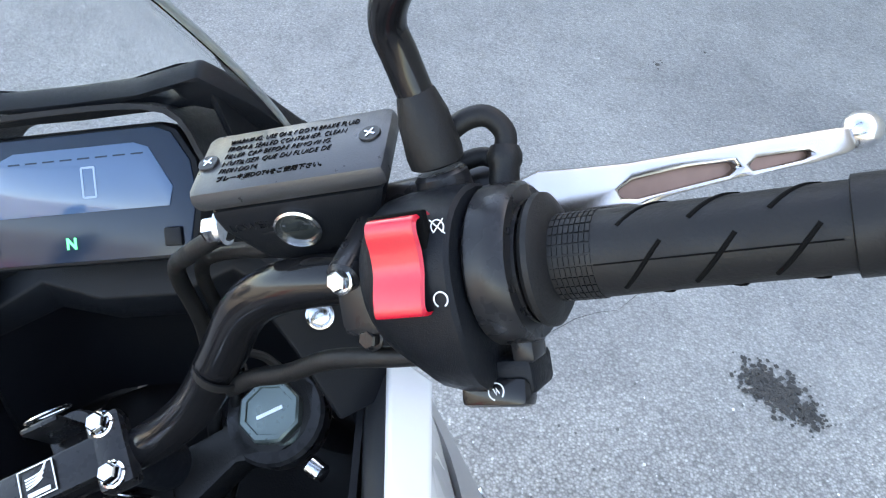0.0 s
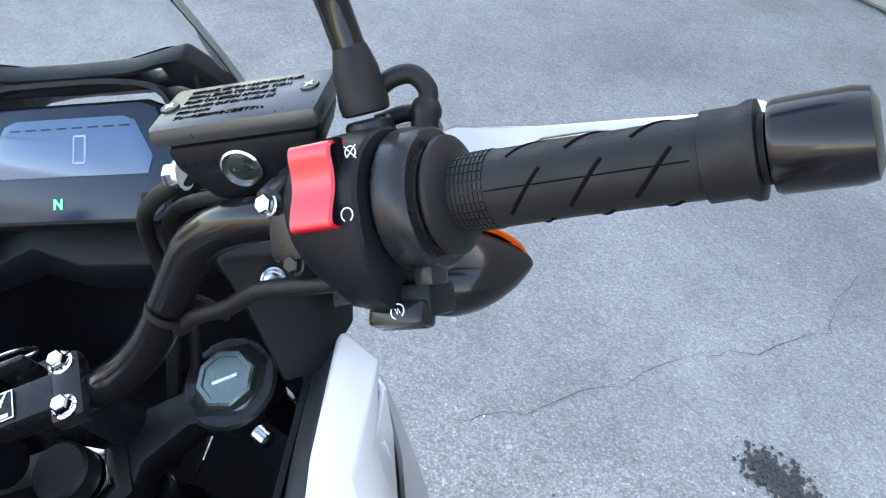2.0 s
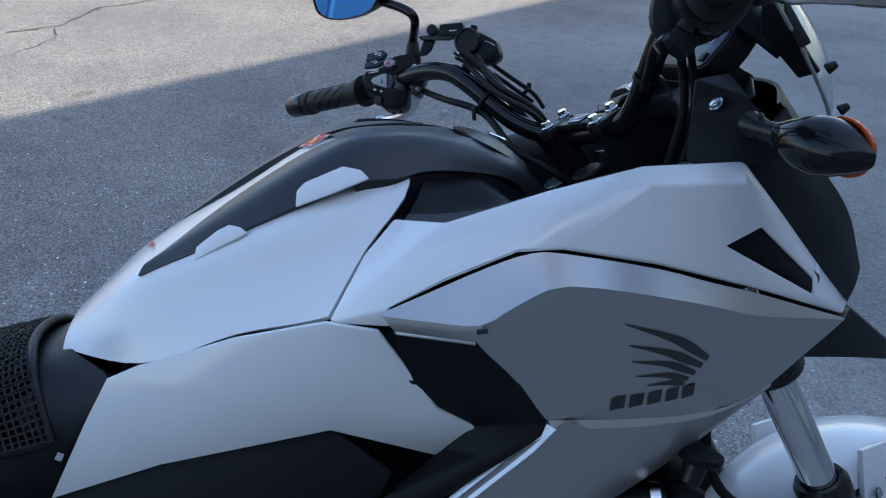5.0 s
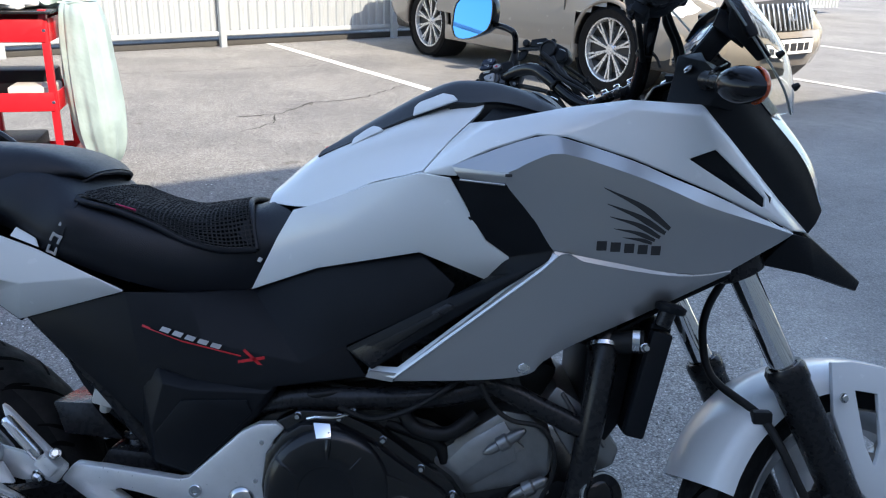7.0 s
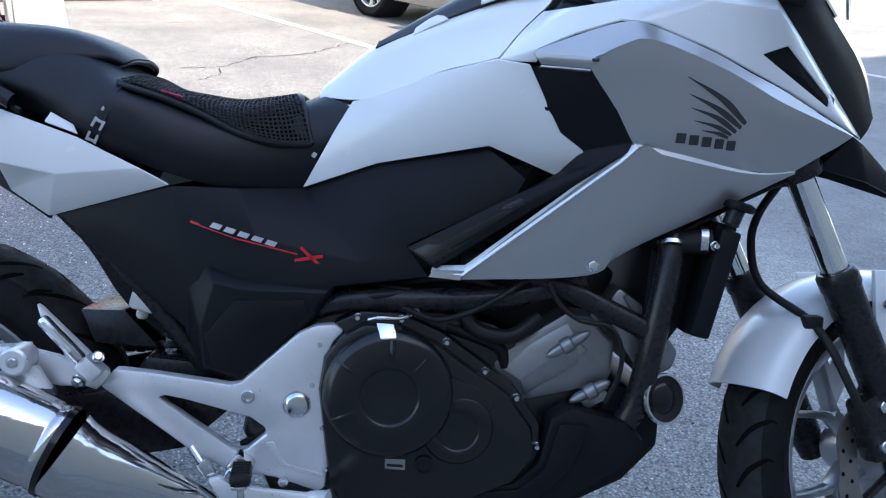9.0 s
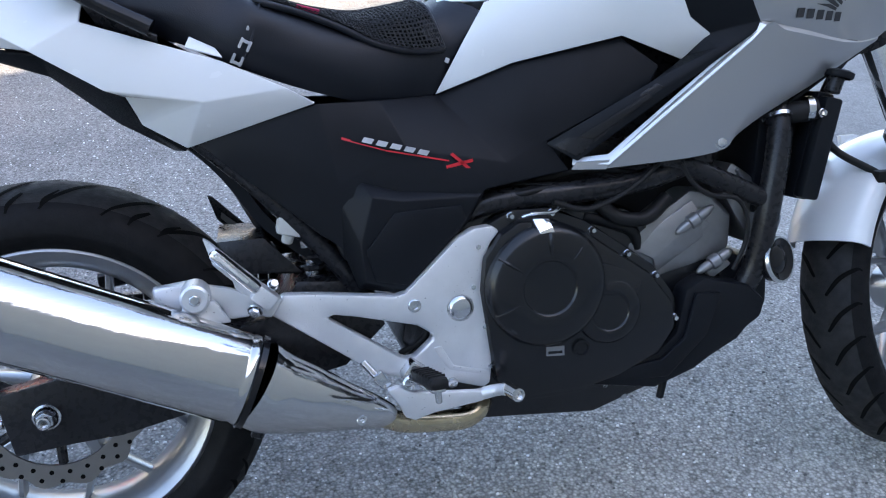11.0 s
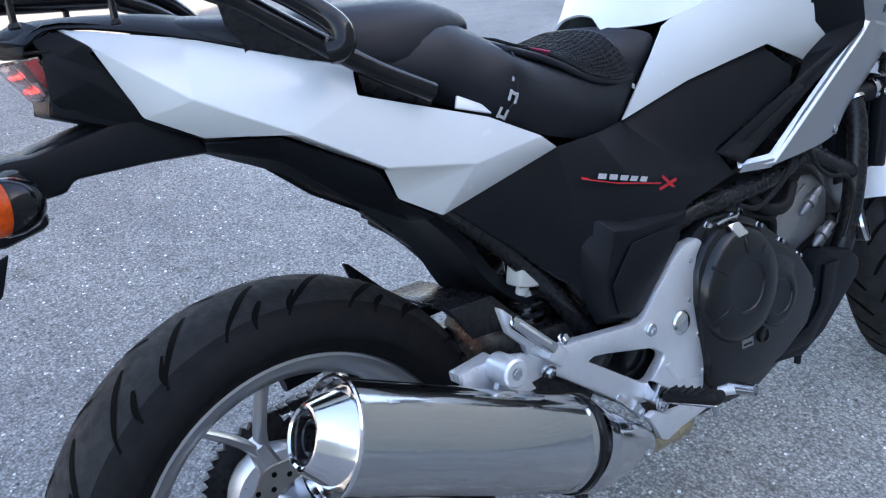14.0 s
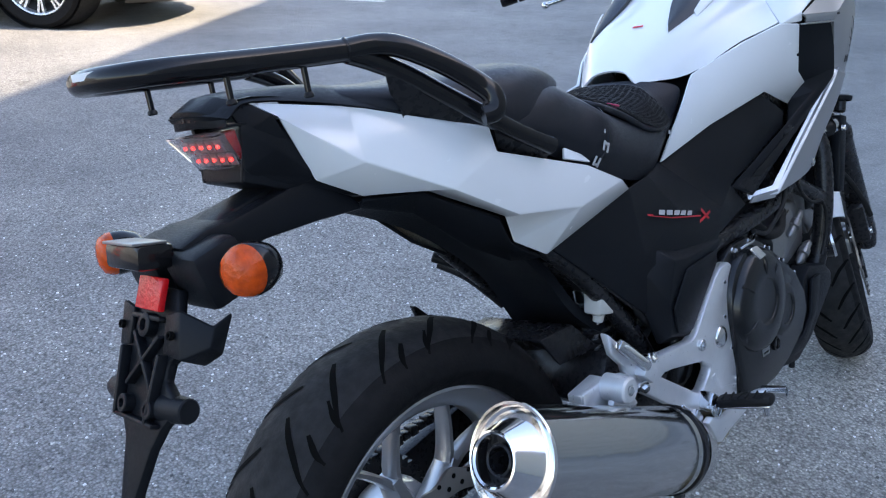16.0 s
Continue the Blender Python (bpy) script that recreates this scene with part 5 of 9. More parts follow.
part("seat_rail", tube([(0.225, -0.092, 0.668), (0.307, -0.100, 0.590), (0.410, -0.100, 0.468), (0.452, -0.1, 0.40)], 0.0150, 16, 6), SATIN, bike, "black frame tube")
part("seat_rail", tube([(0.215, 0.085, 0.655), (0.32, 0.092, 0.555), (0.41, 0.098, 0.465), (0.455, 0.1, 0.40)], 0.0145, 16, 6), SATIN, bike, "black frame tube")
radi = part("radiator", box((0.030, 0.29, 0.165), Matrix.Translation((1.136, 0.0, 0.602)) @ Matrix.Rotation(radians(13), 4, "Y"), 0.004), BLACK, bike, "black radiator")
# added black mass that blacks out the gap between frame tube and radiator
part("radiator_filler", prism([(1.055, 0.700), (1.130, 0.690), (1.105, 0.530), (1.085, 0.500), (1.045, 0.500)], -0.125, 0.125, 0.008), BLACK, bike)
part("end_tank", box((0.030, 0.024, 0.156), Matrix.Translation((1.134, -0.158, 0.600)) @ Matrix.Rotation(radians(13), 4, "Y"), 0.005), BLACK, radi)
part("filler_neck", rod((1.150, -0.160, 0.683), (1.158, -0.160, 0.705), 0.012), SATIN, radi)
part("filler_cap", lathe([(0.020, 0), (0.022, 0.003), (0.022, 0.009), (0.016, 0.012), (0, 0.012)], frame_of((1.160, -0.160, 0.704), (1.164, -0.160, 0.72)), 24), BLACK, radi)
part("horn", lathe([(0, -0.02), (0.02, -0.02), (0.034, -0.008), (0.036, 0.004), (0.033, 0.010), (0.022, 0.006), (0.012, 0.012), (0, 0.012)], frame_of((1.075, -0.150, 0.430), (1.105, -0.215, 0.445)), 32), GLOSS, bike, "black round horn")
part("horn_rim", lathe([(0.034, 0.004), (0.037, 0.006), (0.036, 0.011), (0.033, 0.011)], frame_of((1.075, -0.150, 0.430), (1.105, -0.215, 0.445)), 32), STEEL, bike)

# -- silver footrest plate, pegs and pedal --
plate_out = [(0.622, 0.519), (0.610, 0.528), (0.584, 0.526), (0.560, 0.514), (0.484, 0.444), (0.470, 0.441), (0.363, 0.455), (0.318, 0.459), (0.298, 0.434), (0.372, 0.380), (0.436, 0.333), (0.460, 0.324), (0.482, 0.318), (0.534, 0.309), (0.592, 0.290), (0.602, 0.296), (0.609, 0.364), (0.607, 0.389), (0.594, 0.432), (0.596, 0.473), (0.608, 0.503)]
hole = [(0.374, 0.420), (0.384, 0.423), (0.410, 0.418), (0.498, 0.395), (0.519, 0.380), (0.519, 0.372), (0.493, 0.350), (0.482, 0.348), (0.470, 0.353)]
foot = part("footrest_plate", prism(plate_out, -0.168, -0.148, 0.0055, holes=(hole,)), ALU, bike, "silver aluminium footrest plate")
part("plate_ridge", shell({"a": (0.520, -0.1695, 0.360), "b": (0.530, -0.1695, 0.362), "c": (0.548, -0.1695, 0.330), "d": (0.598, -0.1695, 0.316), "e": (0.596, -0.1675, 0.308), "f": (0.540, -0.1675, 0.322)}, ["a b c f", "c d e f"], 0.003, 0.001), ALU, foot)
sock((0.495, -0.168, 0.425), (0, -1, 0), 0.0095, 0.005, foot)
sock((0.545, -0.168, 0.305), (0, -1, 0), 0.0075, 0.005, foot)
part("pivot_cap", lathe([(0, 0.006), (0.012, 0.0055), (0.0165, 0.003), (0.018, 0.0), (0.0195, 0.0), (0.0195, -0.004)], frame_of((0.561, -0.168, 0.414), (0.561, -1, 0.414)), 32), POLISHED, foot)
part("passenger_bracket", prism([(0.158, 0.488), (0.206, 0.491), (0.252, 0.480), (0.284, 0.462), (0.318, 0.458), (0.300, 0.434), (0.282, 0.440), (0.254, 0.438), (0.198, 0.451), (0.157, 0.471)], -0.186, -0.176, 0.003), ALU, foot)
part("bracket_fold", prism([(0.157, 0.473), (0.156, 0.486), (0.210, 0.492), (0.210, 0.486)], -0.182, -0.160, 0.002), ALU, foot)
part("hanger_bush", lathe([(0.0, 0.002), (0.0075, 0.002), (0.0080, 0.004), (0.0150, 0.004), (0.0180, 0.0015), (0.0185, -0.004), (0.0185, -0.034)], frame_of((0.209, -0.219, 0.479), (0.209, -1, 0.479)), 32), ALU, foot)
hexbolt((0.209, -0.219, 0.479), (0, -1, 0), 0.0068, 0.006, foot, STEEL, "hanger_bolt")
part("guard", prism([(0.2235, 0.548), (0.231, 0.543), (0.262, 0.512), (0.300, 0.474), (0.316, 0.460), (0.300, 0.436), (0.280, 0.454), (0.268, 0.468), (0.258, 0.478), (0.256, 0.488), (0.246, 0.498), (0.233, 0.512)], -0.185, -0.173, 0.003), ALU, foot)
part("passenger_peg", box((0.078, 0.015, 0.017), frame_of((0.233, -0.194, 0.532), (0.289, -0.202, 0.476)) @ Matrix.Translation((0, 0, 0.039)) @ Matrix.Rotation(radians(90), 4, "Y"), 0.0065), POLISHED, foot, "folded passenger footrest")
part("peg_pad", box((0.052, 0.009, 0.003), frame_of((0.234, -0.203, 0.532), (0.284, -0.210, 0.483)) @ Matrix.Translation((0, 0, 0.032)) @ Matrix.Rotation(radians(90), 4, "Y"), 0.001), CLOUDY, foot)
part("peg_joint", box((0.032, 0.026, 0.024), Matrix.Translation((0.294, -0.190, 0.466)) @ Matrix.Rotation(radians(42), 4, "Y"), 0.005), ALU, foot)
hexbolt((0.281, -0.193, 0.450), (-0.3, -1, -0.4), 0.0075, 0.010, foot, STEEL, "peg_bolt")
hexbolt((0.306, -0.196, 0.482), (0.3, -0.8, 0.5), 0.0060, 0.008, foot, STEEL, "peg_bolt")
peg = part("rider_peg", box((0.088, 0.027, 0.017), frame_of((0.492, -0.186, 0.332), (0.503, -0.274, 0.348)) @ Matrix.Translation((0, 0, 0.048)) @ Matrix.Rotation(radians(90), 4, "Y"), 0.0065), RUBBER, foot, "black rubber rider footrest")
for k in range(6):
    part("groove", box((0.0022, 0.024, 0.004), frame_of((0.492, -0.186, 0.332), (0.503, -0.274, 0.348)) @ Matrix.Translation((0.0085, 0, 0.016 + k * 0.0125)) @ Matrix.Rotation(radians(90), 4, "Y"), 0.0006), RUBBER, peg)
part("peg_core", box((0.090, 0.020, 0.007), frame_of((0.491, -0.184, 0.325), (0.502, -0.274, 0.339)) @ Matrix.Translation((0, 0, 0.046)) @ Matrix.Rotation(radians(90), 4, "Y"), 0.003), POLISHED, peg)
part("peg_feeler", rod((0.502, -0.262, 0.338), (0.503, -0.264, 0.318), 0.005, 0.0045), POLISHED, peg)
part("peg_bracket", box((0.030, 0.026, 0.030), Matrix.Translation((0.488, -0.176, 0.331)) @ Matrix.Rotation(radians(38), 4, "Y"), 0.005), POLISHED, foot)
part("return_spring", tube([V(0.478 + 0.008 * math.cos(t * 1.6), -0.188 - t * 0.0012, 0.322 + 0.008 * math.sin(t * 1.6)) for t in range(10)], 0.0014, 6, 4), STEEL, foot)
pedal = part("brake_pedal", prism([(0.446, 0.316), (0.462, 0.320), (0.484, 0.308), (0.520, 0.303), (0.575, 0.298), (0.600, 0.299), (0.604, 0.290), (0.580, 0.281), (0.510, 0.273), (0.484, 0.266), (0.470, 0.272), (0.462, 0.290)], -0.196, -0.182, 0.0045), ALU, bike, "silver brake pedal")
part("pedal_arm", tube([(0.585, -0.189, 0.291), (0.603, -0.200, 0.298), (0.612, -0.216, 0.303)], [0.009, 0.0085, 0.0085], 14, 4), ALU, pedal)
part("pedal_tip", lathe([(0.0, 0.0), (0.0095, 0.0), (0.0095, 0.040), (0.0075, 0.040), (0.0070, 0.032), (0, 0.032)], frame_of((0.613, -0.206, 0.302), (0.619, -0.250, 0.306)), 20), POLISHED, pedal)
part("push_rod", rod((0.418, -0.165, 0.352), (0.448, -0.180, 0.316), 0.0055), STEEL, pedal)
part("rod_clevis", box((0.016, 0.012, 0.024), Matrix.Translation((0.442, -0.178, 0.326)) @ Matrix.Rotation(radians(-35), 4, "Y"), 0.002), STEEL, pedal)

# -- swinging arm, brake disc, sprocket, chain --
part("swinging_arm", prism([(-0.046, 0.263), (-0.061, 0.349), (0.06, 0.372), (0.20, 0.395), (0.36, 0.430), (0.44, 0.43), (0.46, 0.39), (0.40, 0.335), (0.20, 0.297), (0.09, 0.274), (0.03, 0.271)], -0.128, -0.092, 0.002), SATIN, bike, "black box-section swinging arm")
part("swinging_arm", prism([(-0.046, 0.263), (-0.061, 0.349), (0.06, 0.372), (0.20, 0.395), (0.36, 0.430), (0.44, 0.43), (0.46, 0.39), (0.40, 0.335), (0.20, 0.297), (0.09, 0.274), (0.03, 0.271)], 0.095, 0.128, 0.006), SATIN, bike, "black box-section swinging arm")
part("arm_bridge", prism([(0.30, 0.39), (0.34, 0.46), (0.45, 0.45), (0.46, 0.38), (0.38, 0.34)], -0.1, 0.1, 0.01), SATIN, bike)
nut = hexbolt((0.0, -0.128, 0.316), (0, -1, 0), 0.0135, 0.020, bike, STEEL, "axle_nut")
part("axle_end", lathe([(0.0085, 0.0), (0.0085, 0.012), (0.0065, 0.0125), (0.0055, 0.004), (0, 0.004)], frame_of((0, -0.144, 0.316), (0, -1, 0.316)), 20), STEEL, nut)
part("chain_adjuster", rod((-0.058, -0.112, 0.306), (-0.078, -0.112, 0.304), 0.006), STEEL, nut)


DISC = material("ground_disc_steel", (0.27, 0.255, 0.24), 0.36, metal=0.9, grain=120, vary=0.15, vary_scale=60)


def disc(c, r, y, holes_n, front=False, scallop=8):
    m = frame_of((c.x, y, c.z), (c.x, y - 1, c.z))
    n = 156
    outer = [(r + 0.0042 * math.cos(scallop * 2 * math.pi * i / n)) for i in range(n)]
    bm = bmesh.new()
    rings = []
    for rr, h in ((None, 0.0), (r * 0.74, 0.0), (r * 0.74, 0.004), (None, 0.004)):
        rings.append([bm.verts.new(m @ V((outer[i] if rr is None else rr) * math.cos(2 * math.pi * i / n), (outer[i] if rr is None else rr) * math.sin(2 * math.pi * i / n), h)) for i in range(n)])
    for a, b in zip(rings, rings[1:] + rings[:1]):
        for i in range(n):
            bm.faces.new((a[i], a[(i + 1) % n], b[(i + 1) % n], b[i]))
    d = part("brake_disc", turned(bm) if front else bm, DISC, front_wheel if front else rear_wheel, "drilled steel brake disc")
    bm = bmesh.new()
    for i in range(holes_n):
        a = 2 * math.pi * i / holes_n
        for q in (0.83, 0.94):
            an = a + (q - 0.77) * 1.2
            lathe([(0, 0.0047), (0.0034, 0.0047), (0.0034, 0.001)], Matrix(m) @ Matrix.Translation((r * q * math.cos(an), r * q * math.sin(an), 0)), 8, bm)
    part("hole", turned(bm) if front else bm, GROOVE, front_wheel if front else rear_wheel)
    parent = front_wheel if front else rear_wheel
    bm = lathe([(0.045, -0.004), (0.045, 0.006), (0.02, 0.008)], m, 24)
    part("disc_carrier", turned(bm) if front else bm, SATIN, parent)
    for i in range(6):
        a = 2 * math.pi * i / 6
        bm = tube([m @ V(0.035 * math.cos(a), 0.035 * math.sin(a), 0.002), m @ V(r * 0.72 * math.cos(a), r * 0.72 * math.sin(a), 0.002)], 0.007, 8, 1, smooth=False)
        part("carrier_arm", turned(bm) if front else bm, SATIN, parent)


disc(REAR, 0.120, -0.080, 26, False, 13)
disc(FRONT, 0.155, -0.072, 26, True, 10)
bm = bmesh.new()
tm = frame_of((0, 0.085, 0.312), (0, 1, 0.312))
n = 86
ring = [[bm.verts.new(tm @ V((0.088 + (0.008 if i % 2 else 0)) * math.cos(2 * math.pi * i / n), (0.088 + (0.008 if i % 2 else 0)) * math.sin(2 * math.pi * i / n), h)) for i in range(n)] for h in (-0.004, 0.004)]
inner = [[bm.verts.new(tm @ V(0.055 * math.cos(2 * math.pi * i / n), 0.055 * math.sin(2 * math.pi * i / n), h)) for i in range(n)] for h in (-0.004, 0.004)]
for i in range(n):
    j = (i + 1) % n
    bm.faces.new((ring[0][i], ring[0][j], ring[1][j], ring[1][i]))
    bm.faces.new((ring[1][i], ring[1][j], inner[1][j], inner[1][i]))
    bm.faces.new((ring[0][i], ring[0][j], inner[0][j], inner[0][i]))
part("sprocket", bm, SATIN, rear_wheel)
part("hub_drum", lathe([(0.03, 0.0), (0.066, 0.004), (0.070, 0.03), (0.062, 0.05), (0.03, 0.055)], frame_of((0, 0.03, 0.312), (0, 1, 0.312)), 32), ALU, rear_wheel)
for z0, z1 in ((0.405, 0.44), (0.218, 0.37)):
    bm = bmesh.new()
    a, b = V(0.0, 0.085, z0), V(0.50, 0.085, z1)
    cnt = int((b - a).length / 0.0159)
    for i in range(cnt):
        box((0.0145, 0.018, 0.014 if i % 2 else 0.011), Matrix.Translation(a.lerp(b, (i + 0.5) / cnt)), 0.002, bm)
    part("chain", bm, SATIN, bike)
part("chain_guard", tube([(0.05, 0.09, 0.440), (0.25, 0.09, 0.465), (0.42, 0.09, 0.475)], 0.013, 8, 4), BLACK, bike)
part("rear_hugger", shell({"a": (0.236, -0.060, 0.516), "b": (0.236, 0.10, 0.512), "c": (0.300, 0.10, 0.512), "d": (0.302, -0.070, 0.518), "e": (0.345, 0.09, 0.43), "f": (0.352, -0.075, 0.465), "g": (0.26, -0.072, 0.470)}, ["a b c d", "d c e f", "a d f g"], 0.005, 0.0015), SATIN, bike, "black chain and mud guard")
lg = part("left_peg_guard", prism([(0.219, 0.549), (0.228, 0.546), (0.304, 0.468), (0.276, 0.463), (0.232, 0.506)], 0.184, 0.192, 0.002, holes=([(0.240, 0.518), (0.275, 0.486), (0.266, 0.480), (0.238, 0.508)],)), SATIN, bike, "black footrest guard")
part("guard_pad", prism([(0.240, 0.518), (0.275, 0.486), (0.266, 0.480), (0.238, 0.508)], 0.186, 0.190), CAST, lg)
# ---- cockpit ----
RX = Matrix.Rotation(radians(-90), 4, "X")
# right control: s runs outwards along the bar, u up the switch's face, n out of it towards the rider
R0 = V(1.098, -0.271, 1.141)
D = V(-0.203, -0.953, 0.227).normalized()
U = V(0.56, 0.07, 0.83)
U = (U - D * U.dot(D)).normalized()
NF = -U.cross(D).normalized()
if NF.x > 0:
    NF = -NF


def at(s, u=0.0, n=0.0):
    return R0 + D * s + U * u + NF * n


RC = Matrix((D, U, NF)).transposed().to_4x4()
RC.translation = R0
bar = part("handlebar", tube([(1.087, 0.060, 0.9975), (1.107, 0.0, 1.0060), (1.119, -0.040, 1.0165), (1.122, -0.072, 1.040), (1.122, -0.100, 1.076), (1.123, -0.122, 1.104), (1.119, -0.152, 1.118), at(-0.080), at(-0.04), at(0.09)], 0.0110, 20, 6), GLOSS, bike, "black tubular handlebar")
tube_l = [(1.107, 0.0, 1.0060), (1.087, 0.060, 0.9975), (1.048, 0.088, 1.012), (1.005, 0.122, 1.052), (0.983, 0.147, 1.068), (0.955, 0.185, 1.067), (0.905, 0.255, 1.046), (0.81, 0.392, 1.019)]
part("handlebar_left", tube(tube_l, 0.0110, 20, 6), GLOSS, bar)
# grip: inner flange, ribbed band, sleeve, outer flange
gm = frame_of(at(-0.031), at(0.2))
grip = part("grip", lathe([(0.010, 0.0085), (0.0225, 0.0085), (0.0242, 0.0105), (0.0240, 0.0125), (0.0205, 0.0150), (0.0165, 0.0158), (0.0152, 0.0163), (0.0151, 0.033), (0.0152, 0.0315), (0.0146, 0.060), (0.0143, 0.108), (0.0143, 0.1095), (0.0158, 0.110), (0.0156, 0.122), (0.0170, 0.125), (0.0168, 0.1275), (0.010, 0.1275)], gm, 40), RUBBER, bar, "black rubber throttle grip")
bm = bmesh.new()
for k in range(8):
    for j in range(26):
        a = 2 * math.pi * j / 26
        h = 0.0175 + k * 0.0019
        box((0.0007, 0.0030, 0.0014), gm @ Matrix.Rotation(a, 4, "Z") @ Matrix.Translation((0.0152, 0, h)), 0, bm)
tagged(part("grip_knurl", bm, RUBBER, grip), kind="stuff")
for j in range(4):
    a0 = 2 * math.pi * j / 4 + 1.28
    for h0 in (0.0405, 0.0635, 0.0875):
        pts = [gm @ V((0.0147 - 0.008 * (h - 0.03) * 0.9) * math.cos(a0 + sft), (0.0147 - 0.008 * (h - 0.03) * 0.9) * math.sin(a0 + sft), h) for h, sft in ((h0, 0.56), (h0 + 0.0035, 0.28), (h0 + 0.007, 0.0), (h0 + 0.0105, -0.28), (h0 + 0.014, -0.56))]
        part("groove", tube(pts, 0.0009, 6, 3), GROOVE, grip)
part("parting_line", tube([gm @ V(0.0151 * math.cos(1.12), 0.0151 * math.sin(1.12), 0.032), gm @ V(0.0144 * math.cos(1.12), 0.0144 * math.sin(1.12), 0.107)], 0.0003, 5, 2), GROOVE, grip)
part("bar_end", lathe([(0.0, 0.1295), (0.0085, 0.1295), (0.0085, 0.131), (0.0150, 0.1312), (0.0158, 0.133), (0.0158, 0.156), (0.0148, 0.161), (0.010, 0.163), (0.0, 0.163)], gm, 36), GLOSS, bar, "black bar end weight")
part("collar", lathe([(0.0085, 0.1275), (0.0120, 0.1278), (0.0120, 0.1300), (0.0085, 0.1302)], gm, 24), RUBBER, bar)

# switch housing
def ring_at(s, k, drop):
    out = []
    for i in range(28):
        a = 2 * math.pi * i / 28
        u, n = math.sin(a), math.cos(a)
        r = 0.0268 * k
        uu, nn = u * r * 1.04, n * r * 1.12 + 0.004
        if u < 0:
            uu *= 1 + drop * (0.55 + 0.45 * n)
        uu = max(uu, -0.05)
        out.append(at(s, uu + 0.001, nn))
    return out
bm = bmesh.new()
rings = [[bm.verts.new(p) for p in ring_at(s, k, d)] for s, k, d in ((-0.0800, 0.82, 0.02), (-0.0790, 0.95, 0.06), (-0.0755, 1.03, 0.14), (-0.068, 1.075, 0.36), (-0.060, 1.09, 0.66), (-0.050, 1.09, 0.78), (-0.0430, 1.08, 0.78), (-0.0415, 1.03, 0.72))]
for a, b in zip(rings, rings[1:]):
    for i in range(28):
        bm.faces.new((a[i], a[(i + 1) % 28], b[(i + 1) % 28], b[i]))
bm.faces.new(rings[0][::-1])
bm.faces.new(rings[-1])
switch = part("switch_housing", bm, BLACK, bike, "black switch housing with a red stop switch")
part("throttle_housing", lathe([(0.012, -0.0405), (0.0280, -0.0405), (0.0295, -0.0390), (0.0296, -0.0330), (0.0292, -0.0268), (0.0276, -0.0250), (0.0225, -0.0248), (0.0225, -0.0235), (0.012, -0.0235)], frame_of(at(0), at(1)) , 40), SATIN, switch)
part("throttle_clamp", box((0.009, 0.010, 0.014), RC @ Matrix.Translation((-0.0310, -0.030, 0.004)), 0.002), SATIN, switch)
# rocker: concave red key
kr = []
for s in (-0.0700, -0.0690, -0.0504, -0.0494):
    e = 0.0012 if s in (-0.0700, -0.0494) else 0.0
    kr.append([at(s, 0.0245 - e, 0.0270), at(s, 0.0240 - e, 0.0372 - e), at(s, 0.0195, 0.0392 - e), at(s, 0.0130, 0.0382 - e), at(s, 0.0060, 0.0384 - e), at(s, -0.0010, 0.0408 - e), at(s, -0.0075 + e, 0.0420 - e), at(s, -0.0095 + e, 0.0395 - e), at(s, -0.0098 + e, 0.028)])
part("stop_switch", grid(kr, 4, 1, 0.0), RED, switch, "red engine stop rocker switch")
part("switch_gap", box((0.0225, 0.0365, 0.004), RC @ Matrix.Translation((-0.0597, 0.0073, 0.0322)), 0.001), GROOVE, switch)
fm = plane_of(at(-0.0452, 0.0190, 0.0310), D, U)
bm = lathe([(0.0022, 0), (0.0026, 0), (0.0026, 0.0003), (0.0022, 0.0003), (0.0022, 0)], fm, 18)
tube([fm @ V(-0.0026, -0.0026, 0.0002), fm @ V(0.0026, 0.0026, 0.0002)], 0.00026, 5, 1, bm, smooth=False)
tube([fm @ V(-0.0026, 0.0026, 0.0002), fm @ V(0.0026, -0.0026, 0.0002)], 0.00026, 5, 1, bm, smooth=False)
part("symbol", bm, PRINT, switch)
fm = plane_of(at(-0.0455, -0.0048, 0.0366), D, U)
part("symbol", tube([fm @ V(0.0026 * math.cos(a), 0.0026 * math.sin(a), 0.0002) for a in [radians(-60 + 30 * i) for i in range(11)]], 0.0003, 5, 2), PRINT, switch)
# starter button below
sm = RC @ Matrix.Translation((-0.0430, -0.0455, 0.0095)) @ Matrix.Rotation(radians(-18), 4, "X")
part("starter_body", box((0.030, 0.014, 0.022), RC @ Matrix.Translation((-0.043, -0.040, 0.0005)), 0.003), BLACK, switch)
part("starter_button", box((0.0265, 0.0105, 0.012), sm, 0.0028), GLOSS, switch, "black starter button")
fm = sm @ Matrix.Translation((0.0015, 0.0002, 0.0061))
part("symbol", tube([fm @ V(0.0030 * math.cos(a), 0.0030 * math.sin(a), 0) for a in [radians(-40 + 30 * i) for i in range(11)]], 0.00028, 5, 2, tube([fm @ V(-0.0012, 0.001, 0), fm @ V(0.0002, -0.0012, 0), fm @ V(0.0, 0.0012, 0), fm @ V(0.0014, -0.0008, 0)], 0.00028, 5, 1, smooth=False)), PRINT, switch)
hexbolt(at(-0.0890, -0.0204, 0.016), NF, 0.0040, 0.0045, switch, SATIN)
hexbolt(at(-0.0877, 0.0045, 0.0310), NF, 0.0040, 0.0048, switch, STEEL, "clamp_bolt")
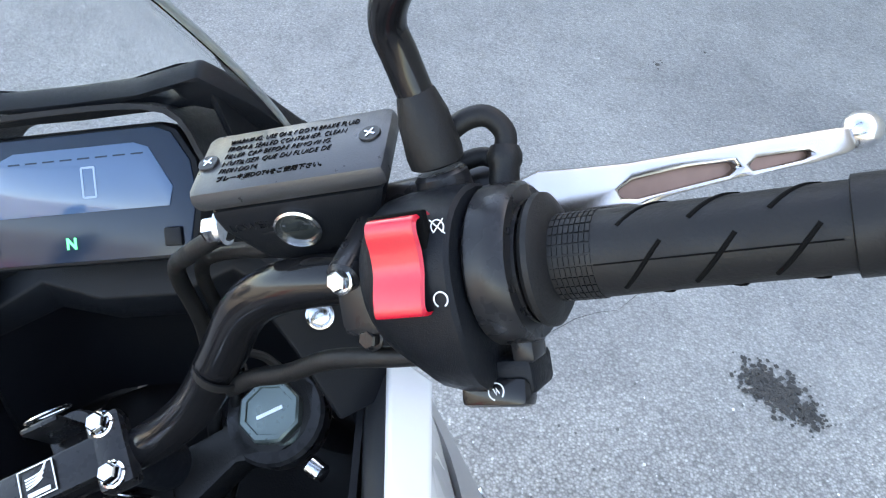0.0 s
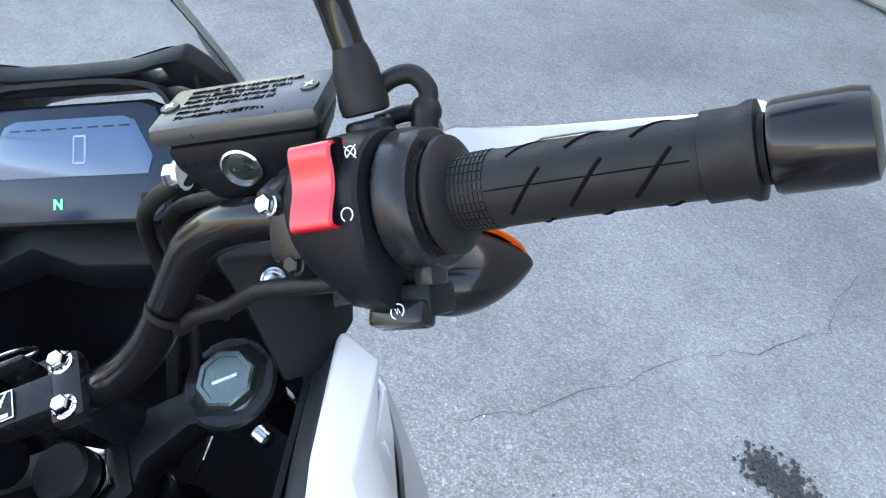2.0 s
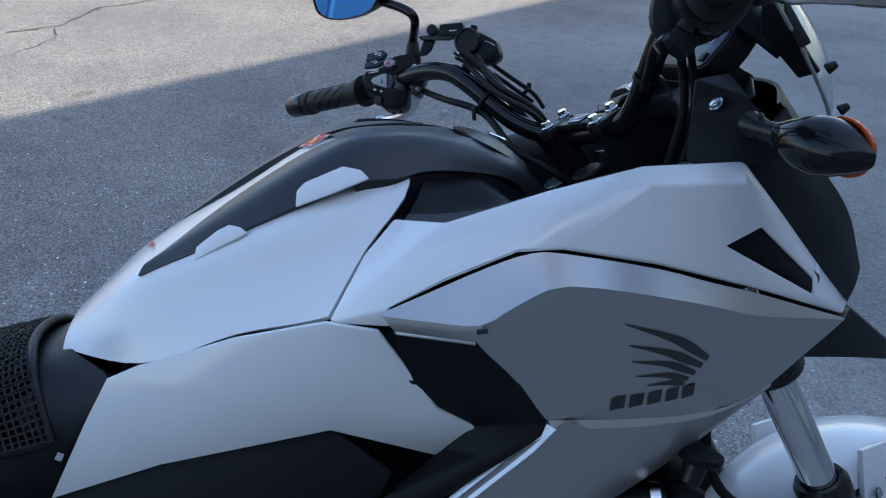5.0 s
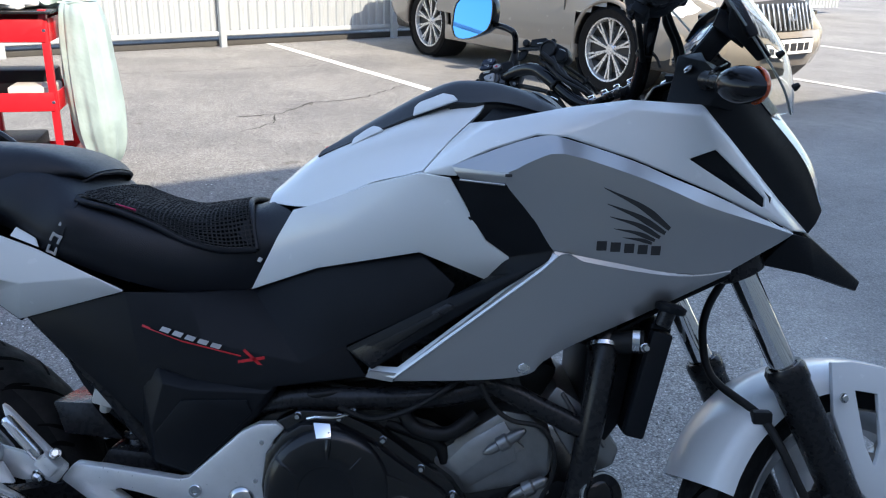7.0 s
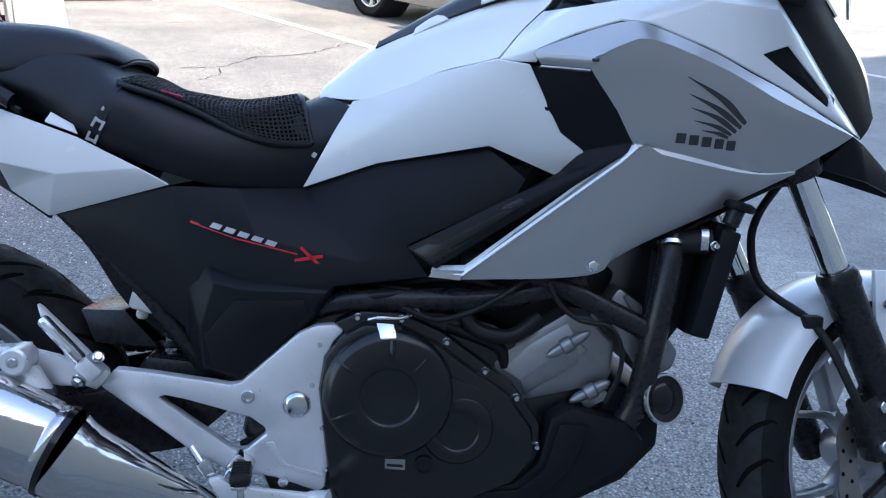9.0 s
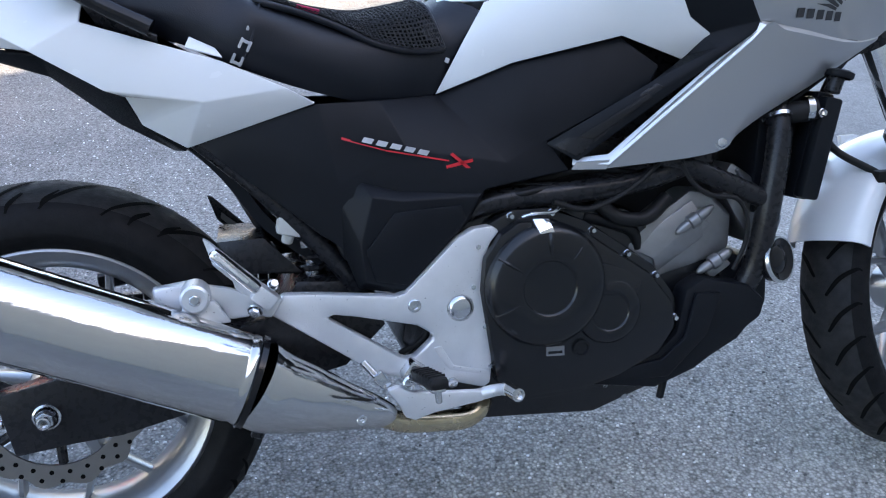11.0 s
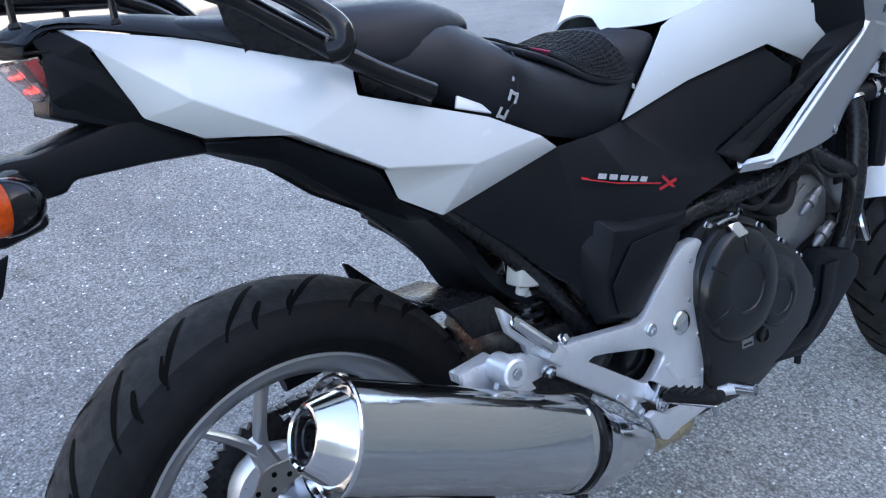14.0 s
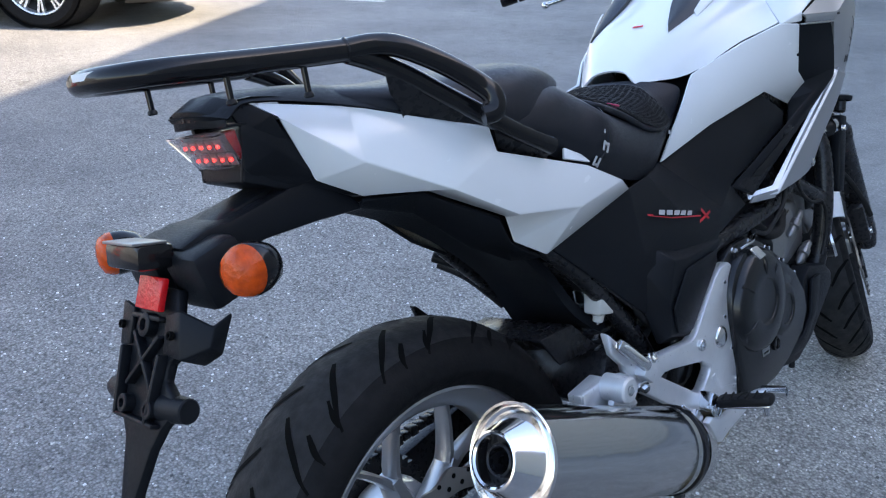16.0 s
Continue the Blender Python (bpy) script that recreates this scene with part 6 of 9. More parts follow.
# master cylinder clamp and reservoir
part("master_clamp", box((0.020, 0.034, 0.026), RC @ Matrix.Translation((-0.0900, -0.003, 0.008)), 0.005), SATIN, bike)
part("master_clamp_ear", rod(at(-0.0877, 0.020, 0.004), at(-0.0877, 0.0045, 0.0310), 0.0072, 0.0066, 16), SATIN, bike)
part("master_cylinder", rod((1.140, -0.150, 1.128), (1.152, -0.240, 1.136), 0.0115, 0.0105, 20), SATIN, bike, "black brake master cylinder")
RA = V(0.02, 1.0, -0.085).normalized()          # along the lid, inwards
RN = V(-0.09, 0.08, 1.0)
RN = (RN - RA * RN.dot(RA)).normalized()       # out of the lid
RD = RN.cross(RA).normalized()                 # across the lid
if RD.x < 0:
    RD = -RD
RM = Matrix((RA, RD, RN)).transposed().to_4x4()
RM.translation = V(1.1420, -0.1545, 1.1625)
res = part("brake_reservoir", prism([(0.036, -0.006), (0.034, -0.018), (0.022, -0.036), (0.004, -0.041), (-0.020, -0.037), (-0.034, -0.018), (-0.040, -0.006)], -0.0178, 0.0165, 0.004, m=RM), BLACK, bike, "black brake fluid reservoir")
part("reservoir_lid", box((0.082, 0.038, 0.011), RM @ Matrix.Translation((-0.001, 0, -0.0005)), 0.0042), RESLID, res, "black lid with a moulded warning")
sm = frame_of(RM @ V(0.0015, -0.0176, -0.0195), RM @ V(0.0015, -0.03, -0.0195))
part("sight_ring", lathe([(0.0095, 0.0), (0.0098, 0.0022), (0.0088, 0.0028), (0.0082, 0.0008)], sm, 28), STEEL, res)
part("sight_glass", lathe([(0.0083, 0.0008), (0.006, 0.0018), (0, 0.002)], sm, 28), FLUID, res)
lines = ["WARNING: USE ONLY DOT4 BRAKE FLUID", "FROM A SEALED CONTAINER. CLEAN", "FILLER CAP BEFORE REMOVING.", "N'UTILISER QUE DU FLUIDE DE", "FREIN DOT4."]
tmx = Matrix((-RA, RD, RN)).transposed().to_4x4()
tmx.translation = RM.translation
for k, ln_ in enumerate(lines):
    w_ = (0.0555, 0.051, 0.0455, 0.046, 0.0165)[k]
    text("letters", ln_, tmx @ Matrix.Translation((-0.0275 + w_ / 2, 0.0104 - k * 0.0045, 0.0051)), 0.0040, GROOVE, res, 0.0003, shear=0.22, width=w_, bold=-0.00014)
text("letters", "ブレーキ液DOT4をご使用下さい。", tmx @ Matrix.Translation((-0.0045, -0.0122, 0.0051)), 0.0034, GROOVE, res, 0.0003, shear=0.1, width=0.044)
for q in ((0.034, -0.001), (-0.034, 0.001)):
    sc = part("lid_screw", lathe([(0, 0.0005), (0.0042, 0.0005), (0.0044, 0.0), (0.0044, -0.001)], RM @ Matrix.Translation((q[0], q[1], 0.0055)), 16), SATIN, res)
    for a in (0.5, 2.07):
        part("slot", box((0.0050, 0.0009, 0.0005), RM @ Matrix.Translation((q[0], q[1], 0.0061)) @ Matrix.Rotation(a, 4, "Z")), STEEL, sc)
text("letters", "LOWER", Matrix.Translation(RM @ V(0.021, -0.0180, -0.0160)) @ Matrix((-RA, RN, -RD)).transposed().to_4x4(), 0.0052, SATIN, res, 0.0004)
part("mark", box((0.006, 0.0006, 0.001), RM @ Matrix.Translation((0.0145, -0.0180, -0.0205))), SATIN, res)
hexbolt(RM @ V(0.044, 0.0, -0.030), RA, 0.006, 0.010, res, STEEL, "banjo_bolt")
# mirror stem on its rubber boot
part("mirror_boot", lathe([(0.0085, 0.0), (0.0104, 0.001), (0.0108, 0.005), (0.0103, 0.011), (0.0098, 0.019), (0.0076, 0.0275), (0.0070, 0.029), (0.005, 0.029)], frame_of((1.1345, -0.2130, 1.1590), (1.1445, -0.2080, 1.187)), 28), RUBBER, bike, "black rubber mirror boot")
mir = part("mirror_stem", tube([(1.1430, -0.2088, 1.183), (1.1465, -0.2050, 1.199), (1.1470, -0.2030, 1.211), (1.1445, -0.2075, 1.223), (1.1430, -0.2175, 1.234), (1.143, -0.236, 1.252), (1.145, -0.262, 1.285), (1.146, -0.280, 1.31)], 0.0070, 16, 6), GLOSS, bike, "black mirror stem")
part("mirror_seat", rod((1.126, -0.217, 1.138), (1.1337, -0.2134, 1.1570), 0.0112, 0.0104, 24), SATIN, bike)


def mirror(c, n, up, parent):
    m = plane_of(c, Vector(up).cross(Vector(n)), up)
    out = [(-0.062, -0.012), (-0.050, 0.030), (-0.005, 0.040), (0.052, 0.034), (0.064, 0.004), (0.050, -0.030), (-0.010, -0.040), (-0.050, -0.032)]
    out = [(p.x, p.y) for p in cat([V(a, b, 0) for a, b in out + out[:1]], 3)[:-1]]
    bm = bmesh.new()
    rows_ = [[bm.verts.new(m @ V(a * k, b * k, h)) for a, b in out] for k, h in ((0.96, 0.0), (1.0, 0.0), (1.0, -0.006), (0.85, -0.024), (0.35, -0.034))]
    for a, b in zip(rows_, rows_[1:]):
        for i in range(len(out)):
            bm.faces.new((a[i], a[(i + 1) % len(out)], b[(i + 1) % len(out)], b[i]))
    bm.faces.new(rows_[-1])
    hd = part("mirror_head", bm, GLOSS, parent, "black mirror head")
    bm = bmesh.new()
    bm.faces.new([bm.verts.new(m @ V(a * 0.965, b * 0.965, -0.001)) for a, b in out])
    part("mirror_glass", bm, MIRROR, parent)


mirror((1.140, -0.300, 1.345), (-0.97, 0.15, 0.1), (0, 0, 1), mir)
# throttle cable elbow
part("cable_elbow", tube([(1.141, -0.212, 1.162), (1.146, -0.222, 1.169), (1.1475, -0.232, 1.170), (1.144, -0.2385, 1.164), (1.138, -0.2375, 1.157)], 0.0043, 14, 6), RUBBER, bike)
part("cable_elbow", tube([(1.142, -0.214, 1.151), (1.146, -0.228, 1.153), (1.142, -0.238, 1.150)], 0.0038, 12, 6), RUBBER, bike)
part("cable_boot", lathe([(0.0055, 0.0), (0.0068, 0.003), (0.0068, 0.006), (0.0058, 0.008), (0.0058, 0.018), (0.0075, 0.026), (0.010, 0.032)], frame_of((1.141, -0.238, 1.160), (1.1195, -0.236, 1.139)), 20), RUBBER, bike)
# brake lever
LVL, LVN, LVW = V(0.3428, -0.9328, -0.1116), V(0.7262, 0.3385, -0.5984), V(0.5959, 0.1241, 0.7934)
LV = Matrix((LVL, LVN, LVW)).transposed().to_4x4()
LV.translation = V(1.139, -0.262, 1.1375)
lever_out = [(-0.030, 0.006), (-0.0136, 0.0105), (0.0, 0.0088), (0.022, 0.0067), (0.070, 0.0052), (0.1123, 0.0036), (0.119, 0.002), (0.119, -0.006), (0.1151, -0.0075), (0.0995, -0.0085), (0.067, -0.0080), (0.037, -0.0092), (0.022, -0.0119), (-0.005, -0.0085), (-0.018, -0.004), (-0.030, -0.004)]
slot_a = [(0.0161, -0.0032), (0.0229, -0.0004), (0.045, 0.0002), (0.0653, -0.0012), (0.0668, -0.0040), (0.0621, -0.0060), (0.0233, -0.0075), (0.017, -0.0062)]
slot_b = [(0.0716, -0.0040), (0.0755, -0.0018), (0.098, -0.0030), (0.1001, -0.0048), (0.0947, -0.0060), (0.0732, -0.0066)]
lev = part("brake_lever", prism(lever_out, -0.0050, 0.0050, 0.0020, m=LV, holes=(slot_a, slot_b)), LEVER, bike, "polished aluminium brake lever with a ball end")
part("lever_web", prism(lever_out, 0.0005, 0.0030, 0.0, m=LV @ Matrix.Diagonal((0.97, 1, 0.8, 1))), BRONZE, lev)
bm = bmesh.new()
bmesh.ops.create_uvsphere(bm, u_segments=20, v_segments=14, radius=0.0088)
bm.transform(Matrix.Translation((1.182, -0.379, 1.1235)))
part("ball_end", bm, STEEL, lev)
part("lever_slot", tube([(1.1665, -0.320, 1.1268), (1.1695, -0.345, 1.1285)], 0.0026, 10, 3), SATIN, lev)

# clamp on the bars
b_fr, b_rr, b_fl, b_rl = V(1.116, -0.022, 1.038), V(1.096, -0.032, 1.026), V(1.089, 0.050, 1.025), V(1.064, 0.039, 1.015)
mid = (b_fr + b_rr + b_fl + b_rl) / 4
lat = ((b_fl - b_fr) + (b_rl - b_rr)).normalized()
fwd = ((b_fr - b_rr) + (b_fl - b_rl))
fwd = (fwd - lat * fwd.dot(lat)).normalized()
upc = fwd.cross(lat).normalized()
upc = upc if upc.z > 0 else -upc
CM = Matrix((lat, fwd, upc)).transposed().to_4x4()
CM.translation = mid - upc * 0.006
clamp = part("bar_clamp", box((0.066, 0.021, 0.007), CM @ Matrix.Translation((0, 0, -0.0035)), 0.002), SATIN, bike, "black handlebar clamp with four bolts")
for sx in (-1, 1):
    part("clamp_half", box((0.019, 0.040, 0.013), CM @ Matrix.Translation((sx * 0.037, 0, -0.0065)), 0.003), SATIN, clamp)
    part("riser", rod(CM @ V(sx * 0.037, 0, -0.012), CM @ V(sx * 0.037, 0.004, -0.066), 0.0135, 0.015, 20), BLACK, clamp)
    for sy in (-1, 1):
        hexbolt(CM @ V(sx * 0.037, sy * 0.0135, 0.0), upc, 0.0052, 0.008, clamp, CHROME, "clamp_bolt")
part("badge_plate", box((0.019, 0.0165, 0.0012), CM @ Matrix.Translation((0, 0, 0.0005)), 0.0004), SATIN, clamp)
part("badge_rim", prism([(-0.0095, -0.0083), (0.0095, -0.0083), (0.0095, 0.0083), (-0.0095, 0.0083)], 0, 0.0005, holes=([(-0.0089, -0.0077), (0.0089, -0.0077), (0.0089, 0.0077), (-0.0089, 0.0077)],), m=CM @ Matrix.Translation((0, 0, 0.0016)) @ Matrix.Rotation(radians(90), 4, "X")), PRINT, clamp)
for k in range(4):
    a0 = V(0.006, -0.002 + k * 0.0016, 0.0016)
    part("feather", tube([CM @ a0, CM @ (a0 + V(-0.005 - k * 0.0012, 0.001, 0)), CM @ (a0 + V(-0.009 - k * 0.001, 0.003 + k * 0.0008, 0))], 0.00055, 5, 3), PRINT, clamp)
part("bar", box((0.012, 0.0022, 0.0005), CM @ Matrix.Translation((0, -0.0055, 0.0014))), PRINT, clamp)

# upper fork bridge, stem nut and fork caps
HM = frame_of(head, head + axis, (1, 0, 0))
HM = TURN @ HM
def hp(x, y, z):
    return HM @ V(x, y, z)
fork_x = 0.030
HB = HM @ Matrix.Translation((0, 0, -0.021))      # the upper bridge sits low on the stem
out = [(-0.026, -0.020), (0.000, -0.034), (0.012, -0.066), (0.006, -0.090), (0.014, -0.119), (0.036, -0.128), (0.054, -0.116), (0.058, -0.090), (0.036, -0.064), (0.034, -0.030), (0.036, 0.0), (0.034, 0.030), (0.036, 0.064), (0.058, 0.090), (0.054, 0.116), (0.036, 0.128), (0.014, 0.119), (0.006, 0.090), (0.012, 0.066), (0.000, 0.034), (-0.026, 0.020)]
bridge = part("fork_bridge", prism([(a, b) for a, b in out], -0.012, 0.016, 0.004, m=HB @ Matrix.Translation((0, 0, -0.016)) @ Matrix.Rotation(radians(90), 4, "X")), RUBBER, bike, "black upper fork bridge")
part("stem_nut", lathe([(0.0235, 0.003), (0.0235, 0.011), (0.0215, 0.0135), (0.0, 0.0135)], HB, 6), CHROME, bridge, "chrome stem nut")
part("lock_washer", lathe([(0.0, -0.004), (0.031, -0.004), (0.031, 0.002), (0.028, 0.003), (0.0, 0.003)], HB, 6), RUBBER, bridge)
part("stem_cap", lathe([(0.0175, 0.016), (0.0175, 0.030), (0.0155, 0.032), (0.0, 0.032)], HB, 24), RUBBER, bridge)
part("head_ring", lathe([(0.016, -0.062), (0.027, -0.060), (0.0285, -0.057), (0.0285, -0.052), (0.027, -0.050), (0.016, -0.049)], HB, 36), STEEL, bike, "steel head bearing ring")
part("stem_arm", shell({k: tuple(HB @ V(*p)) for k, p in (("a", (0.021, 0.020, 0.002)), ("b", (0.021, -0.020, 0.002)), ("c", (0.030, -0.013, 0.038)), ("d", (0.030, 0.013, 0.038)))}, ["a b c d"], 0.005, 0.0015), SATIN, bridge)
for sy in (-1, 1):
    fc = HM @ Matrix.Translation((fork_x, sy * 0.098, 0))
    fk = HB @ Matrix.Translation((fork_x, sy * 0.096, -0.006))
    part("fork_clamp", lathe([(0.0225, -0.012), (0.030, -0.012), (0.031, -0.008), (0.031, 0.004), (0.029, 0.006), (0.0225, 0.006)], fk, 28), SATIN, bridge)
    part("fork_cap", lathe([(0.0215, -0.004), (0.0215, 0.004), (0.0195, 0.006)], fk, 32, lathe([(0.0195, 0.004), (0.0195, 0.0125), (0.018, 0.014), (0.015, 0.014), (0.0145, 0.0125), (0.0, 0.0125)], fk, 8)), CAPBLUE, bridge, "grey eight-sided fork cap")
    for k in range(4):
        part("mark", box((0.0022, 0.0045, 0.0004), fk @ Matrix.Translation((-0.001, -0.006 + k * 0.004, 0.0128))), STEEL, bridge)
    part("pinch_bolt", rod(hp(-0.004, sy * 0.104, -0.030), hp(-0.014, sy * 0.110, -0.030), 0.0065, 0.006, 14), STEEL, bridge)
    part("fork_tube", rod(fc @ V(0, 0, -0.03), fc @ V(0, 0, -0.44), 0.0205, 0.0205, 32), CHROME, bike, "chrome fork tube")
    part("fork_slider", lathe([(0.0, -0.78), (0.022, -0.78), (0.0285, -0.74), (0.0285, -0.45), (0.031, -0.445), (0.031, -0.425), (0.027, -0.418), (0.0215, -0.418)], fc, 32), SATIN, bike, "black fork slider")
    part("lower_bridge_ring", lathe([(0.0215, -0.268), (0.034, -0.266), (0.036, -0.262), (0.036, -0.228), (0.034, -0.224), (0.0215, -0.222)], fc, 28), SATIN, bike)
part("lower_bridge", box((0.055, 0.20, 0.034), HM @ Matrix.Translation((0.015, 0, -0.245)), 0.006), SATIN, bike)
part("ignition_lock", rod(hp(0.050, 0.0, -0.010), hp(0.052, 0.0, 0.024), 0.017, 0.015, 24), SATIN, bike, "black ignition lock")
for k in range(6):
    a = -0.9 + k * 0.36
    part("lock_mark", box((0.0016, 0.0042 if k % 2 else 0.0028, 0.0004), HM @ Matrix.Translation((0.052 - 0.0155 * math.cos(a), 0.0155 * math.sin(a), 0.0245)) @ Matrix.Rotation(-a, 4, "Z")), PRINT, bike)
key = part("key", box((0.004, 0.022, 0.030), HM @ Matrix.Translation((0.052, 0.0, 0.040)), 0.002), SATIN, bike, "black key in the ignition lock")
part("key_ring", lathe([(0.0118, 0.0), (0.0128, 0.001), (0.0118, 0.002), (0.0112, 0.001), (0.0118, 0)], HM @ Matrix.Translation((0.056, -0.004, 0.050)) @ Matrix.Rotation(1.2, 4, "Y"), 24), STEEL, key)

# fuel key lock in the lid
LK = plane_of((1.001, 0.004, 1.0035), (0, -1, 0), (0.9, 0, -0.42))
part("lock_well", lathe([(0.0, 0.0012), (0.0225, 0.0012), (0.0235, 0.0)], LK @ Matrix.Rotation(0.3, 4, "Z"), 32, squash=0.7), RUBBER, bike)
lock = part("lock_ring", lathe([(0.0125, 0.0012), (0.0135, 0.0045), (0.0105, 0.0058), (0.0085, 0.0042), (0.0, 0.0042)], LK, 32), CHROME, bike, "chrome key lock")
part("keyhole", box((0.0016, 0.0080, 0.0008), LK @ Matrix.Translation((0, 0, 0.0045)) @ Matrix.Rotation(0.7, 4, "Z")), GROOVE, lock)
part("pump_mark", prism([(-0.0035, -0.004), (0.0035, -0.004), (0.0035, 0.004), (-0.0035, 0.004)], 0, 0.0004, holes=([(-0.0028, -0.0033), (0.0028, -0.0033), (0.0028, 0.0033), (-0.0028, 0.0033)],), m=LK @ Matrix.Translation((0.022, 0.010, 0.0012)) @ Matrix.Rotation(radians(90), 4, "X")), SATIN, bike)

DIGIT = material("lcd_digit", (0.20, 0.28, 0.40), 0.3)
# instrument panel
MU = V(0.6, 0, 0.8)
MM = plane_of((1.218, 0.004, 1.101), (0, -1, 0), MU)
outm = [(-0.066, -0.031), (-0.058, -0.037), (0.058, -0.037), (0.066, -0.031), (0.072, -0.004), (0.070, 0.016), (0.060, 0.033), (0.050, 0.037), (-0.050, 0.037), (-0.060, 0.033), (-0.070, 0.016), (-0.072, -0.004)]
meter = part("instrument", prism(outm, -0.0, 0.030, 0.004, m=MM @ RX), BLACK, bike, "black digital instrument panel")
part("glass", prism([(a * 0.95, b * 0.93) for a, b in outm], -0.0012, 0.001, 0.0004, m=MM @ RX), LCD, meter)
part("screen", prism([(-0.053, -0.008), (0.053, -0.008), (0.056, 0.002), (0.044, 0.024), (0.036, 0.027), (-0.036, 0.027), (-0.044, 0.024), (-0.056, 0.002)], -0.0020, -0.0012, 0.0003, m=MM @ RX), LCDFACE, meter, "blue lit display")
for a, b, w, h in ((0.004, 0.004, 0.0011, 0.016), (0.0115, 0.004, 0.0011, 0.016), (0.0078, 0.012, 0.0075, 0.0011), (0.0078, -0.004, 0.0075, 0.0011)):
    part("digit", box((w, h, 0.0004), MM @ Matrix.Translation((a, b + 0.004, 0.0022))), DIGIT, meter)
for k in range(8):
    part("mark", box((0.007, 0.0008, 0.0003), MM @ Matrix.Translation((-0.036 + k * 0.0105, 0.021, 0.0022))), LCD, meter)
text("letters", "N", MM @ Matrix.Translation((-0.0065, -0.0245, 0.0018)), 0.0085, GREEN, meter, 0.0002, bold=0.0003)
part("button", box((0.010, 0.010, 0.005), MM @ Matrix.Translation((-0.058, -0.0245, 0.0015)), 0.001), BLACK, meter)
part("button", box((0.010, 0.010, 0.005), MM @ Matrix.Translation((0.054, -0.0245, 0.0015)), 0.001), BLACK, meter)
part("meter_hood", grid([[MM @ V(-0.078, 0.012, 0.004), MM @ V(-0.06, 0.042, 0.010), MM @ V(0, 0.047, 0.012), MM @ V(0.06, 0.042, 0.010), MM @ V(0.078, 0.012, 0.004)], [MM @ V(-0.084, 0.012, -0.05), MM @ V(-0.064, 0.050, -0.05), MM @ V(0, 0.056, -0.05), MM @ V(0.064, 0.050, -0.05), MM @ V(0.084, 0.012, -0.05)]], 4, 3, 0.003), BLACK, meter)
part("meter_stay", box((0.05, 0.10, 0.02), Matrix.Translation((1.235, 0.0, 1.065)) @ Matrix.Rotation(0.5, 4, "Y"), 0.004), SATIN, bike)

# inner cowl panels round the cockpit
inner = {"a": (1.169, -0.098, 1.062), "b": (1.198, -0.143, 1.047), "c": (1.222, -0.150, 1.022), "d": (1.161, -0.111, 1.034), "e": (1.148, -0.127, 0.992), "f": (1.164, -0.142, 0.986), "g": (1.202, -0.150, 0.990), "h": (1.20, -0.105, 1.066), "k": (1.24, -0.150, 1.02), "m": (1.235, -0.140, 0.985)}
panel_faces = ["a b c d", "d c g f e", "h b a", "c k m g"]
part("inner_cowl", shell(inner, panel_faces, 0.004, 0.002), BLACK, bike, "black inner cowl panel")
far_panel = shell({"a": (1.224, 0.122, 1.047), "b": (1.213, 0.082, 1.051), "c": (1.176, 0.088, 1.038), "d": (1.158, 0.124, 0.996), "e": (1.167, 0.149, 0.994), "f": (1.174, 0.128, 1.030), "g": (1.240, 0.150, 1.020), "h": (1.215, 0.162, 0.980)}, ["a b c f", "f c d e", "a f g", "f e h g"], 0.004, 0.002)
# left panel in the lighter COVER: its lit face is put into the colour
part("inner_cowl", far_panel, COVER, bike, "black inner cowl panel")
hexbolt((1.1766, -0.1250, 1.0425), (-0.75, -0.2, 0.6), 0.0056, 0.004, bike, STEEL, "cowl_bolt")
hexbolt((1.199, 0.111, 1.046), (-0.55, -0.25, 0.80), 0.0056, 0.004, bike, STEEL, "cowl_bolt")
part("dash_shelf", soften(grid([[(1.222, -0.112, 1.050), (1.250, -0.06, 1.062), (1.255, -0.02, 1.064), (1.255, 0.02, 1.064), (1.250, 0.06, 1.062), (1.222, 0.112, 1.050)], [(1.196, -0.106, 1.030), (1.222, -0.062, 1.040), (1.214, -0.024, 1.030), (1.214, 0.024, 1.030), (1.222, 0.062, 1.040), (1.196, 0.106, 1.030)], [(1.200, -0.108, 1.010), (1.226, -0.062, 1.014), (1.222, -0.024, 1.005), (1.222, 0.024, 1.005), (1.226, 0.062, 1.014), (1.200, 0.108, 1.010)]], 1, 1, 0.004), 0.002, 2, 14), BLACK, bike, "black dash shelf under the instrument")
part("dash_panel", grid([[(1.20, -0.105, 1.060), (1.235, -0.06, 1.055), (1.245, 0, 1.053), (1.235, 0.06, 1.055), (1.20, 0.105, 1.060)], [(1.21, -0.112, 1.03), (1.255, -0.07, 1.020), (1.27, 0, 1.015), (1.255, 0.07, 1.020), (1.21, 0.112, 1.03)], [(1.20, -0.118, 0.985), (1.270, -0.08, 0.97), (1.285, 0, 0.965), (1.270, 0.08, 0.97), (1.20, 0.118, 0.985)], [(1.19, -0.12, 0.93), (1.26, -0.09, 0.90), (1.27, 0, 0.89), (1.26, 0.09, 0.90), (1.19, 0.12, 0.93)]], 4, 4, 0.005), BLACK, bike, "black dash panel under the instrument")
both("inner_wall", lambda: shell({"a": (1.19, -0.135, 0.985), "b": (1.06, -0.140, 0.962), "c": (1.04, -0.120, 0.90), "d": (1.10, -0.115, 0.82), "e": (1.22, -0.105, 0.86), "f": (1.24, -0.12, 0.95)}, ["a b c d e f"], 0.004, 0.0), BLACK)

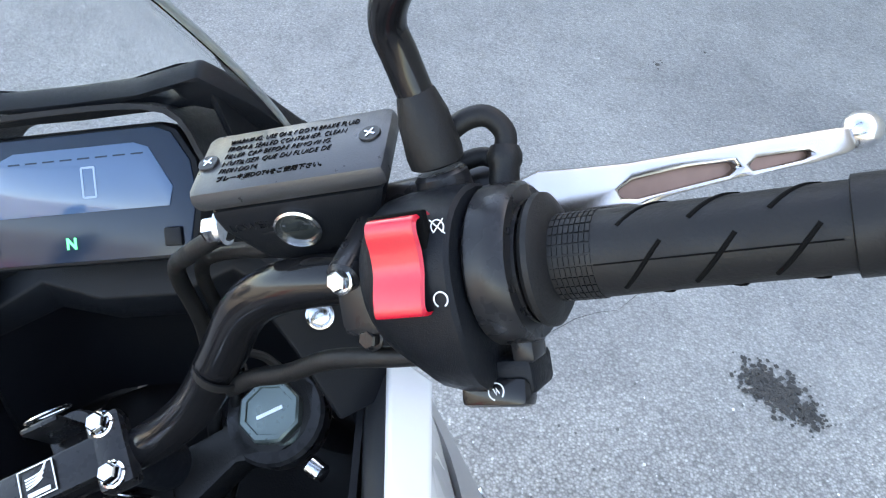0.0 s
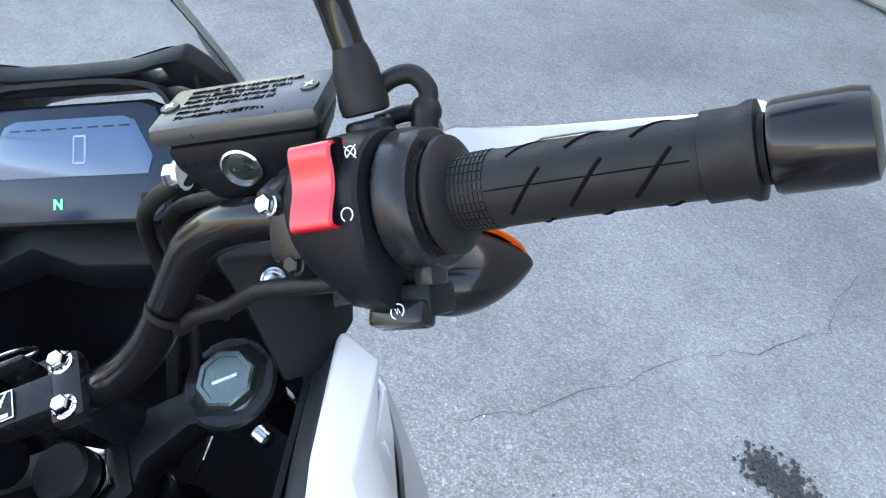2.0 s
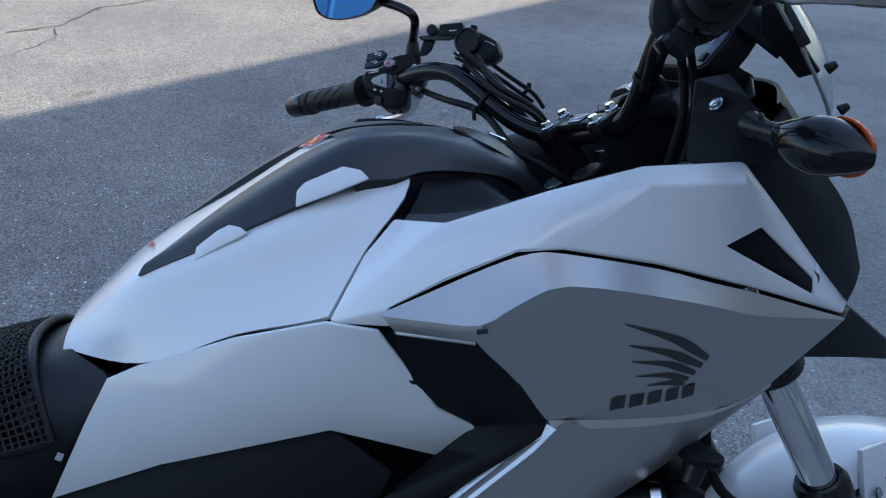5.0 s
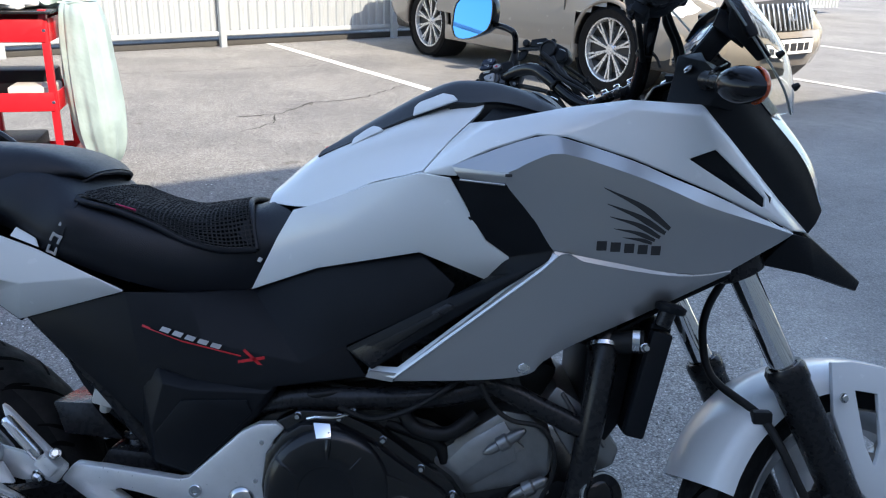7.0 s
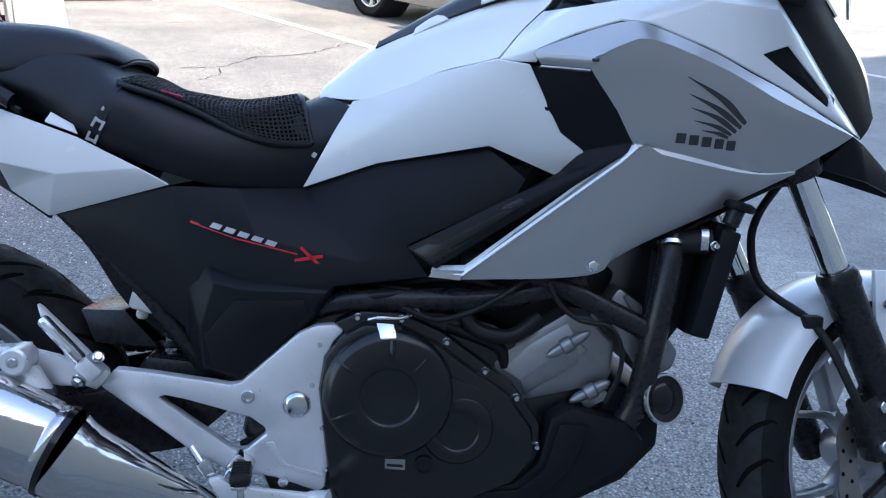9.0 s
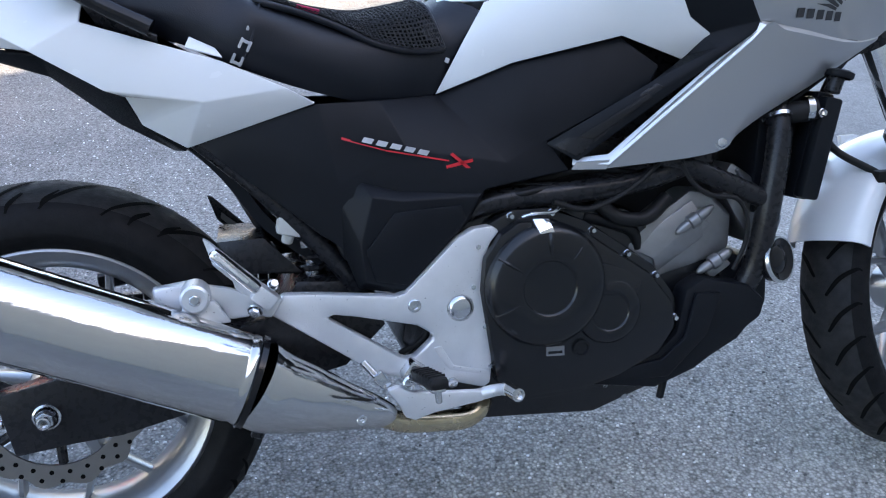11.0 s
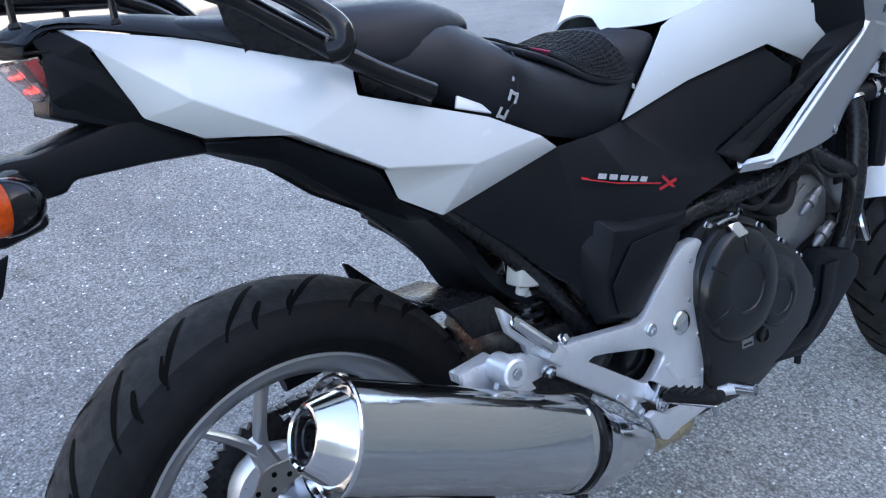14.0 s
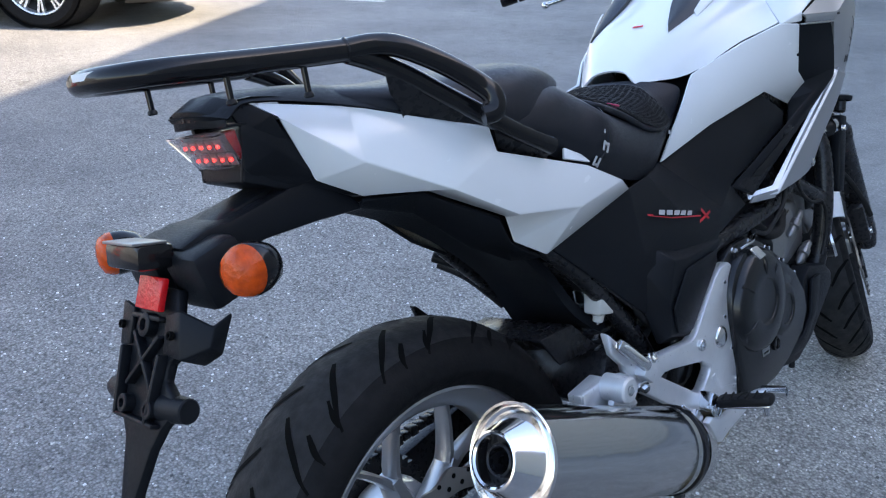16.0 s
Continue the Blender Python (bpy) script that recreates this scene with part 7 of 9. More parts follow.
# black sheets added so that the hollow under the steering head stays dark
both("cavity_sheet", lambda: grid([[(1.00, -0.002, 0.872), (1.10, -0.002, 0.850), (1.20, -0.002, 0.845), (1.33, -0.002, 0.87)], [(1.02, -0.100, 0.862), (1.10, -0.095, 0.842), (1.20, -0.090, 0.845), (1.29, -0.080, 0.87)], [(1.03, -0.140, 0.895), (1.10, -0.135, 0.872), (1.20, -0.125, 0.875), (1.26, -0.105, 0.885)]], 3, 3, 0.004), RUBBER, label="black sheet added to darken the hollow below the steering head")
# front indicators
def front_blinker(s, o, dx, dz):
    keep = set(bpy.data.meshes)
    st = part("indicator", tube(([(1.182, 0.124, 1.020)] if s > 0 else []) + [(1.205, s * 0.152 + o, 1.022), (1.209, s * 0.170 + o, 1.019), (1.216, s * 0.186 + o, 1.016)], ([0.016] if s > 0 else []) + [0.0135, 0.0092, 0.0105], 16, 4), SATIN, bike, "black front indicator with an amber lens")
    secs = [(0.178, 1.212, 1.018, 0.007, 0.007), (0.188, 1.217, 1.016, 0.012, 0.0125), (0.203, 1.225, 1.012, 0.0235, 0.0210), (0.220, 1.232, 1.010, 0.0290, 0.0250), (0.238, 1.238, 1.008, 0.0265, 0.0205), (0.252, 1.246, 1.0055, 0.019, 0.0135), (0.260, 1.251, 1.004, 0.009, 0.007), (0.263, 1.252, 1.0035, 0.002, 0.0015)]
    loops = [[V(min(cx + rx * math.cos(a), 1.249), s * y + o, cz + rz * math.sin(a)) for a in [2 * math.pi * k / 24 for k in range(25)]] for y, cx, cz, rx, rz in secs]
    part("housing", grid(loops, 1, 3), GLOSS, st)
    m = Matrix.Translation((1.249, s * 0.2245 + o, 1.009)) @ Matrix.Rotation(radians(90), 4, "Y")
    part("lens", lathe([(0.0, 0.014), (0.55, 0.012), (0.86, 0.007), (1.0, 0.001), (1.0, -0.001), (0.9, -0.001)], m @ Matrix.Rotation(s * -0.12, 4, "Z") @ Matrix.Diagonal((0.0245, 0.036, 1, 1)), 36), AMBER, st, "amber lens")
    sock((1.207, s * 0.165 + o, 1.0285), (-0.7, s * -0.2, 0.6), 0.0055, 0.003, st, SATIN)
    for me in set(bpy.data.meshes) - keep:
        me.transform(Matrix.Translation((dx, 0, dz)))


front_blinker(-1, 0.0, -0.010, 0.003)
front_blinker(1, 0.004, 0.010, 0.008)

EDGE = material("frosted_screen_edge", (0.40, 0.44, 0.44), 0.25, trans=0.35, vary=0.3, vary_scale=60)
# windscreen on its black bracket
edge = [(1.356, -0.040, 0.990), (1.330, -0.075, 1.024), (1.288, -0.100, 1.072), (1.228, -0.114, 1.145), (1.146, -0.126, 1.232), (1.075, -0.132, 1.30)]
rows = []
for k, (x, y, z) in enumerate(edge):
    bulge = 0.012 + 0.045 * min(1, k / 2)
    rows.append([(x, y, z), (x + bulge * 0.75, y * 0.55, z + bulge * 0.30), (x + bulge, 0, z + bulge * 0.4), (x + bulge * 0.75, -y * 0.55, z + bulge * 0.30), (x, -y, z)])
ws = part("windscreen", grid(rows, 4, 4, 0.003), CLEAR, bike, "clear plastic windscreen")
ws.visible_shadow = False
for s in (-1, 1):
    part("edge_trim", tube([(x - 0.001, s * -y, z) for x, y, z in edge], 0.0018, 8, 4), EDGE, ws, "frosted screen edge")
    for p in ((1.312, s * 0.088, 1.068), (1.345, s * 0.068, 1.025)):
        part("screen_bolt", rod(p, (p[0] + 0.008, p[1] * 1.06, p[2] + 0.006), 0.006, 0.004, 14), RUBBER, ws)
bo = [(0.0, 0.010), (0.040, 0.011), (0.078, 0.019), (0.098, -0.008), (0.118, -0.050), (0.098, -0.050), (0.084, -0.014), (0.066, -0.004), (0.0, -0.006)]
br = part("screen_bracket", prism(bo + [(-a, b) for a, b in bo[-2:0:-1]], 0, 0.014, 0.003, holes=([(0.034, 0.006), (0.060, 0.012), (0.062, 0.004), (0.050, 0.000)], [(-0.034, 0.006), (-0.060, 0.012), (-0.062, 0.004), (-0.050, 0.000)]), m=plane_of((1.245, 0, 1.136), (0, -1, 0), (-0.35, 0, 0.93)) @ RX), BLACK, bike, "black windscreen bracket")
for q in (-1, 1):
    part("bracket_arm", shell({"a": (1.243, q * 0.080, 1.150), "b": (1.262, q * 0.100, 1.112), "c": (1.300, q * 0.098, 1.066), "d": (1.285, q * 0.085, 1.060), "e": (1.240, q * 0.085, 1.105)}, ["a b c d e"], 0.008, 0.002), BLACK, br)

# left bar: grip, switches, mirror
GL = frame_of((0.897, 0.266, 1.0435), (0.80, 0.405, 1.0155))
gl = part("grip", lathe([(0.010, 0.0), (0.0205, 0.0), (0.0205, 0.004), (0.0155, 0.008), (0.0150, 0.030), (0.0146, 0.08), (0.0144, 0.112), (0.0165, 0.114), (0.0165, 0.125), (0.010, 0.126)], GL, 32), RUBBER, bar, "black rubber left grip")
for j in range(6):
    a0 = 2 * math.pi * j / 6
    for h0 in (0.036, 0.058, 0.080):
        part("groove", tube([GL @ V(0.0148 * math.cos(a0 + sft), 0.0148 * math.sin(a0 + sft), h) for h, sft in ((h0, 0.36), (h0 + 0.007, 0.0), (h0 + 0.014, -0.36))], 0.0008, 6, 3), GROOVE, gl)
part("bar_end", lathe([(0.0, 0.128), (0.0155, 0.129), (0.0160, 0.131), (0.0160, 0.158), (0.0140, 0.163), (0.0, 0.164)], GL, 32), GLOSS, bar, "black bar end weight")
LM = frame_of((0.926, 0.226, 1.054), (0.80, 0.405, 1.0155), (-0.6, -0.3, 0.75))
SW = plane_of((0.9105, 0.207, 1.0565), (0.904, -0.346, -0.251), (0.317, 0.149, 0.9365))


def sw(x, y, n=0.0):
    """A place on the left switch block: millimetres to the right of, above and out from the horn key."""
    return SW @ V(x * 0.001, y * 0.001, n * 0.001)


def plate_on(pts, n0, n1, edge):
    return prism([(a * 0.001, b * 0.001) for a, b in pts], -n1 * 0.001, -n0 * 0.001, edge, m=SW @ RX)


left = part("switch_housing", plate_on([(-25, 10), (-17, 12), (0, 24), (4, 36), (20, 42), (28, 41), (33, 34), (33, -2), (37, -18), (31, -26), (9, -31), (6, -27), (3, -16), (-17, -15), (-27, -2)], -44, -3, 0.006), BLACK, bike, "black switch housing with grey and blue keys")
part("switch_crown", grid([[sw(0, 26, -2), sw(10, 36, -3), sw(24, 42, -4), sw(31, 38, -5), sw(33, 30, -6)], [sw(-2, 26, -20), sw(10, 39, -22), sw(25, 46, -24), sw(33, 41, -24), sw(36, 30, -24)]], 3, 4, 0.004), SATIN, left)
rocker = part("beam_key", plate_on([(-26, 29), (-8, 39), (-2, 36), (-5, 27), (-26, 19.5)], -8, 3, 0.0015), BLUEKEY, left, "dark blue headlamp rocker")
part("beam_key", plate_on([(-26, 18.5), (-5, 26), (-6, 20), (-11, 16.5), (-26, 11)], -8, 1.5, 0.0015), BLUEKEY, left, "dark blue headlamp rocker")
for cx, cy, h in ((-11, 32, 3.2), (-14, 22, 1.7)):
    part("lamp_mark", prism([((cx + 2.2 * math.cos(a)) * 0.001, (cy + 2.2 * math.sin(a)) * 0.001) for a in [k * 0.52 for k in range(12)]], -(h + 0.2) * 0.001, -(h - 0.2) * 0.001, holes=([((cx + 1.5 * math.cos(a)) * 0.001, (cy + 1.5 * math.sin(a)) * 0.001) for a in [k * 0.52 for k in range(12)]],), m=SW @ RX), PRINT, left)
    for k in (-1, 0, 1):
        part("lamp_mark", plate_on([(cx - 6, cy + k * 1.4 - 0.7), (cx - 3, cy + k * 1.4), (cx - 3, cy + k * 1.4 + 0.5), (cx - 6, cy + k * 1.4 - 0.2)], h - 0.2, h + 0.2, 0), PRINT, left)
part("mark", plate_on([(-19, 9.6), (-8, 14.2), (-8, 15.2), (-19, 10.6)], -3.2, -2.6, 0), PRINT, left)
part("mark", plate_on([(-19, 7.2), (-8, 11.8), (-8, 12.8), (-19, 8.2)], -3.2, -2.6, 0), PRINT, left)
hz = part("hazard_key", plate_on([(-3.5, 25), (2.5, 29.5), (10, 28.8), (10.5, 24.5), (6, 20), (-1.5, 19)], -4, 4, 0.0015), KEYGREY, left, "grey hazard key")
part("hazard_bezel", plate_on([(-5.5, 25), (2, 31.8), (12, 31), (14, 23), (7, 16.8), (-3, 16.5)], -4, -1, 0.001), SATIN, left)
part("triangle", plate_on([(-0.2, 21.4), (6.2, 22.6), (2.8, 27.2)], 3.8, 4.3, 0), REDPRINT, hz)
hk = part("horn_key", plate_on([(-13, -1.5), (-11, 2.5), (-1, 9.8), (4, 11.6), (9.5, -5.8), (-8.5, -5.2)], -4, 4.5, 0.002), KEYGREY, left, "grey horn key")
part("horn_flank", plate_on([(4.4, 11.6), (10, 11.6), (15.5, 4), (13.5, -5.8), (9.9, -5.8)], -4, 1.0, 0.0015), SLATE, left)
for a, b in (((-1.4, 1.6), (2.2, 2.6)), ((0.2, -1.6), (1.2, 1.9)), ((-1.6, -1.4), (2.6, -0.6))):
    part("horn_mark", plate_on([a, (b[0], a[1]), b, (a[0], b[1])], 4.3, 4.8, 0), DARKPRINT, hk)
part("side_plate", plate_on([(11, 12.5), (25, 14.8), (27.5, -1.5), (16.5, -3.6), (16.5, 4)], -4, -1.2, 0.001), SLATE, left)
part("ledge", tube([sw(-12, -6.4, -1.5), sw(2, -7.4, -1.2), sw(18, -6.6, -2), sw(31, -1.5, -3)], 0.0011, 8, 4), SATIN, left)
for cx in (-6.4, 1.7):
    part("arrow_mark", plate_on([(cx - 2.2, -10.4), (cx, -8.6), (cx, -9.6), (cx + 2, -9.6), (cx + 2, -11.2), (cx, -11.2), (cx, -12.2)], -3.1, -2.5, 0), PRINT, left)
part("turn_key", plate_on([(-4.5, -17), (4, -17), (8, -28), (-2.5, -28)], -12, 1, 0.0015), SATIN, left)
for cx, cy in ((22, -30), (30.5, -27)):
    part("housing_screw", rod(sw(cx, cy, -10), sw(cx + 0.6, cy - 3.2, -9), 0.0032, 0.0030, 14), SATIN, left)
clamp_l = part("clutch_clamp", plate_on([(32, 31), (38, 35), (47, 37), (52, 31), (50, -6), (40, -4), (33, 4)], -30, -2, 0.005), SATIN, left)
part("clamp_boss", rod(sw(35.5, 27, -8), sw(34.5, 27.5, 1), 0.0062, 0.0058, 20), SATIN, clamp_l)
part("clamp_bolt", rod(sw(34.5, 27.5, 0), sw(33.8, 28, 4), 0.0038, 0.0032, 16), CHROME, clamp_l)
part("clamp_boss", rod(sw(45.5, 2.2, -8), sw(45.5, 2.2, 0), 0.0058, 0.0055, 20), SATIN, clamp_l)
part("clamp_bolt", rod(sw(45.5, 2.2, -1), sw(45.2, 2.6, 3), 0.0034, 0.0030, 6), CAST, clamp_l)
part("clutch_lever", tube([(0.950, 0.236, 1.046), (0.962, 0.265, 1.026), (0.952, 0.320, 1.004), (0.929, 0.370, 0.994)], [0.007, 0.0065, 0.0055, 0.005], 12, 5), POLISHED, bike, "polished clutch lever")
bm = bmesh.new()
bmesh.ops.create_uvsphere(bm, u_segments=16, v_segments=10, radius=0.0085)
bm.transform(Matrix.Translation((0.927, 0.374, 0.993)))
part("lever_ball", bm, POLISHED, bike)
ml = part("mirror_stem", tube([sw(27, 40, -16), sw(22, 60, -14), (0.950, 0.182, 1.130), (0.938, 0.188, 1.142), (0.915, 0.208, 1.152), (0.898, 0.222, 1.158)], 0.0055, 14, 6), GLOSS, bike, "black mirror stem")
part("mirror_boot", lathe([(0.0098, 0.0), (0.0104, 0.006), (0.0088, 0.018), (0.0072, 0.026), (0.0066, 0.028), (0.0045, 0.028)], frame_of(sw(29, 33, -16), sw(22, 60, -14)), 20), RUBBER, ml)
mirror((0.872, 0.240, 1.172), (-0.76, -0.55, 0.34), (0, 0, 1), ml)

# device holder on the left bar
HF = plane_of((1.005, 0.1448, 1.1035), (0.825, -0.5238, -0.2122), (0.3548, 0.036, 0.9342))


def hf(x, y, n=0.0):
    """A place on the device holder: millimetres to the right of, above and out from its round socket."""
    return HF @ V(x * 0.001, y * 0.001, n * 0.001)


def plate_hf(pts, n0, n1, edge):
    return prism([(a * 0.001, b * 0.001) for a, b in pts], -n1 * 0.001, -n0 * 0.001, edge, m=HF @ RX)


hold = part("device_holder", plate_hf([(-4, 16), (14, 13), (33, 8), (41, -5), (40, -11), (34, -19), (14, -22.5), (-2, -20), (-12, -10), (-14, 6)], -26, -4, 0.003), BLACK, bike, "black clamp for a phone on the handlebar")
part("round_socket", lathe([(0, 0.0005), (0.0118, 0.0005), (0.0122, 0.0022), (0.0130, 0.0026), (0.0150, 0.0018), (0.0160, -0.001), (0.0160, -0.014)], HF, 36), RUBBER, hold)
part("holder_tab", plate_hf([(-3, 14), (-2, 20.5), (4.5, 20.5), (5, 14)], -14, -5, 0.001), BLACK, hold)
part("holder_cover", plate_hf([(20, 3), (35.5, 1), (37.5, -6.5), (33, -16), (18.5, -18)], -6, -1.5, 0.0015), BLACK, hold)
part("holder_line", tube([hf(20, 4.5, -3.6), hf(26, 4.2, -3.4), hf(33, 2, -3.4)], 0.0006, 6, 3), GREYPRINT, hold)
part("holder_foot", plate_hf([(-12, -19), (8, -22), (9, -26), (2, -25), (-12, -22.5)], -18, -6, 0.001), BLACK, hold)
part("holder_nub", plate_hf([(-14, -14.5), (-10, -15.5), (-5, -18), (-6, -20), (-13, -18)], -8, -2, 0.0008), BLACK, hold)
part("holder_arm", rod(hf(6, -20, -12), hf(0, -48, -14), 0.0066, 0.0062, 16), BLACK, hold)
part("holder_clip", rod(hf(0, -44, -14), hf(-2, -53, -15), 0.0082, 0.0080, 16), RUBBER, hold)
part("holder_plate", plate_hf([(-66, -5), (-62, -8.5), (-28, -1.5), (-12, 6), (-14, 11), (-46, 2)], -20, -12, 0.001), SATIN, hold)
part("holder_leg", plate_hf([(-60, -7), (-46, -5), (-48, -18), (-53, -24), (-62, -27)], -22, -17, 0.001), BLACK, hold)
part("holder_box", plate_hf([(-42, 13.5), (-15, 21.5), (-10, 13), (-12, 5), (-40, 1)], -20, -9, 0.0015), BLACK, hold)
part("holder_line", plate_hf([(-28, 8), (-19, 10.4), (-19, 11.4), (-28, 9)], -9.2, -8.6, 0), PRINT, hold)
part("holder_knob", lathe([(0.0, 0.004), (0.0014, 0.004), (0.0016, 0.003), (0.0050, 0.003), (0.0066, 0.0015), (0.0066, -0.012)], HF @ Matrix.Translation((-0.050, 0.0055, -0.010)), 24), RUBBER, hold)
ribs = [hf(34, -19, -14), hf(60, -29, -16), hf(88, -40, -20), hf(103, -53, -28)]
for o in (0, 1):
    fine = [p + V(0, 0, -0.010 * o) for p in cat([V(*p) for p in ribs[: 4 - o]], 26)]
    part("corrugated_lead", tube(fine, [0.0030 if k % 2 else 0.0022 for k in range(len(fine))], 10, 1), RUBBER, bike)
part("cable_tie", lathe([(0.0052, -0.002), (0.0064, -0.002), (0.0064, 0.002), (0.0052, 0.002)], frame_of(hf(80, -39, -18), hf(84, -41, -19)), 16), RUBBER, bike)
part("tie_head", box((0.005, 0.004, 0.007), Matrix.Translation(hf(82, -33, -16)), 0.001), RUBBER, bike)
for a, b in (((0.002, -0.006), 0), ((0.012, 0.004), 1), ((-0.006, 0.010), 2)):
    part("cable", tube([(0.998 + a[0], 0.118, 1.082 + a[1]), (1.025, 0.085 + 0.01 * b, 1.052 + a[1]), (1.060 + a[0], 0.066 + 0.012 * b, 1.022), (1.095, 0.080, 0.985 - 0.01 * b), (1.135, 0.055, 0.92)], 0.0032 + 0.0008 * b, 10, 6), RUBBER, bike)
part("cable", tube([LM @ V(-0.024, 0.01, -0.02), (0.975, 0.150, 1.038), (1.015, 0.110, 1.022), (1.040, 0.072, 0.985), (1.075, 0.04, 0.962), (1.12, 0.03, 0.93)], 0.0042, 10, 6), RUBBER, bike)
part("cable_tie", lathe([(0.0112, -0.002), (0.0122, -0.002), (0.0122, 0.002), (0.0112, 0.002)], frame_of((1.018, 0.106, 1.037), (1.032, 0.090, 1.022)), 20), RUBBER, bike)
part("cable_tie", box((0.004, 0.010, 0.016), Matrix.Translation((1.004, 0.110, 1.022)), 0.002), RUBBER, bike)
# right hand cables and the switch lead
part("cable", tube([RM @ V(0.044, 0.0, -0.032), (1.150, -0.088, 1.112), (1.172, -0.062, 1.082), (1.180, -0.055, 1.030), (1.172, -0.04, 0.97), (1.165, -0.02, 0.90)], 0.0045, 12, 6), RUBBER, bike, "black brake hose")
part("cable", tube([(1.135, -0.150, 1.122), (1.158, -0.100, 1.105), (1.180, -0.070, 1.075), (1.188, -0.062, 1.02), (1.178, -0.05, 0.96)], 0.0038, 12, 6), RUBBER, bike)
part("switch_lead", tube([at(-0.072, -0.030, 0.010), at(-0.086, -0.030, 0.010), (1.098, -0.160, 1.094), (1.106, -0.135, 1.078), (1.113, -0.114, 1.068), (1.118, -0.098, 1.056)], 0.0042, 12, 6), RUBBER, bike)
part("cable_tie", lathe([(0.0112, -0.002), (0.0124, -0.002), (0.0124, 0.002), (0.0112, 0.002)], frame_of((1.1205, -0.095, 1.066), (1.123, -0.105, 1.084)), 20), RUBBER, bike)
part("cable_tail", tube([(1.128, -0.100, 1.070), (1.136, -0.108, 1.058), (1.140, -0.112, 1.045)], 0.0022, 8, 4), RUBBER, bike)
# ---- tail ----
lens = {"a": (-0.2000, 0.052, 0.8995), "m": (-0.2060, 0.0, 0.9010), "b": (-0.2000, -0.052, 0.8995), "c": (-0.1745, -0.040, 0.8600), "n": (-0.1780, 0.0, 0.8585), "d": (-0.1745, 0.040, 0.8600), "s": (-0.1725, -0.0505, 0.9020), "t": (-0.1640, -0.0470, 0.8800), "u": (-0.1660, -0.0405, 0.8620), "v": (-0.1725, 0.0505, 0.9020), "w": (-0.1640, 0.0470, 0.8800), "x": (-0.1660, 0.0405, 0.8620)}
lamp = part("tail_lamp", shell(lens, ["a m n d", "m b c n", "b s t u c", "a d x w v", "a v s b m", "d n c u x"], 0.0022, 0.0012), SMOKE, bike, "clear tail lamp lit red inside")
part("lamp_base", shell({"a": (-0.186, 0.046, 0.8985), "b": (-0.186, -0.046, 0.8985), "c": (-0.163, -0.036, 0.8620), "d": (-0.163, 0.036, 0.8620)}, ["a b c d"], 0.004, 0.001), REFLECTOR, lamp)
both("lamp_side", lambda: shell({"a": (-0.186, -0.0470, 0.8985), "b": (-0.1735, -0.0470, 0.9000), "c": (-0.1670, -0.0425, 0.8780), "d": (-0.1660, -0.0370, 0.8640)}, ["a b c d"], 0.002, 0.0005), REDLENS, lamp)
for r in range(2):
    for k in range(5):
        q = V(-0.1875 + r * 0.0095, 0.034 - k * 0.0165 - r * 0.004, 0.8865 - r * 0.0155)
        cup = frame_of(q, q + V(-1, 0, -0.35))
        part("reflector_cup", box((0.014, 0.013, 0.002), cup @ Matrix.Translation((0, 0, -0.002)), 0.0008), CUPGREY, lamp)
        bm = bmesh.new()
        bmesh.ops.create_uvsphere(bm, u_segments=10, v_segments=6, radius=0.0021)
        bm.transform(cup)
        part("diode", bm, REDLED, lamp)
hood_half = [[(-0.176, 0.0, 0.938), (-0.174, 0.028, 0.936), (-0.158, 0.048, 0.924)], [(-0.203, 0.0, 0.926), (-0.199, 0.028, 0.924), (-0.183, 0.052, 0.912)], [(-0.199, 0.0, 0.9075), (-0.197, 0.028, 0.9065), (-0.186, 0.053, 0.9045)], [(-0.176, 0.0, 0.906), (-0.172, 0.028, 0.905), (-0.160, 0.052, 0.903)]]
part("lamp_hood", soften(grid([r[::-1] + [(x, -y, z) for x, y, z in r[1:]] for r in hood_half], 2, 1, 0.003), 0.0015, 2, 25), BLACK, bike)
for k in range(5):
    part("mark", box((0.001, 0.0055, 0.006), Matrix.Translation((-0.2015 + abs(k - 2) * 0.0012, -0.018 + k * 0.009, 0.9175))), SATIN, bike)
both("tail_cheek", lambda: shell({"a": (-0.158, -0.049, 0.924), "b": (-0.109, -0.056, 0.884), "c": (-0.091, -0.054, 0.836), "d": (-0.100, -0.048, 0.829), "e": (-0.154, -0.042, 0.842), "f": (-0.172, -0.048, 0.858), "g": (-0.170, -0.052, 0.898), "m": (-0.135, -0.058, 0.872)}, ["a b m g", "b c m", "c d e m", "e f m", "f g m"], 0.005, 0.002), BLACK)
# number plate carrier: an arm, a head block, and a hanging ribbed blade
arm = part("plate_carrier", prism([(-0.100, 0.832), (-0.040, 0.800), (-0.020, 0.779), (-0.090, 0.782), (-0.168, 0.781), (-0.176, 0.770), (-0.235, 0.765), (-0.262, 0.800), (-0.225, 0.812), (-0.200, 0.812)], -0.046, 0.046, 0.006), BLACK, bike, "black plastic number plate carrier with no plate")
part("arm_crest", prism([(-0.105, 0.838), (-0.190, 0.818), (-0.215, 0.806), (-0.120, 0.806)], -0.026, 0.026, 0.008), BLACK, arm)
down = V(-0.105, 0, -0.225).normalized()
PM = Matrix((V(0, -1, 0), -down, V(0, -1, 0).cross(-down))).transposed().to_4x4()
PM.translation = V(-0.252, 0.0, 0.785)
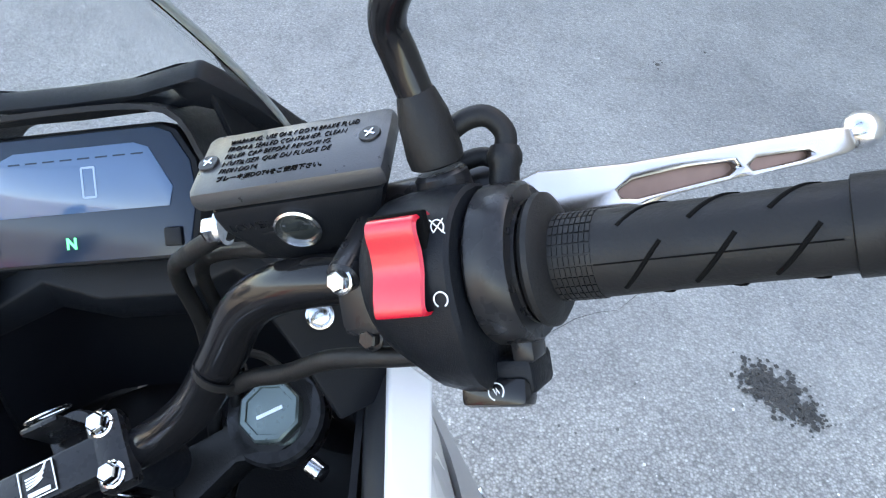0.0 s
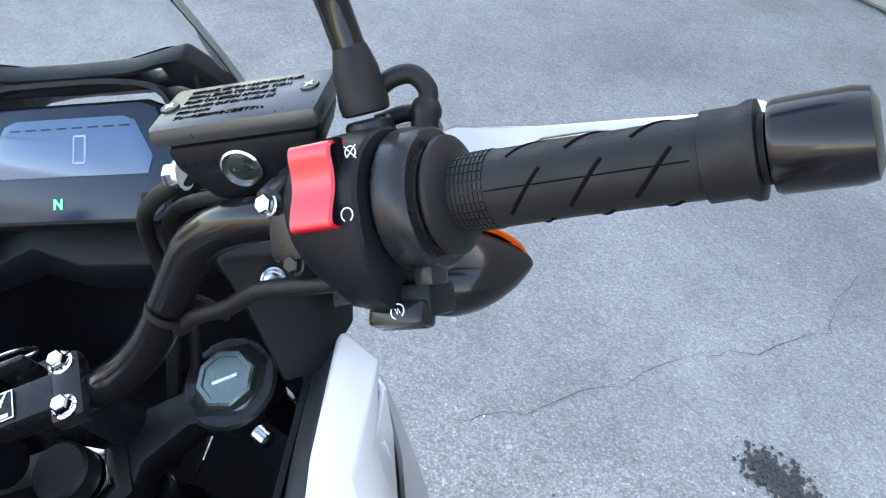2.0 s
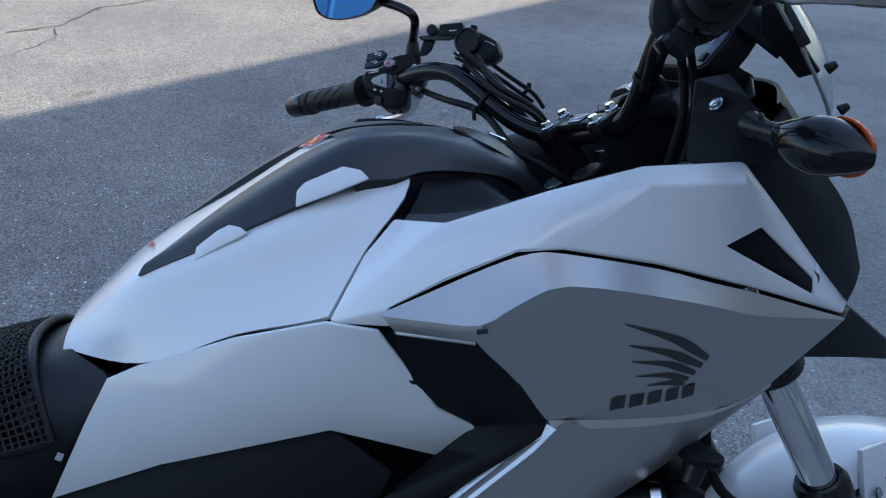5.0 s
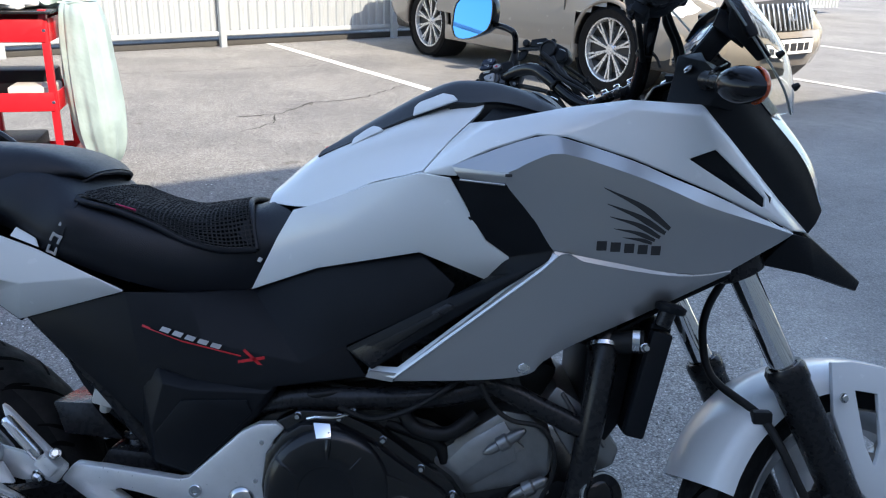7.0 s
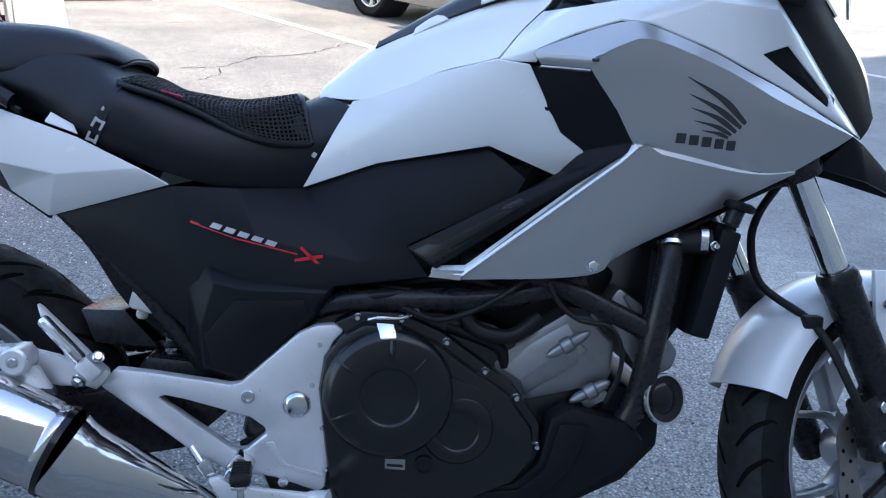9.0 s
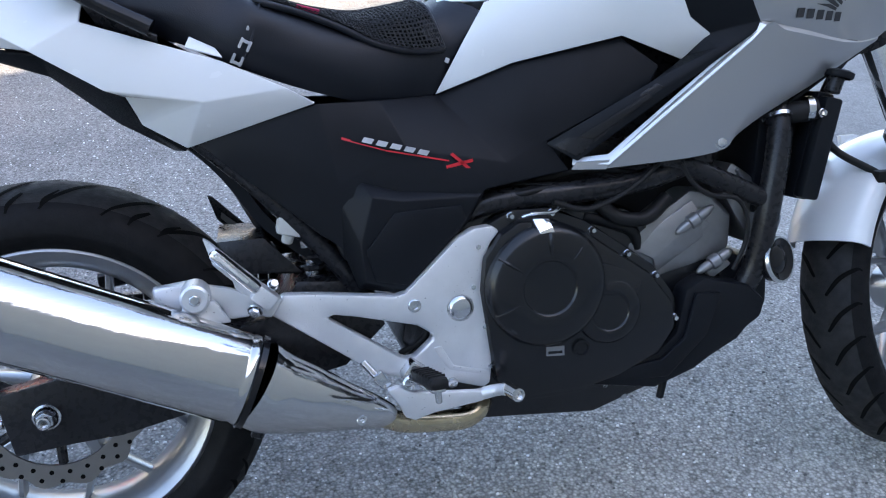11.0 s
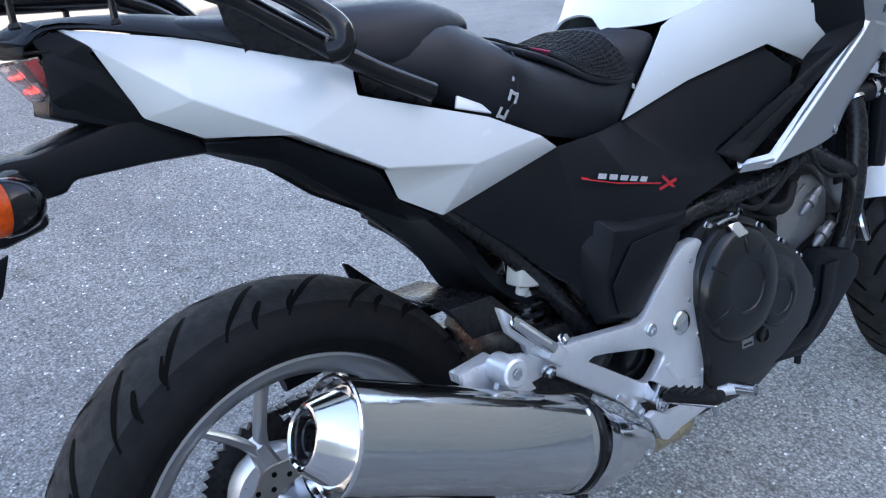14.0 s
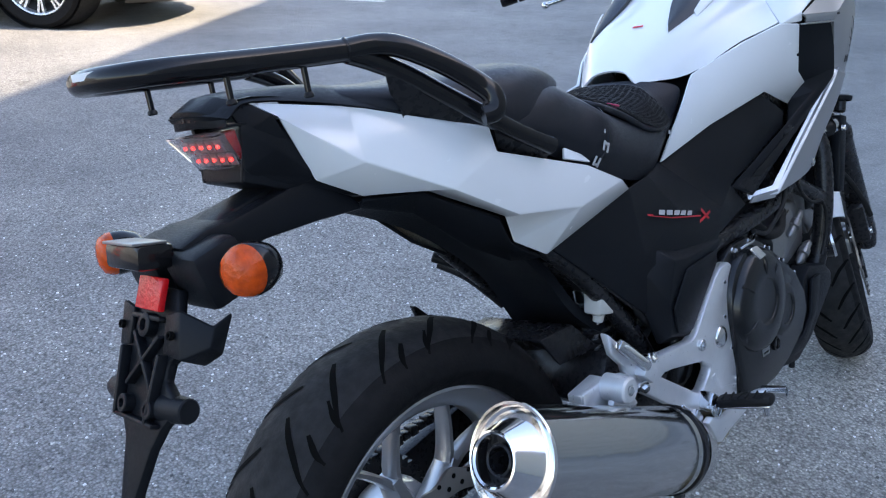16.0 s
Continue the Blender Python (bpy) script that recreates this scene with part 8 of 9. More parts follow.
blade = [(-0.040, -0.030), (0.040, -0.030), (0.046, -0.054), (0.062, -0.058), (0.060, -0.092), (0.044, -0.104), (0.042, -0.120), (0.062, -0.132), (0.066, -0.150), (0.050, -0.166), (0.036, -0.190), (0.022, -0.238), (0.006, -0.262), (-0.006, -0.256), (-0.020, -0.186), (-0.036, -0.164), (-0.042, -0.140), (-0.044, -0.100), (-0.060, -0.090), (-0.062, -0.058), (-0.046, -0.054)]
part("carrier_plate", prism(blade, -0.006, 0.006, 0.003, m=PM @ RX), BLACK, arm)
for s in (-1, 1):
    # faceted ears with a screw hole, each with a side wall running forwards
    ear = shell({"a": PM @ V(s * 0.034, -0.056, 0.012), "b": PM @ V(s * 0.060, -0.050, 0.012), "c": PM @ V(s * 0.086, -0.060, -0.012), "d": PM @ V(s * 0.088, -0.080, -0.012), "e": PM @ V(s * 0.064, -0.098, 0.006), "f": PM @ V(s * 0.036, -0.094, 0.010), "g": PM @ V(s * 0.094, -0.045, -0.026), "h": PM @ V(s * 0.080, -0.087, -0.031), "i": PM @ V(s * 0.060, -0.102, -0.026)}, ["a b e f", "b c d e", "c g h d", "d h i e"], 0.006, 0.002)
    part("carrier_ear", ear, BLACK, arm)
    part("ear_hole", lathe([(0.0045, 0.0), (0.0045, 0.0045), (0.0026, 0.0045), (0.0024, 0.0), (0, 0.0)], PM @ Matrix.Translation((s * 0.052, -0.075, 0.011)), 16), GROOVE, arm)
    # lower bosses stand out sideways
    part("boss", rod(PM @ V(s * 0.040, -0.146, -0.002), PM @ V(s * 0.078, -0.143, -0.006), 0.0155, 0.0125, 18), BLACK, arm)
    part("edge_rib", box((0.006, 0.070, 0.014), PM @ Matrix.Translation((s * 0.036, -0.130, 0.010)) @ Matrix.Rotation(s * -0.10, 4, "Z"), 0.002), BLACK, arm)
for a, b, ang, ln_ in ((0.006, -0.105, 0.80, 0.075), (0.006, -0.105, -0.80, 0.075), (0.005, -0.164, 0.0, 0.085), (0.0, -0.062, 0.0, 0.060)):
    part("rib", box((ln_, 0.005, 0.012), PM @ Matrix.Translation((a, b, 0.010)) @ Matrix.Rotation(ang, 4, "Z"), 0.002), BLACK, arm)
for a, b, r in ((0.0, -0.070, 0.013), (-0.018, -0.152, 0.010), (0.034, -0.150, 0.010)):
    part("boss", lathe([(r, 0.0), (r * 0.95, 0.012), (r * 0.85, 0.013), (r * 0.5, 0.013), (r * 0.45, 0.008), (0, 0.008)], PM @ Matrix.Translation((a, b, 0.004)), 18), BLACK, arm)
part("spine", prism([(-0.004, -0.170), (0.012, -0.172), (0.010, -0.250), (0.002, -0.252)], 0.005, 0.013, 0.003, m=PM @ RX @ Matrix.Rotation(0, 4, "X")), BLACK, arm)
part("carrier_block", box((0.056, 0.070, 0.062), Matrix.Translation((-0.236, -0.046, 0.770)) @ Matrix.Rotation(radians(-14), 4, "Y"), 0.010), BLACK, arm)
part("carrier_block", box((0.056, 0.070, 0.062), Matrix.Translation((-0.236, 0.046, 0.770)) @ Matrix.Rotation(radians(-14), 4, "Y"), 0.010), BLACK, arm)
light = part("plate_light", box((0.040, 0.074, 0.026), Matrix.Translation((-0.282, 0.0, 0.797)) @ Matrix.Rotation(radians(10), 4, "Y"), 0.006), GLOSS, arm, "black number plate light")
part("light_top", box((0.036, 0.068, 0.003), Matrix.Translation((-0.284, 0.0, 0.811)) @ Matrix.Rotation(radians(10), 4, "Y"), 0.001), CAST, light)
part("reflector", box((0.050, 0.034, 0.008), Matrix.Translation((-0.283, -0.008, 0.758)) @ Matrix((V(0, -1, 0), -down, V(0, -1, 0).cross(-down))).transposed().to_4x4(), 0.002), REDLENS, arm, "red rear reflector")


def rear_blinker(c, s):
    st = part("indicator", tube([(c.x + 0.035, s * 0.045, c.z - 0.004), (c.x + 0.022, (s * 0.045 + c.y) / 2, c.z), (c.x + 0.012, c.y - s * 0.01, c.z)], [0.013, 0.010, 0.012], 14, 4), SATIN, bike, "black rear indicator with an amber lens")
    m = frame_of(c, c + V(-1, s * 0.26, 0.06), (0, 0, 1))
    part("housing", lathe([(0.0, -0.034), (0.012, -0.033), (0.0205, -0.025), (0.0250, -0.012), (0.0258, 0.0), (0.0248, 0.002)], m, 36), GLOSS, st)
    part("lens", lathe([(0.0250, 0.0), (0.0245, 0.007), (0.0205, 0.015), (0.012, 0.0195), (0.0, 0.021)], m, 36), AMBER, st, "amber lens")


rear_blinker(V(-0.248, -0.1395, 0.781), -1)
rear_blinker(V(-0.248, 0.1395, 0.781), 1)

# luggage rack
rack_near = [(-0.030, -0.101, 0.960), (-0.055, -0.096, 0.960), (-0.147, -0.087, 0.963), (-0.215, -0.080, 0.966), (-0.258, -0.064, 0.968), (-0.282, -0.034, 0.969)]
rack_loop = rack_near + [(-0.288, 0.0, 0.970)] + [(x, -y, z) for x, y, z in rack_near[::-1]]
rack = part("luggage_rack", tube(rack_loop, 0.0125, 20, 5), GLOSS, bike, "black tubular luggage rack")
for s in (-1, 1):
    y = lambda v: s * abs(v)
    part("grab_loop", tube([(-0.055, y(0.097), 0.960), (-0.020, y(0.105), 0.961), (0.007, y(0.119), 0.954), (0.043, y(0.140), 0.931), (0.076, y(0.160), 0.902), (0.086, y(0.171), 0.885), (0.083, y(0.174), 0.869), (0.070, y(0.166), 0.866)], 0.0125, 20, 6), GLOSS, rack)
    part("weld", lathe([(0.0125, -0.003), (0.0140, 0.0), (0.0125, 0.003)], frame_of((-0.052, y(0.0965), 0.960), (-0.02, y(0.105), 0.961)), 20), GLOSS, rack)
    part("side_stay", tube([(-0.050, y(0.097), 0.956), (-0.020, y(0.100), 0.944), (0.016, y(0.111), 0.924), (0.047, y(0.126), 0.899), (0.093, y(0.146), 0.864), (0.135, y(0.156), 0.836), (0.190, y(0.163), 0.807)], 0.0110, 18, 6), GLOSS, rack)
    part("mount_plate", shell({"a": (-0.012, y(0.108), 0.930), "b": (0.080, y(0.138), 0.872), "c": (0.075, y(0.112), 0.852), "d": (0.061, y(0.098), 0.845), "e": (0.034, y(0.094), 0.852), "f": (0.014, y(0.096), 0.870), "g": (0.010, y(0.099), 0.886), "h": (-0.006, y(0.104), 0.905)}, ["a b c d e f g h"], 0.005, 0.0012), SATIN, rack)
    part("mount_plate", shell({"a": (0.112, y(0.142), 0.842), "b": (0.196, y(0.152), 0.800), "c": (0.196, y(0.141), 0.788), "d": (0.150, y(0.132), 0.802), "e": (0.125, y(0.130), 0.818)}, ["a b c d e"], 0.005, 0.001), SATIN, rack)
    sock((0.044, y(0.096), 0.866), (0, s, 0.2), 0.0055, 0.005, rack, CHROME)
    sock((0.162, y(0.133), 0.813), (0, s, 0.2), 0.0045, 0.004, rack, CHROME)
    sock((0.072, y(0.170), 0.874), (-0.3, s, 0.4), 0.006, 0.005, rack, SATIN)
for x, yy, zt, zb in ((-0.106, -0.092, 0.958, 0.921), (-0.191, -0.082, 0.958, 0.928), (-0.191, 0.082, 0.958, 0.928), (-0.106, 0.092, 0.958, 0.921)):
    part("leg", rod((x, yy, zb), (x, yy, zt), 0.0034, 0.0034, 12), GLOSS, rack)
    part("foot", rod((x, yy, zb - 0.002), (x, yy, zb + 0.004), 0.0058, 0.0052, 14), RUBBER, rack)
part("bar", box((0.001, 0.040, 0.007), Matrix.Translation((-0.2955, -0.024, 0.9745)) @ Matrix.Rotation(0.50, 4, "Z")), PRINT, rack, "pale unreadable lettering")

# seat pad of open black mesh with a bound edge
pad_half = [
    [(0.566, -0.1065, 0.769), (0.548, -0.074, 0.822), (0.537, 0.0, 0.834)],
    [(0.520, -0.1180, 0.768), (0.508, -0.090, 0.812), (0.502, 0.0, 0.828)],
    [(0.468, -0.1235, 0.780), (0.460, -0.094, 0.806), (0.455, 0.0, 0.822)],
    [(0.420, -0.1270, 0.803), (0.415, -0.094, 0.818), (0.410, 0.0, 0.826)],
    [(0.370, -0.1330, 0.822), (0.365, -0.094, 0.830), (0.360, 0.0, 0.834)],
    [(0.318, -0.1420, 0.837), (0.326, -0.094, 0.845), (0.330, 0.0, 0.849)],
]
pad = part("seat_pad", grid(whole(pad_half), 5, 4, 0.006), GROOVE, bike, "open black mesh seat pad with a bound edge")
rim = [V(*r[0]) for r in pad_half]
rim = rim + [V(0.325, -0.08, 0.848), V(0.326, 0, 0.852), V(0.325, 0.08, 0.848)] + [V(p.x, -p.y, p.z) for p in rim[::-1]] + [V(0.550, 0.074, 0.826), V(0.539, 0.0, 0.838), V(0.550, -0.074, 0.826), rim[0]]
part("pad_binding", tube(rim, 0.0048, 10, 4), VINYL, pad)
tuft = grid(whole(pad_half), 9, 8)
for f in tuft.faces:
    f.normal_update()
bm = bmesh.new()
for f in tuft.faces:
    n_ = f.normal if f.normal.z > 0 else -f.normal
    c_ = f.calc_center_median() + n_ * 0.0072
    vs = [v.co + n_ * 0.0072 for v in f.verts]
    for i in range(4):
        a_, b_ = vs[i], vs[(i + 1) % 4]
        q = [bm.verts.new(p) for p in (a_, b_, b_.lerp(c_, 0.30), a_.lerp(c_, 0.30))]
        bm.faces.new(q)
tuft.free()
tagged(part("pad_mesh", solid(bm, 0.0012), MESHCLOTH, pad), kind="stuff")
part("tag", box((0.030, 0.002, 0.008), Matrix.Translation((0.382, -0.129, 0.826)) @ Matrix.Rotation(radians(15), 4, "Y") @ Matrix.Rotation(radians(50), 4, "X"), 0.0006), TAG, pad, "pink woven tag")
# stitched band with pale letters on the seat cover
for k in range(3):
    c_ = (V(0.2875, -0.1585, 0.7655), V(0.2985, -0.1685, 0.7835), V(0.3105, -0.1640, 0.8040))[k]
    m_ = plane_of(c_, (0.46, -0.30 if k < 1 else (0.0 if k < 2 else 0.26), 0.86), (-0.88, -0.12, 0.46))
    bm = box((0.0135, 0.0035, 0.002), m_ @ Matrix.Translation((0, 0.0055, 0)), 0.0006)
    box((0.0135, 0.0035, 0.002), m_ @ Matrix.Translation((0, -0.0055, 0)), 0.0006, bm)
    box((0.0038, 0.0100, 0.002), m_ @ Matrix.Translation(((-0.004, 0.004, 0.0)[k], 0, 0)), 0.0006, bm)
    part("pale_bar", bm, GREYPRINT, seat)
part("pale_bar", box((0.006, 0.0012, 0.007), Matrix.Translation((0.571, -0.106, 0.754)) @ Matrix.Rotation(0.5, 4, "Y") @ Matrix.Rotation(-0.2, 4, "X"), 0.0004), GREYPRINT, seat)
part("seat_side_tab", shell({"a": (0.232, -0.146, 0.795), "b": (0.262, -0.150, 0.780), "c": (0.270, -0.158, 0.768), "d": (0.225, -0.150, 0.782)}, ["a b c d"], 0.004, 0.001), WHITE, bike)
# ---- front ----
front_half = [
    [(1.196, -0.146, 0.992), (1.251, -0.126, 0.936), (1.329, -0.088, 0.860), (1.388, -0.052, 0.812)],
    [(1.222, -0.142, 1.018), (1.283, -0.110, 0.962), (1.352, -0.076, 0.893), (1.402, -0.045, 0.828)],
    [(1.248, -0.125, 1.037), (1.308, -0.088, 0.982), (1.372, -0.059, 0.920), (1.413, -0.036, 0.846)],
]
both("front_cowl", lambda: grid(front_half, 4, 4, 0.004), BLACK, label="black front cowl")
part("nose_top", grid(whole([[(1.24, -0.128, 1.042), (1.28, -0.06, 1.054), (1.29, 0, 1.058)], [(1.310, -0.088, 0.984), (1.335, -0.045, 0.993), (1.342, 0, 0.995)]]), 4, 4, 0.004), BLACK, bike)
part("headlamp", grid(whole([[(1.310, -0.086, 0.981), (1.335, -0.045, 0.990), (1.342, 0, 0.992)], [(1.350, -0.068, 0.944), (1.374, -0.038, 0.946), (1.382, 0, 0.947)], [(1.384, -0.052, 0.905), (1.402, -0.03, 0.905), (1.410, 0, 0.905)], [(1.412, -0.036, 0.848), (1.423, -0.02, 0.846), (1.427, 0, 0.844)]]), 4, 4, 0.005), material("headlamp_lens", (0.80, 0.84, 0.86), 0.04, trans=0.6, coat=1.0), bike, "clear headlamp lens")
part("headlamp_bowl", box((0.05, 0.08, 0.11), Matrix.Translation((1.335, 0, 0.905)) @ Matrix.Rotation(radians(-20), 4, "Y"), 0.02), CHROME, bike)
both("beak", lambda: shell({"a": (1.345, -0.108, 0.814), "b": (1.392, -0.052, 0.806), "c": (1.490, -0.012, 0.735), "d": (1.482, -0.018, 0.722), "e": (1.400, -0.060, 0.748), "f": (1.310, -0.080, 0.765), "g": (1.40, 0.0, 0.815), "h": (1.492, 0.0, 0.738)}, ["a b e f", "b c d e", "b g h c"], 0.006, 0.002), BLACK, label="black beak under the headlamp")
both("fairing_underside", lambda: shell({"a": (1.301, -0.088, 0.770), "b": (1.178, -0.126, 0.718), "c": (1.056, -0.152, 0.655), "d": (1.06, -0.08, 0.66), "e": (1.18, -0.06, 0.715), "f": (1.29, -0.05, 0.755)}, ["a b e f", "b c d e"], 0.006, 0.002), BLACK)

# front mudguard, turned with the fork
def fender():
    rows_ = []
    for ang, wid, k in ((157, 0.066, 0.0), (148, 0.067, 0.0), (135, 0.068, -0.002), (115, 0.068, -0.008), (90, 0.066, -0.018), (66, 0.060, -0.016), (44, 0.048, -0.012)):
        a = radians(ang)
        def pt(r, y):
            return (FRONT.x + (r + k) * math.cos(a), y, FRONT.z + (r + k) * math.sin(a))
        rows_.append([pt(0.276, -wid - 0.006), pt(0.298, -wid - 0.004), pt(0.315, -wid * 0.78), pt(0.324, 0), pt(0.315, wid * 0.78), pt(0.298, wid + 0.004), pt(0.276, wid + 0.006)])
    return turned(grid(rows_, 4, 4, 0.004))
guard = part("front_mudguard", fender(), WHITE, bike, "white front mudguard")
for s in (-1, 1):
    y = s * 0.078
    bm = prism([(1.475, 0.60), (1.560, 0.585), (1.565, 0.56), (1.545, 0.50), (1.545, 0.40), (1.520, 0.36), (1.475, 0.40), (1.430, 0.52), (1.43, 0.60)], y - 0.004, y + 0.004, 0.002, holes=([(1.475, 0.555), (1.520, 0.548), (1.522, 0.47), (1.508, 0.435), (1.490, 0.47)],))
    part("mudguard_stay", turned(bm), WHITE, guard)
q = TURN @ V(1.445, -0.088, 0.545)
hexbolt(q, TURN.to_3x3() @ V(0, -1, 0), 0.006, 0.005, guard)
cal = part("brake_caliper", turned(box((0.06, 0.04, 0.105), Matrix.Translation((1.405, -0.092, 0.36)) @ Matrix.Rotation(radians(-20), 4, "Y"), 0.010)), SATIN, bike, "black front brake caliper")
for z in (0.33, 0.39):
    part("caliper_bolt", turned(rod((1.40, -0.11, z), (1.40, -0.118, z), 0.009, 0.009)), STEEL, cal)
part("brake_hose", tube([(1.269, -0.055, 0.745), (1.256, -0.015, 0.690), (1.253, -0.005, 0.640), (1.266, -0.025, 0.580), (1.326, -0.068, 0.535), (1.348, -0.098, 0.50), (1.375, -0.122, 0.44), (1.395, -0.13, 0.40)], 0.0065, 14, 6), RUBBER, bike, "black front brake hose")
part("hose_clip", box((0.03, 0.02, 0.02), Matrix.Translation((1.328, -0.074, 0.533)), 0.004), RUBBER, bike)
part("axle", turned(rod(FRONT + V(0, -0.12, 0), FRONT + V(0, 0.12, 0), 0.014)), STEEL, bike)

# hoses, loom and small fittings round the engine
for pts, r in (([(0.70, -0.10, 0.575), (0.78, -0.125, 0.59), (0.88, -0.13, 0.575), (0.95, -0.12, 0.60)], 0.006), ([(0.66, -0.11, 0.575), (0.72, -0.14, 0.572), (0.80, -0.145, 0.560), (0.90, -0.14, 0.60)], 0.004),
              ([(1.05, -0.10, 0.66), (1.09, -0.14, 0.655), (1.13, -0.155, 0.66)], 0.017), ([(0.98, -0.11, 0.64), (1.03, -0.13, 0.66), (1.09, -0.13, 0.68)], 0.012), ([(0.62, -0.12, 0.56), (0.66, -0.15, 0.566), (0.70, -0.145, 0.57)], 0.005),
              ([(0.42, -0.09, 0.43), (0.44, -0.11, 0.47), (0.41, -0.12, 0.50), (0.40, -0.1, 0.55)], 0.008), ([(0.48, -0.12, 0.34), (0.52, -0.13, 0.37), (0.50, -0.12, 0.42)], 0.005)):
    part("hose", tube(pts, r, 12, 6), RUBBER, bike)
part("hose_clip", lathe([(0.018, -0.005), (0.0195, -0.005), (0.0195, 0.005), (0.018, 0.005)], frame_of((1.118, -0.150, 0.660), (1.14, -0.155, 0.66)), 20), STEEL, bike)
hexbolt((1.125, -0.172, 0.655), (0.3, -1, 0), 0.005, 0.008, bike)
dip = part("level_clip", shell({"a": (0.665, -0.176, 0.532), "b": (0.690, -0.176, 0.531), "c": (0.694, -0.190, 0.513), "d": (0.672, -0.190, 0.512)}, ["a b c d"], 0.006, 0.002), CHROME, bike, "chrome cable clip")
part("clip_rod", tube([(0.655, -0.168, 0.536), (0.672, -0.174, 0.541), (0.700, -0.170, 0.540), (0.722, -0.160, 0.550)], 0.0028, 8, 4), STEEL, dip)
hexbolt((0.718, -0.162, 0.546), (1, -0.5, 0.2), 0.005, 0.007, bike)
# black mass added to darken the see-through gaps above the engine
part("engine_filler", prism([(0.56, 0.545), (0.70, 0.595), (0.96, 0.625), (1.02, 0.60), (0.98, 0.52), (0.86, 0.47), (0.70, 0.50)], -0.082, 0.082, 0.012), RUBBER, bike)
part("throttle_body", box((0.12, 0.16, 0.06), Matrix.Translation((0.84, -0.02, 0.60)), 0.012), SATIN, bike)
part("oil_window", lathe([(0.013, 0.0), (0.013, 0.004), (0.010, 0.005), (0.009, 0.002), (0, 0.002)], frame_of((0.738, -0.178, 0.336), (0.738, -1, 0.336)), 24), GLOSS, case)
part("data_plate", prism([(0.684, 0.330), (0.712, 0.328), (0.712, 0.343), (0.684, 0.344)], -0.1792, -0.178, 0.0004, holes=([(0.687, 0.333), (0.709, 0.3315), (0.709, 0.336), (0.687, 0.337)],)), CAST, case, "small stamped mark on the cover")

# ---- marks on the panels ----
# feathered wing and bar of lettering on the silver fairing: plain dark shapes
SKIN = BVHTree.FromBMesh(grid(flank, 3, 4, 0.004))


def on_fairing(x, z):
    """Places a mark on the flat of the silver side."""
    hit = SKIN.ray_cast(V(x, -0.6, z), V(0, 1, 0))[0]
    return hit - V(0, 0.0009, 0)
wing = [((1.050, 0.876), (1.105, 0.851), (1.147, 0.822), 0.0047), ((1.056, 0.855), (1.101, 0.838), (1.141, 0.816), 0.0042), ((1.061, 0.838), (1.101, 0.827), (1.134, 0.810), 0.0037), ((1.068, 0.822), (1.101, 0.816), (1.127, 0.806), 0.0031), ((1.081, 0.810), (1.106, 0.807), (1.123, 0.802), 0.0028)]
for a, b, c, w_ in wing:
    bm = bmesh.new()
    pts = cat([V(a[0], a[1], 0), V(b[0], b[1], 0), V(c[0], c[1], 0)], 6)
    row = []
    for i, p in enumerate(pts):
        t = i / (len(pts) - 1)
        d = (pts[min(i + 1, len(pts) - 1)] - pts[max(i - 1, 0)]).normalized()
        ww = w_ * (0.10 + 0.90 * min(1, t * 1.6)) * (1 - 1.2 * max(0, t - 0.7))
        row.append((bm.verts.new(on_fairing(p.x - d.y * ww, p.y + d.x * ww)), bm.verts.new(on_fairing(p.x + d.y * ww, p.y - d.x * ww))))
    for q_, r_ in zip(row, row[1:]):
        bm.faces.new((q_[0], q_[1], r_[1], r_[0]))
    part("wing_mark", bm, DARKPRINT, bike)
for k in range(5):
    x = 1.045 + k * 0.0192
    bm = bmesh.new()
    for x0, z0, x1, z1 in ((0.001, -0.0065, 0.0150, 0.0065),):
        bm.faces.new([bm.verts.new(on_fairing(x + a, 0.7985 - k * 0.0016 + b)) for a, b in ((x0, z0), (x1, z0), (x1, z1), (x0, z1))])
    part("bar", bm, DARKPRINT, bike)
# slanted model mark on the side cover: pale bars, a red line and cross
def on_cover(x, z):
    t = (x - 0.414) / 0.175
    return V(x, -0.1565 + 0.006 * abs(t - 0.5) + max(0, z - 0.645) * 0.28 , z)
bm = bmesh.new()
for (x0, z0), (x1, z1), w_ in (((0.412, 0.6585), (0.470, 0.640), 0.0007), ((0.470, 0.640), (0.556, 0.6205), 0.0010), ((0.552, 0.612), (0.590, 0.619), 0.0022), ((0.560, 0.630), (0.586, 0.606), 0.0022), ((0.412, 0.6600), (0.424, 0.6560), 0.0011)):
    d = V(x1 - x0, z1 - z0, 0).normalized()
    bm.faces.new([bm.verts.new(on_cover(x0 - d.y * w_, z0 + d.x * w_)), bm.verts.new(on_cover(x1 - d.y * w_, z1 + d.x * w_)), bm.verts.new(on_cover(x1 + d.y * w_, z1 - d.x * w_)), bm.verts.new(on_cover(x0 + d.y * w_, z0 - d.x * w_))])
part("red_mark", solid(bm, 0.0006), REDPRINT, bike)
for k in range(5):
    x = 0.447 + k * 0.0185
    zc = 0.6555 - k * 0.0050
    bm = bmesh.new()
    for x0, z0, x1, z1 in ((-0.0070, -0.0030, 0.0062, 0.0030),):
        bm.faces.new([bm.verts.new(on_cover(x + a + b * 0.75, zc - 0.0012 + b - a * 0.27)) for a, b in ((x0, z0), (x1, z0), (x1, z1), (x0, z1))])
    part("bar", solid(bm, 0.0006), GREYPRINT, bike)
